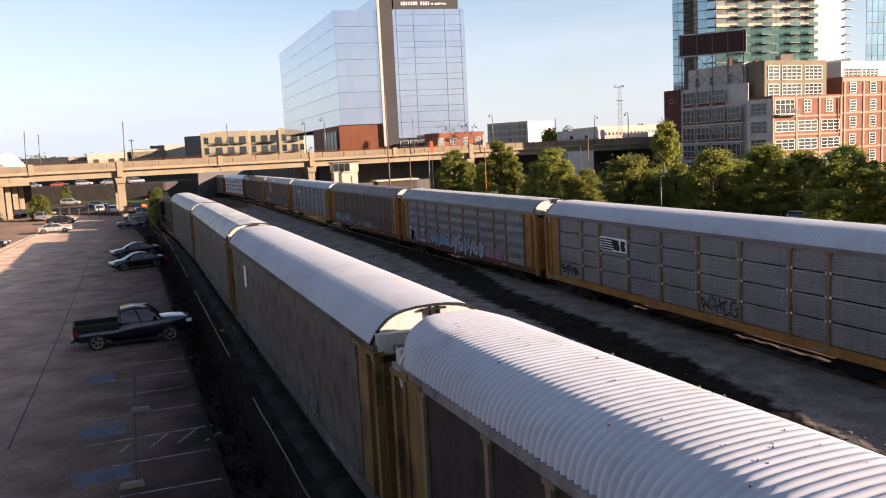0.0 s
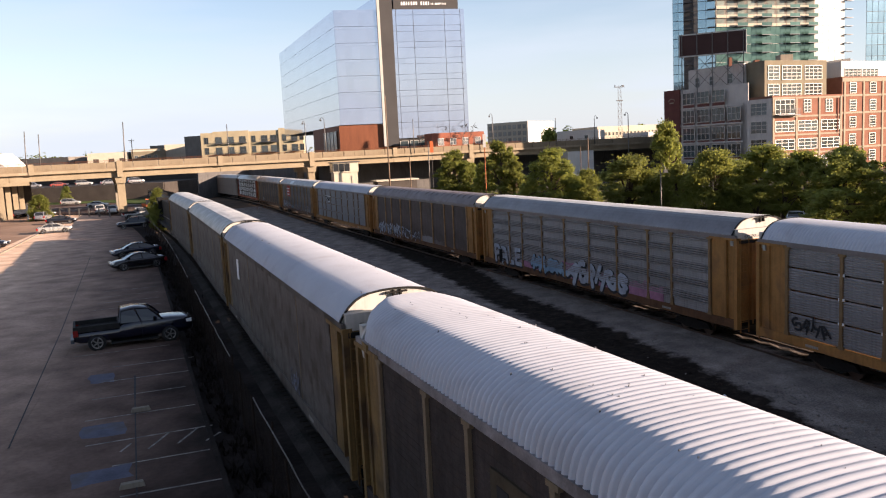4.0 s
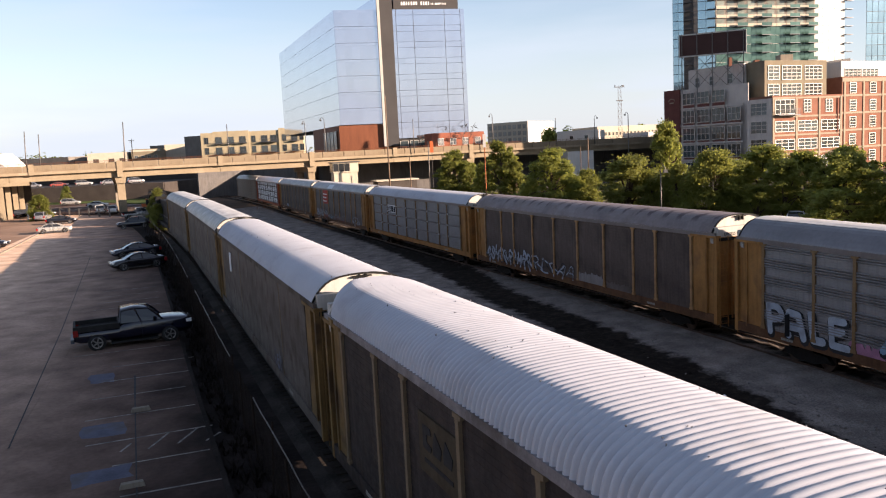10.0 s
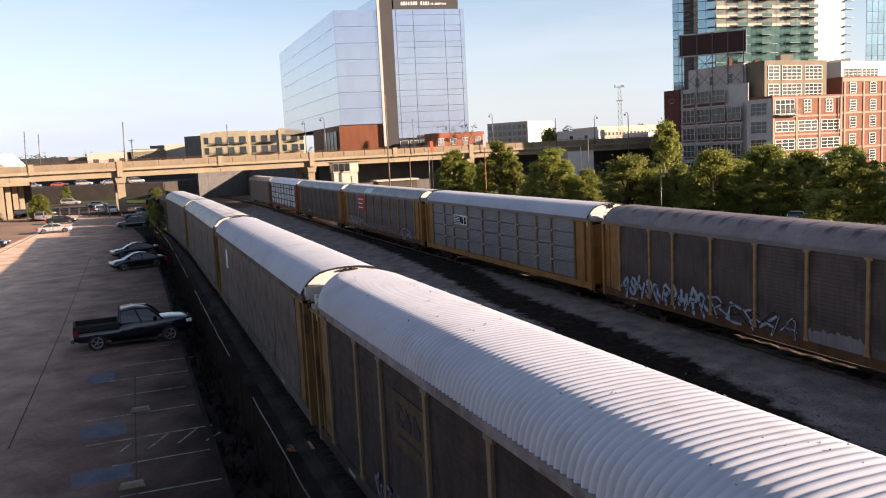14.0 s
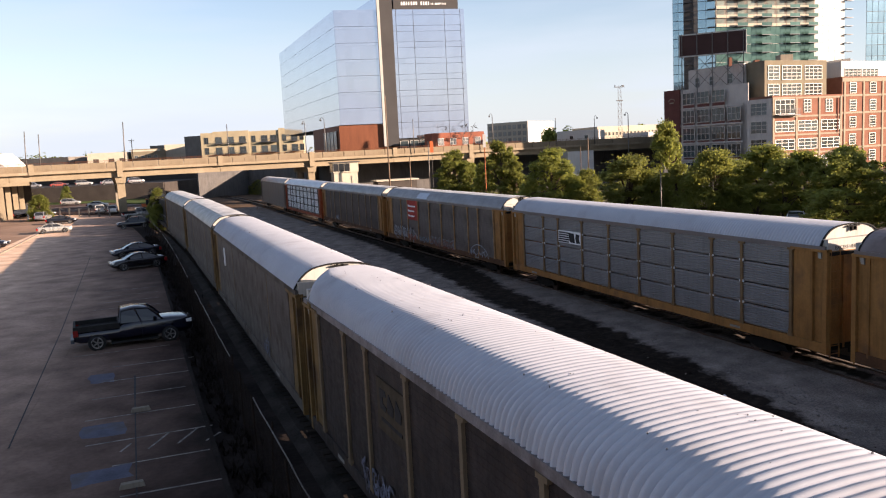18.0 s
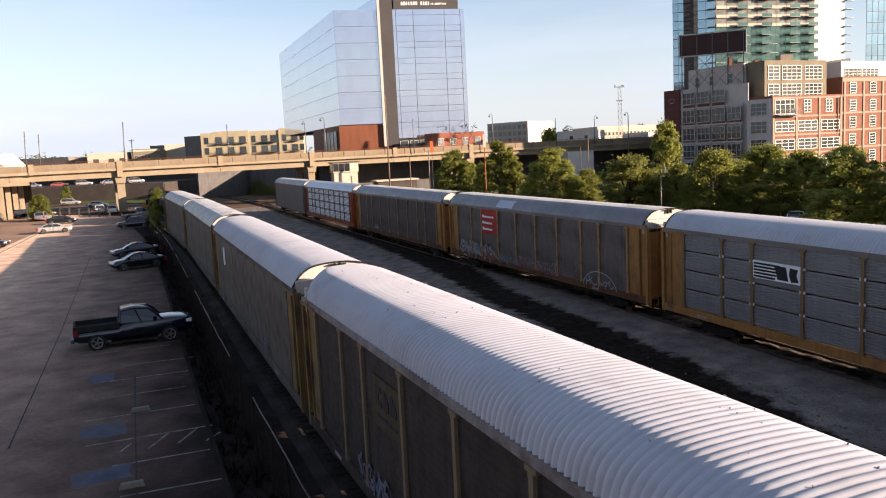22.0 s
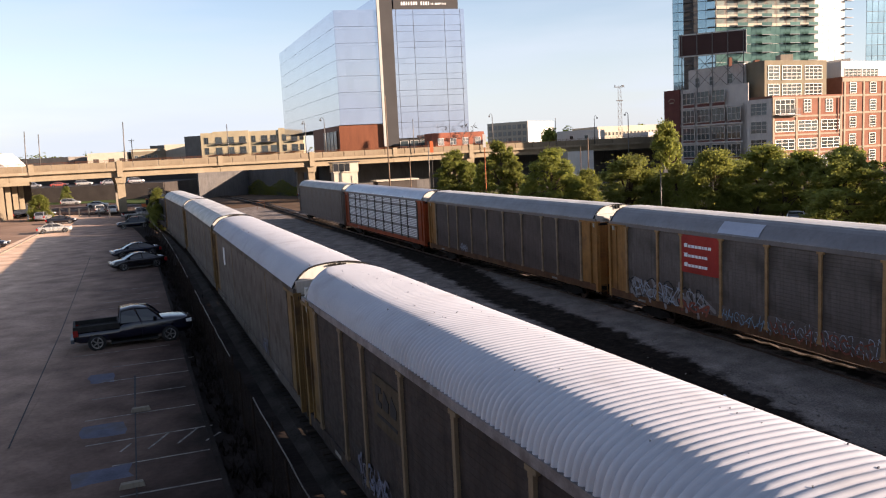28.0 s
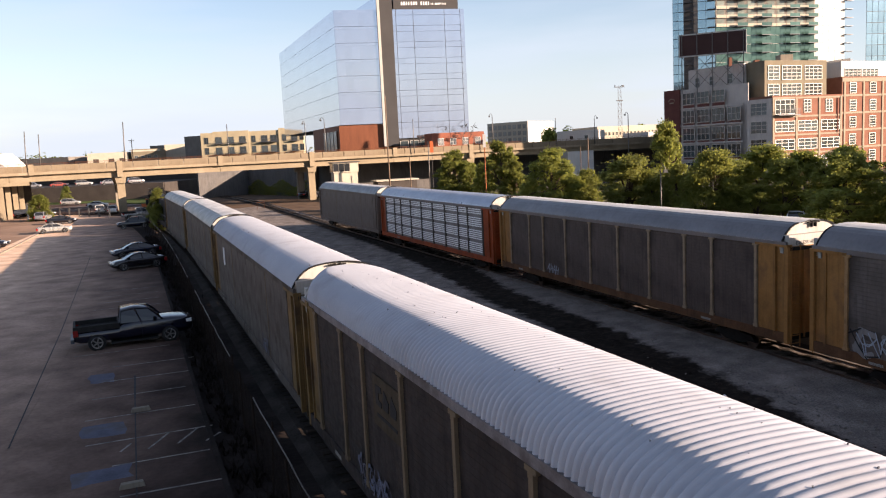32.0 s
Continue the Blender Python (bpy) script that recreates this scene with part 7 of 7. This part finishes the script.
# high-rise with balconies
hr = empty("high_rise", pose(68.8 * 1.2, 235 * 1.2, -1.88) @ Matrix.Scale(1.2, 4), "glass high-rise with stacked white balconies", "apartment building")
tier(hr, [(0, 0), (11.2, -3.0), (43.0, 5.0), (54.0, 9.5), (50, 34), (9, 26)], 0, 49.5, "white_wall", 0.5)
HA, HB, HC = Face(hr, (0, 0), (11.2, -3.0)), Face(hr, (11.2, -3.0), (43.0, 5.0)), Face(hr, (43.0, 5.0), (54.0, 9.5))
for r in range(15):
    z = 13.0 + r * 2.46
    for x, w in ((0.05, 1.45), (1.55, 1.45), (6.85, 2.2), (9.1, 2.4)):
        HA.slab("glass_panel", x, x + w - 0.06, z, z + 2.30, "blue_glass", 0.12, 0.0)
    HA.slab("spandrel", 0.0, HA.len, z + 2.30, z + 2.46, "mullion", 0.10, 0.0, "dark floor line")
    HA.slab("dark_strip", 3.05, 5.7, z, z + 2.30, "charcoal", 0.1, 0.02)
    HA.slab("balcony_floor", 3.2, 5.2, z - 0.1, z + 0.06, "mullion", 0.9, 0.0)
    HA.slab("grey_strip", 5.7, 6.8, z, z + 2.30, "grey_wall", 0.16, 0.02)
    HA.slab("balcony_floor", 9.4, HA.len - 0.05, z - 0.1, z + 0.06, "mullion", 1.3, 0.0)
    # cream and pale glass above, green below: paints where sun meets shade
    sunlit_rows = z > 39.0
    for k in range(10):
        x = k * 3.27
        if sunlit_rows:
            HB.slab("parapet_band", x + 0.04, x + 3.22, z, z + 0.85, "cream_wall", 0.45, 0.0, "cream loggia parapet, toned for sun on the upper floors")
            HB.slab("recess", x + 0.04, x + 3.22, z + 0.87, z + 2.36, "grey_wall", 0.06, 0.0, "grey recess of a loggia")
            HB.slab("recess_window", x + 0.5, x + 2.7, z + 0.9, z + 2.2, "sunlit_green_glass", 0.10, 0.0)
        else:
            HB.slab("glass_panel", x + 0.03, x + 1.60, z + 0.06, z + 2.40, "green_glass", 0.1, 0.0)
            HB.slab("glass_panel", x + 1.66, x + 3.24, z + 0.06, z + 2.40, "green_glass", 0.1, 0.0)
    for x in (6.0, 13.9, 23.2, 29.4):
        HB.slab("balcony_floor", x, x + 3.4, z - 0.09, z + 0.07, "mullion", 1.7, 0.0)
        HB.slab("balcony_rail", x + 0.05, x + 3.35, z + 0.07, z + 0.95, "green_glass", 1.66, -1.62)
    for k in range(4):
        HC.slab("glass_panel", 0.5 + k * 2.5, 2.9 + k * 2.5, z + 0.16, z + 2.38, "glare_facade", 0.06, 0.0)
    HC.slab("balcony_floor", HC.len - 0.6, HC.len + 2.2, z - 0.09, z + 0.07, "mullion", 1.2, 0.0)
bt = building("blue_glass_tower", [(158.6, 300), (192, 306), (196, 336), (177.5, 333)], 0, 64.5, "mullion", "tall blue-glass tower with thin mullions", "office building")
f = Face(bt, (0, 0), (33.4, 6))
for r in range(14):
    for k in range(14):
        f.slab("glass_panel", k * 2.4 + 0.08, k * 2.4 + 2.32, 8 + r * 4.0, 8 + r * 4.0 + 3.85, "blue_glass", 0.12, 0.0)


# ---- trees ----
def crown_mesh(seed, spread, height, lobes, leaves, size, material):
    """Many small leaf blades gathered in uneven lobes round the limbs."""
    rng = random.Random(seed)
    centres = []
    for i in range(lobes):
        h = rng.random() ** 0.85
        reach = spread * (0.42 + 0.58 * math.sin(math.pi * min(1.0, 0.16 + 0.84 * h) ** 0.9)) * (1.0 - 0.35 * h)
        a, r = rng.uniform(0, 6.28), reach * rng.choice((0.35, 0.6, 0.78, 0.86)) * rng.uniform(0.85, 1.1)
        centres.append((Vector((r * math.cos(a), r * math.sin(a), height * (0.10 + 0.80 * h))), rng.uniform(0.10, 0.21) * spread))
    verts, faces = [], []
    for i in range(leaves):
        c, r = centres[rng.randrange(lobes)]
        d = Vector((rng.gauss(0, 1), rng.gauss(0, 1), rng.gauss(0.25, 0.75))).normalized()
        p = c + Vector((d.x, d.y, d.z * 0.8)) * r * (abs(rng.gauss(0.55, 0.42)) + 0.5 * noise.noise(c * 3 + d * 2.4))
        if p.z < height * 0.03:
            continue
        t = Vector((rng.gauss(0, 1), rng.gauss(0, 1), rng.gauss(-0.3, 0.7))).normalized()
        nrm = (d + Vector((rng.gauss(0, 0.5), rng.gauss(0, 0.5), rng.gauss(0.3, 0.5)))).normalized()
        u = nrm.cross(t).normalized() * size * rng.uniform(0.6, 1.2)
        v = nrm.cross(u).normalized() * size * rng.uniform(0.9, 1.7)
        k = len(verts)
        verts += [p - u * 0.5, p + v * 0.5 - nrm * size * 0.15, p + u * 0.5, p - v * 0.5 - nrm * size * 0.15]
        faces.append((k, k + 1, k + 2, k + 3))
    me = bpy.data.meshes.new("crown")
    me.from_pydata([tuple(v) for v in verts], [], faces)
    me.materials.append(material)
    return me, centres


def tree_model(seed, spread, height, lobes, leaves, size, leaf, label):
    t = empty("tree", pose(0, 0, -200), label, "tree", group="trees")
    me, centres = crown_mesh(seed, spread, height, lobes, leaves, size, M[leaf])
    rng = random.Random(seed + 1)
    bm = BM()
    tube(bm, ((0, 0, -0.5), (0.05, 0.03, height * 0.15), (rng.uniform(-0.2, 0.2), 0.1, height * 0.45), (rng.uniform(-0.3, 0.3), 0, height * 0.8)), (0.26, 0.2, 0.14, 0.04), 8)
    for c, r in centres[:12]:
        a = Vector((0, 0, height * rng.uniform(0.15, 0.4)))
        tube(bm, (a, a.lerp(c, 0.55) + Vector((0, 0, 0.3)), c), (0.09, 0.06, 0.02), 6)
    part("trunk", bm, M["bark"], t, "brown bark trunk with limbs", True)
    share("crown", me, t)
    return t


TREES = [tree_model(101, 3.4, 9.0, 120, 30000, 0.17, "leaf_dark", "leafy dark green street tree behind the train"),
         tree_model(202, 3.0, 9.6, 110, 27000, 0.17, "leaf", "leafy mid-green street tree behind the train"),
         tree_model(303, 4.2, 8.2, 150, 36000, 0.17, "leaf", "broad green tree behind the train"),
         tree_model(404, 3.2, 7.4, 110, 27000, 0.17, "leaf_pale", "pale yellow-green tree lit by low sun")]
TREE_SIZE = ((6.8, 9.0), (6.0, 9.6), (8.4, 8.2), (6.4, 7.4))
# which model, place, width of the crown and height
SPOTS = ((1, 2.4, 135, 8.2, 10.4), (0, 5.2, 133, 6.2, 8.2), (1, 9.6, 124, 7.8, 11.6), (0, 7.0, 128, 5.2, 8.0), (1, 11.6, 122, 4.8, 8.2), (0, 15.4, 112, 10.0, 10.0), (0, 18.2, 117, 6.4, 7.6), (2, 20.6, 112, 5.8, 6.6), (0, 18.6, 110, 4.6, 5.8),
         (3, 23.1, 98, 11.6, 8.6), (0, 25.7, 97, 5.2, 6.6), (0, 29.3, 104, 6.0, 12.9), (2, 30.0, 88, 9.6, 8.9), (1, 27.4, 93, 5.6, 7.4), (0, 37.0, 92, 10.8, 9.2), (0, 33.6, 90, 6.4, 7.6),
         (0, 38.6, 76, 10.0, 8.4), (0, 43.0, 84, 9.5, 8.8), (0, 40.0, 88, 8.5, 8.4), (0, 36.0, 84, 6.4, 7.6), (2, 42.0, 70, 9.0, 8.5), (1, 46.4, 74, 8.0, 12.2), (1, 47.6, 80, 7.0, 11.4),
         (0, 12.8, 118, 4.2, 4.8), (0, 24.3, 104, 4.4, 5.2), (0, 29.6, 97, 5.0, 5.2), (0, 33.2, 84, 5.4, 5.0), (0, 40.2, 80, 5.6, 5.6), (0, 6.2, 130, 4.4, 5.2), (0, 34.6, 71, 5.6, 5.0), (0, 1.0, 138, 4.4, 6.4))
for i, (k, x, y, w, h) in enumerate(SPOTS):
    t = copy_thing(TREES[k], pose(x, y, -0.42, 0, 0, 47 * i))
    t.scale = (w / TREE_SIZE[k][0], w / TREE_SIZE[k][0], h / TREE_SIZE[k][1])
for k, x, y, s, l_ in ((2, -74.9, 150.0, 0.68, "small leafy green tree beside the apron"), (1, -42.6, 121.0, 0.70, "dark leafy bush tree beside the track"), (0, -40.6, 115.0, 0.5, "dark leafy shrub beside the track"),
                       (2, -118, 226, 0.9, "green tree behind the side street"), (0, -104, 224, 0.6, "dark shrub by the stained wall")):
    t = copy_thing(TREES[k], pose(x, y, -0.42, 0, 0, 31 * abs(x)))
    t.scale = (s, s, s)
    tagged(t, l_)
for src in TREES:
    for o in list(src.children_recursive) + [src]:
        bpy.data.objects.remove(o)


def woods(name, label, spots, seed, size, leaf):
    rng = random.Random(seed)
    verts, faces = [], []
    for x, y, z, r, h in spots(rng):
        for _ in range(110):
            d = Vector((rng.gauss(0, 1), rng.gauss(0, 1), rng.gauss(0, 1))).normalized()
            f = rng.uniform(0.35, 1.0)
            p = Vector((x + d.x * r * f, y + d.y * r * f, z + h * 0.5 + d.z * h * 0.5 * f))
            t = Vector((rng.gauss(0, 1), rng.gauss(0, 1), rng.gauss(0, 1))).normalized()
            u = d.cross(t).normalized() * size
            v = d.cross(u).normalized() * size
            k = len(verts)
            verts += [p - u, p + v, p + u, p - v]
            faces.append((k, k + 1, k + 2, k + 3))
    me = bpy.data.meshes.new(name)
    me.from_pydata([tuple(v) for v in verts], [], faces)
    me.materials.append(M[leaf])
    return tagged(new(name, me), label, "trees", kind="stuff")


woods("far_woods", "dark distant trees on the skyline", lambda r: [(r.uniform(-420, 420), r.uniform(540, 640), -1, r.uniform(7, 11), r.uniform(14, 21)) for _ in range(260)], 3, 1.3, "leaf_dark")
woods("skyline_trees", "dark clump of trees between halls", lambda r: [(r.uniform(47, 58), r.uniform(345, 360), 6, r.uniform(2.2, 3.4), r.uniform(6, 12.5)) for _ in range(30)] + [(r.uniform(100, 128), r.uniform(452, 470), 4, r.uniform(2.6, 4.2), r.uniform(12, 16)) for _ in range(26)] +
      [(r.uniform(-330, -170), r.uniform(430, 460), -1, r.uniform(5, 8), r.uniform(14, 21)) for _ in range(90)], 4, 0.7, "leaf_dark")


# ---- poles and lamps ----
def pole(name, x, y, z0, z1, r, material, label, category="pole", lean=0.0, arm=0.0, cross=False, group=""):
    p = empty(name, pose(x, y, 0, 0, lean, 0), label, category, group)
    bm = BM()
    tube(bm, ((0, 0, z0), (0, 0, z1)), (r, r * 0.7), 8)
    part("shaft", bm, M[material], p, "", True)
    if arm:
        bm = BM()
        s = 1 if arm > 0 else -1
        a = abs(arm)
        tube(bm, ((0, 0, z1), (s * a * 0.15, 0, z1 + 0.35), (s * a * 0.5, 0, z1 + 0.55), (s * a * 0.85, 0, z1 + 0.4), (s * a, 0, z1 + 0.1)), [r * 0.5] * 5, 6)
        part("arm", bm, M[material], p)
        part("lamp_head", boxes((s * a - 0.2, s * a + 0.2, -0.15, 0.15, z1 - 0.25, z1 + 0.08)), M["pole_steel"], p, "dark lamp head")
    if cross:
        part("crossarm", boxes((-1.1, 1.1, -0.06, 0.06, z1 - 0.7, z1 - 0.55), (-0.7, 0.7, -0.06, 0.06, z1 - 1.3, z1 - 1.18)), M[material], p)
    return p


DECK = 8.95
pole("lamp_post", -64.0, 164.2, DECK, 18.2, 0.14, "pole_steel", "tall dark lamp post on the overpass", "street lamp", lean=2.0)
pole("lamp_post", -80.5, 157.0, DECK, 16.9, 0.12, "pole_steel", "dark lamp post on the overpass parapet", "street lamp", lean=2.5)
pole("lamp_post", -81.6, 165.0, DECK, 16.6, 0.12, "pole_steel", "dark lamp post on the far parapet", "street lamp", lean=2.0)
pole("lamp_post", -44.8, 173.2, DECK, 17.1, 0.11, "pole_steel", "thin dark lamp post on the overpass", "street lamp")
pole("lamp_post", -31.0, 190.5, DECK, 17.2, 0.11, "pole_steel", "dark curved street lamp", "street lamp", arm=-0.5)
pole("lamp_post", -25.2, 181.8, DECK, 17.4, 0.12, "pole_steel", "dark curved street lamp on the overpass", "street lamp", arm=-0.8)
pole("utility_pole", -9.3, 150.0, -0.5, 19.8, 0.16, "pole_wood", "tall weathered utility pole beside the track", "utility pole")
pole("lamp_post", -5.6, 190.0, DECK, 17.0, 0.11, "pole_steel", "thin dark lamp post on the overpass", "street lamp")
pole("utility_pole", -6.0, 168.0, -0.5, 8.3, 0.12, "pole_wood", "short weathered pole by the overpass", "utility pole")
pole("signal_mast", -2.0, 165.0, -0.5, 11.3, 0.11, "pole_steel", "railway signal mast with a dark shaft", "signal")
sg = empty("orange_banner", pose(-1.3, 165.0, 9.0), "bright orange banner on a mast", "banner")
part("cloth", boxes((-0.35, 0.35, -0.04, 0.04, 0.0, 2.3)), M["orange_paint"], sg)
part("mast", boxes((-0.05, 0.05, 0.05, 0.15, -9.5, 2.4)), M["pole_steel"], sg)
op = pole("orange_pole", 6.9, 120.0, -0.5, 9.5, 0.09, "rust_orange", "orange-painted slim pole with a white top", "pole")
part("cap", boxes((-0.22, 0.22, -0.2, 0.2, 9.5, 11.4)), M["white_wall"], op, "white box at the top")
pole("lamp_post", 13.5, 197.0, DECK, 17.0, 0.11, "pole_steel", "curved street lamp on the overpass", "street lamp", arm=-0.7)
pole("lamp_post", 41.2, 212.0, DECK, 15.8, 0.11, "pole_steel", "curved street lamp on the overpass", "street lamp", arm=0.7)
pole("lamp_post", 48.4, 205.0, -0.5, 16.0, 0.14, "pole_steel", "curved street lamp beside the overpass", "street lamp", arm=-0.8)
pole("lamp_post", 30.0, 205.0, DECK, 16.0, 0.10, "pole_steel", "thin lamp post on the overpass", "street lamp")
pole("utility_pole", 35.3, 190.0, -0.5, 10.6, 0.15, "pole_wood", "pale utility pole behind the trees", "utility pole")
pole("utility_pole", 33.5, 190.0, -0.5, 8.4, 0.10, "pole_wood", "thin pole behind the trees", "utility pole")
pole("lamp_post", 23.4, 85.0, -0.5, 6.1, 0.07, "galv", "slim grey lamp post among the trees", "street lamp", arm=0.5)
pole("utility_pole", -117.0, 310, 0, 19.5, 0.2, "pole_wood", "weathered distant utility pole with crossarms", "utility pole", cross=True)
lt = empty("lattice_mast", pose(95, 420, 0), "tall steel lattice radio mast", "mast")
bm = BM()
for k in range(12):
    z = -0.5 + k * 3.2
    w0, w1 = 1.3 - k * 0.05, 1.25 - k * 0.05
    beam(bm, (-w0, 0, z), (-w1, 0, z + 3.2), 0.14)
    beam(bm, (w0, 0, z), (w1, 0, z + 3.2), 0.14)
    beam(bm, (-w0, 0, z), (w1, 0, z + 3.2), 0.1)
    beam(bm, (w0, 0, z), (-w1, 0, z + 3.2), 0.1)
    beam(bm, (-w0, 0, z), (w0, 0, z), 0.12)
part("lattice", bm, M["grey_wall"], lt)
part("platform", boxes((-2.4, 2.4, -0.6, 0.6, 37.0, 37.3), (-2.4, -2.2, -0.6, 0.6, 37.3, 38.2), (1.2, 2.4, -0.5, 0.5, 37.5, 38.0), (-1.6, 1.6, -0.5, 0.5, 30.0, 30.4)), M["grey_wall"], lt)

# loader under the bridge, crossing barrier, locomotive behind the near train's last car
ld = empty("wheel_loader", pose(-59.4, 163.2, 0, 0, 0, 20) @ Matrix.Scale(0.82, 4), "orange wheel loader below the overpass", "loader")
wheel_meshes()
part("body", boxes((-1.4, 1.6, -0.9, 0.9, 0.7, 1.6), (-1.6, -0.6, -0.8, 0.8, 1.6, 1.9)), M["orange_paint"], ld)
part("cab", boxes((-0.5, 0.8, -0.7, 0.7, 1.6, 2.9)), M["carglass"], ld, "glazed cab")
part("cab_roof", boxes((-0.6, 0.9, -0.8, 0.8, 2.9, 3.05)), M["orange_paint"], ld)
part("bucket", boxes((2.0, 2.8, -1.1, 1.1, 0.3, 1.1)), M["rust"], ld)
for x in (-1.0, 1.2):
    for y in (-0.95, 0.95):
        share("wheel", MESH["tyre"], ld, Matrix.Translation((x, y, 0.6)) @ Matrix.Scale(1.8, 4))
yl = empty("locomotive", pose(-88.0, 276.0, 0, 0, 0, 96), "distant blue locomotive with a yellow nose", "locomotive")
part("frame", boxes((-9, 9, -1.5, 1.5, 0.9, 1.5)), M["black_steel"], yl)
part("hood", boxes((-2.0, 8.8, -1.1, 1.1, 1.5, 4.2)), M["blue_paint"], yl, "dull blue hood")
part("cab", boxes((-5.2, -2.0, -1.5, 1.5, 1.5, 4.7)), M["blue_paint"], yl)
part("cab_window", boxes((-5.26, -5.2, -1.2, 1.2, 3.5, 4.3)), M["carglass"], yl, "dark cab window")
bm = BM()
prism(bm, ((-8.6, 1.5), (-8.6, 2.9), (-8.3, 3.2), (-5.26, 3.4), (-5.26, 1.5)), -1.3, 1.3)
part("nose", bm, M["yellow_paint"], yl, "faded yellow nose")
for x in (-6.0, 6.0):
    tr_ = share("truck_frame", truck_mesh(), yl, pose(x, 0, 0))
    for dx in (-0.86, 0.86):
        share("wheelset", MESH["wheelset"], tr_, pose(dx, 0, 0.42))
bar = empty("track_barrier", pose(-35.0, 156.0, 0, 0, 0, 10), "small rusty frame barrier beside the track", "barrier")
part("frame", boxes((-0.7, -0.64, -0.03, 0.03, -0.4, 1.1), (0.64, 0.7, -0.03, 0.03, -0.4, 1.1), (-0.64, 0.64, -0.03, 0.03, 1.04, 1.1)), M["rust"], bar)


motions()
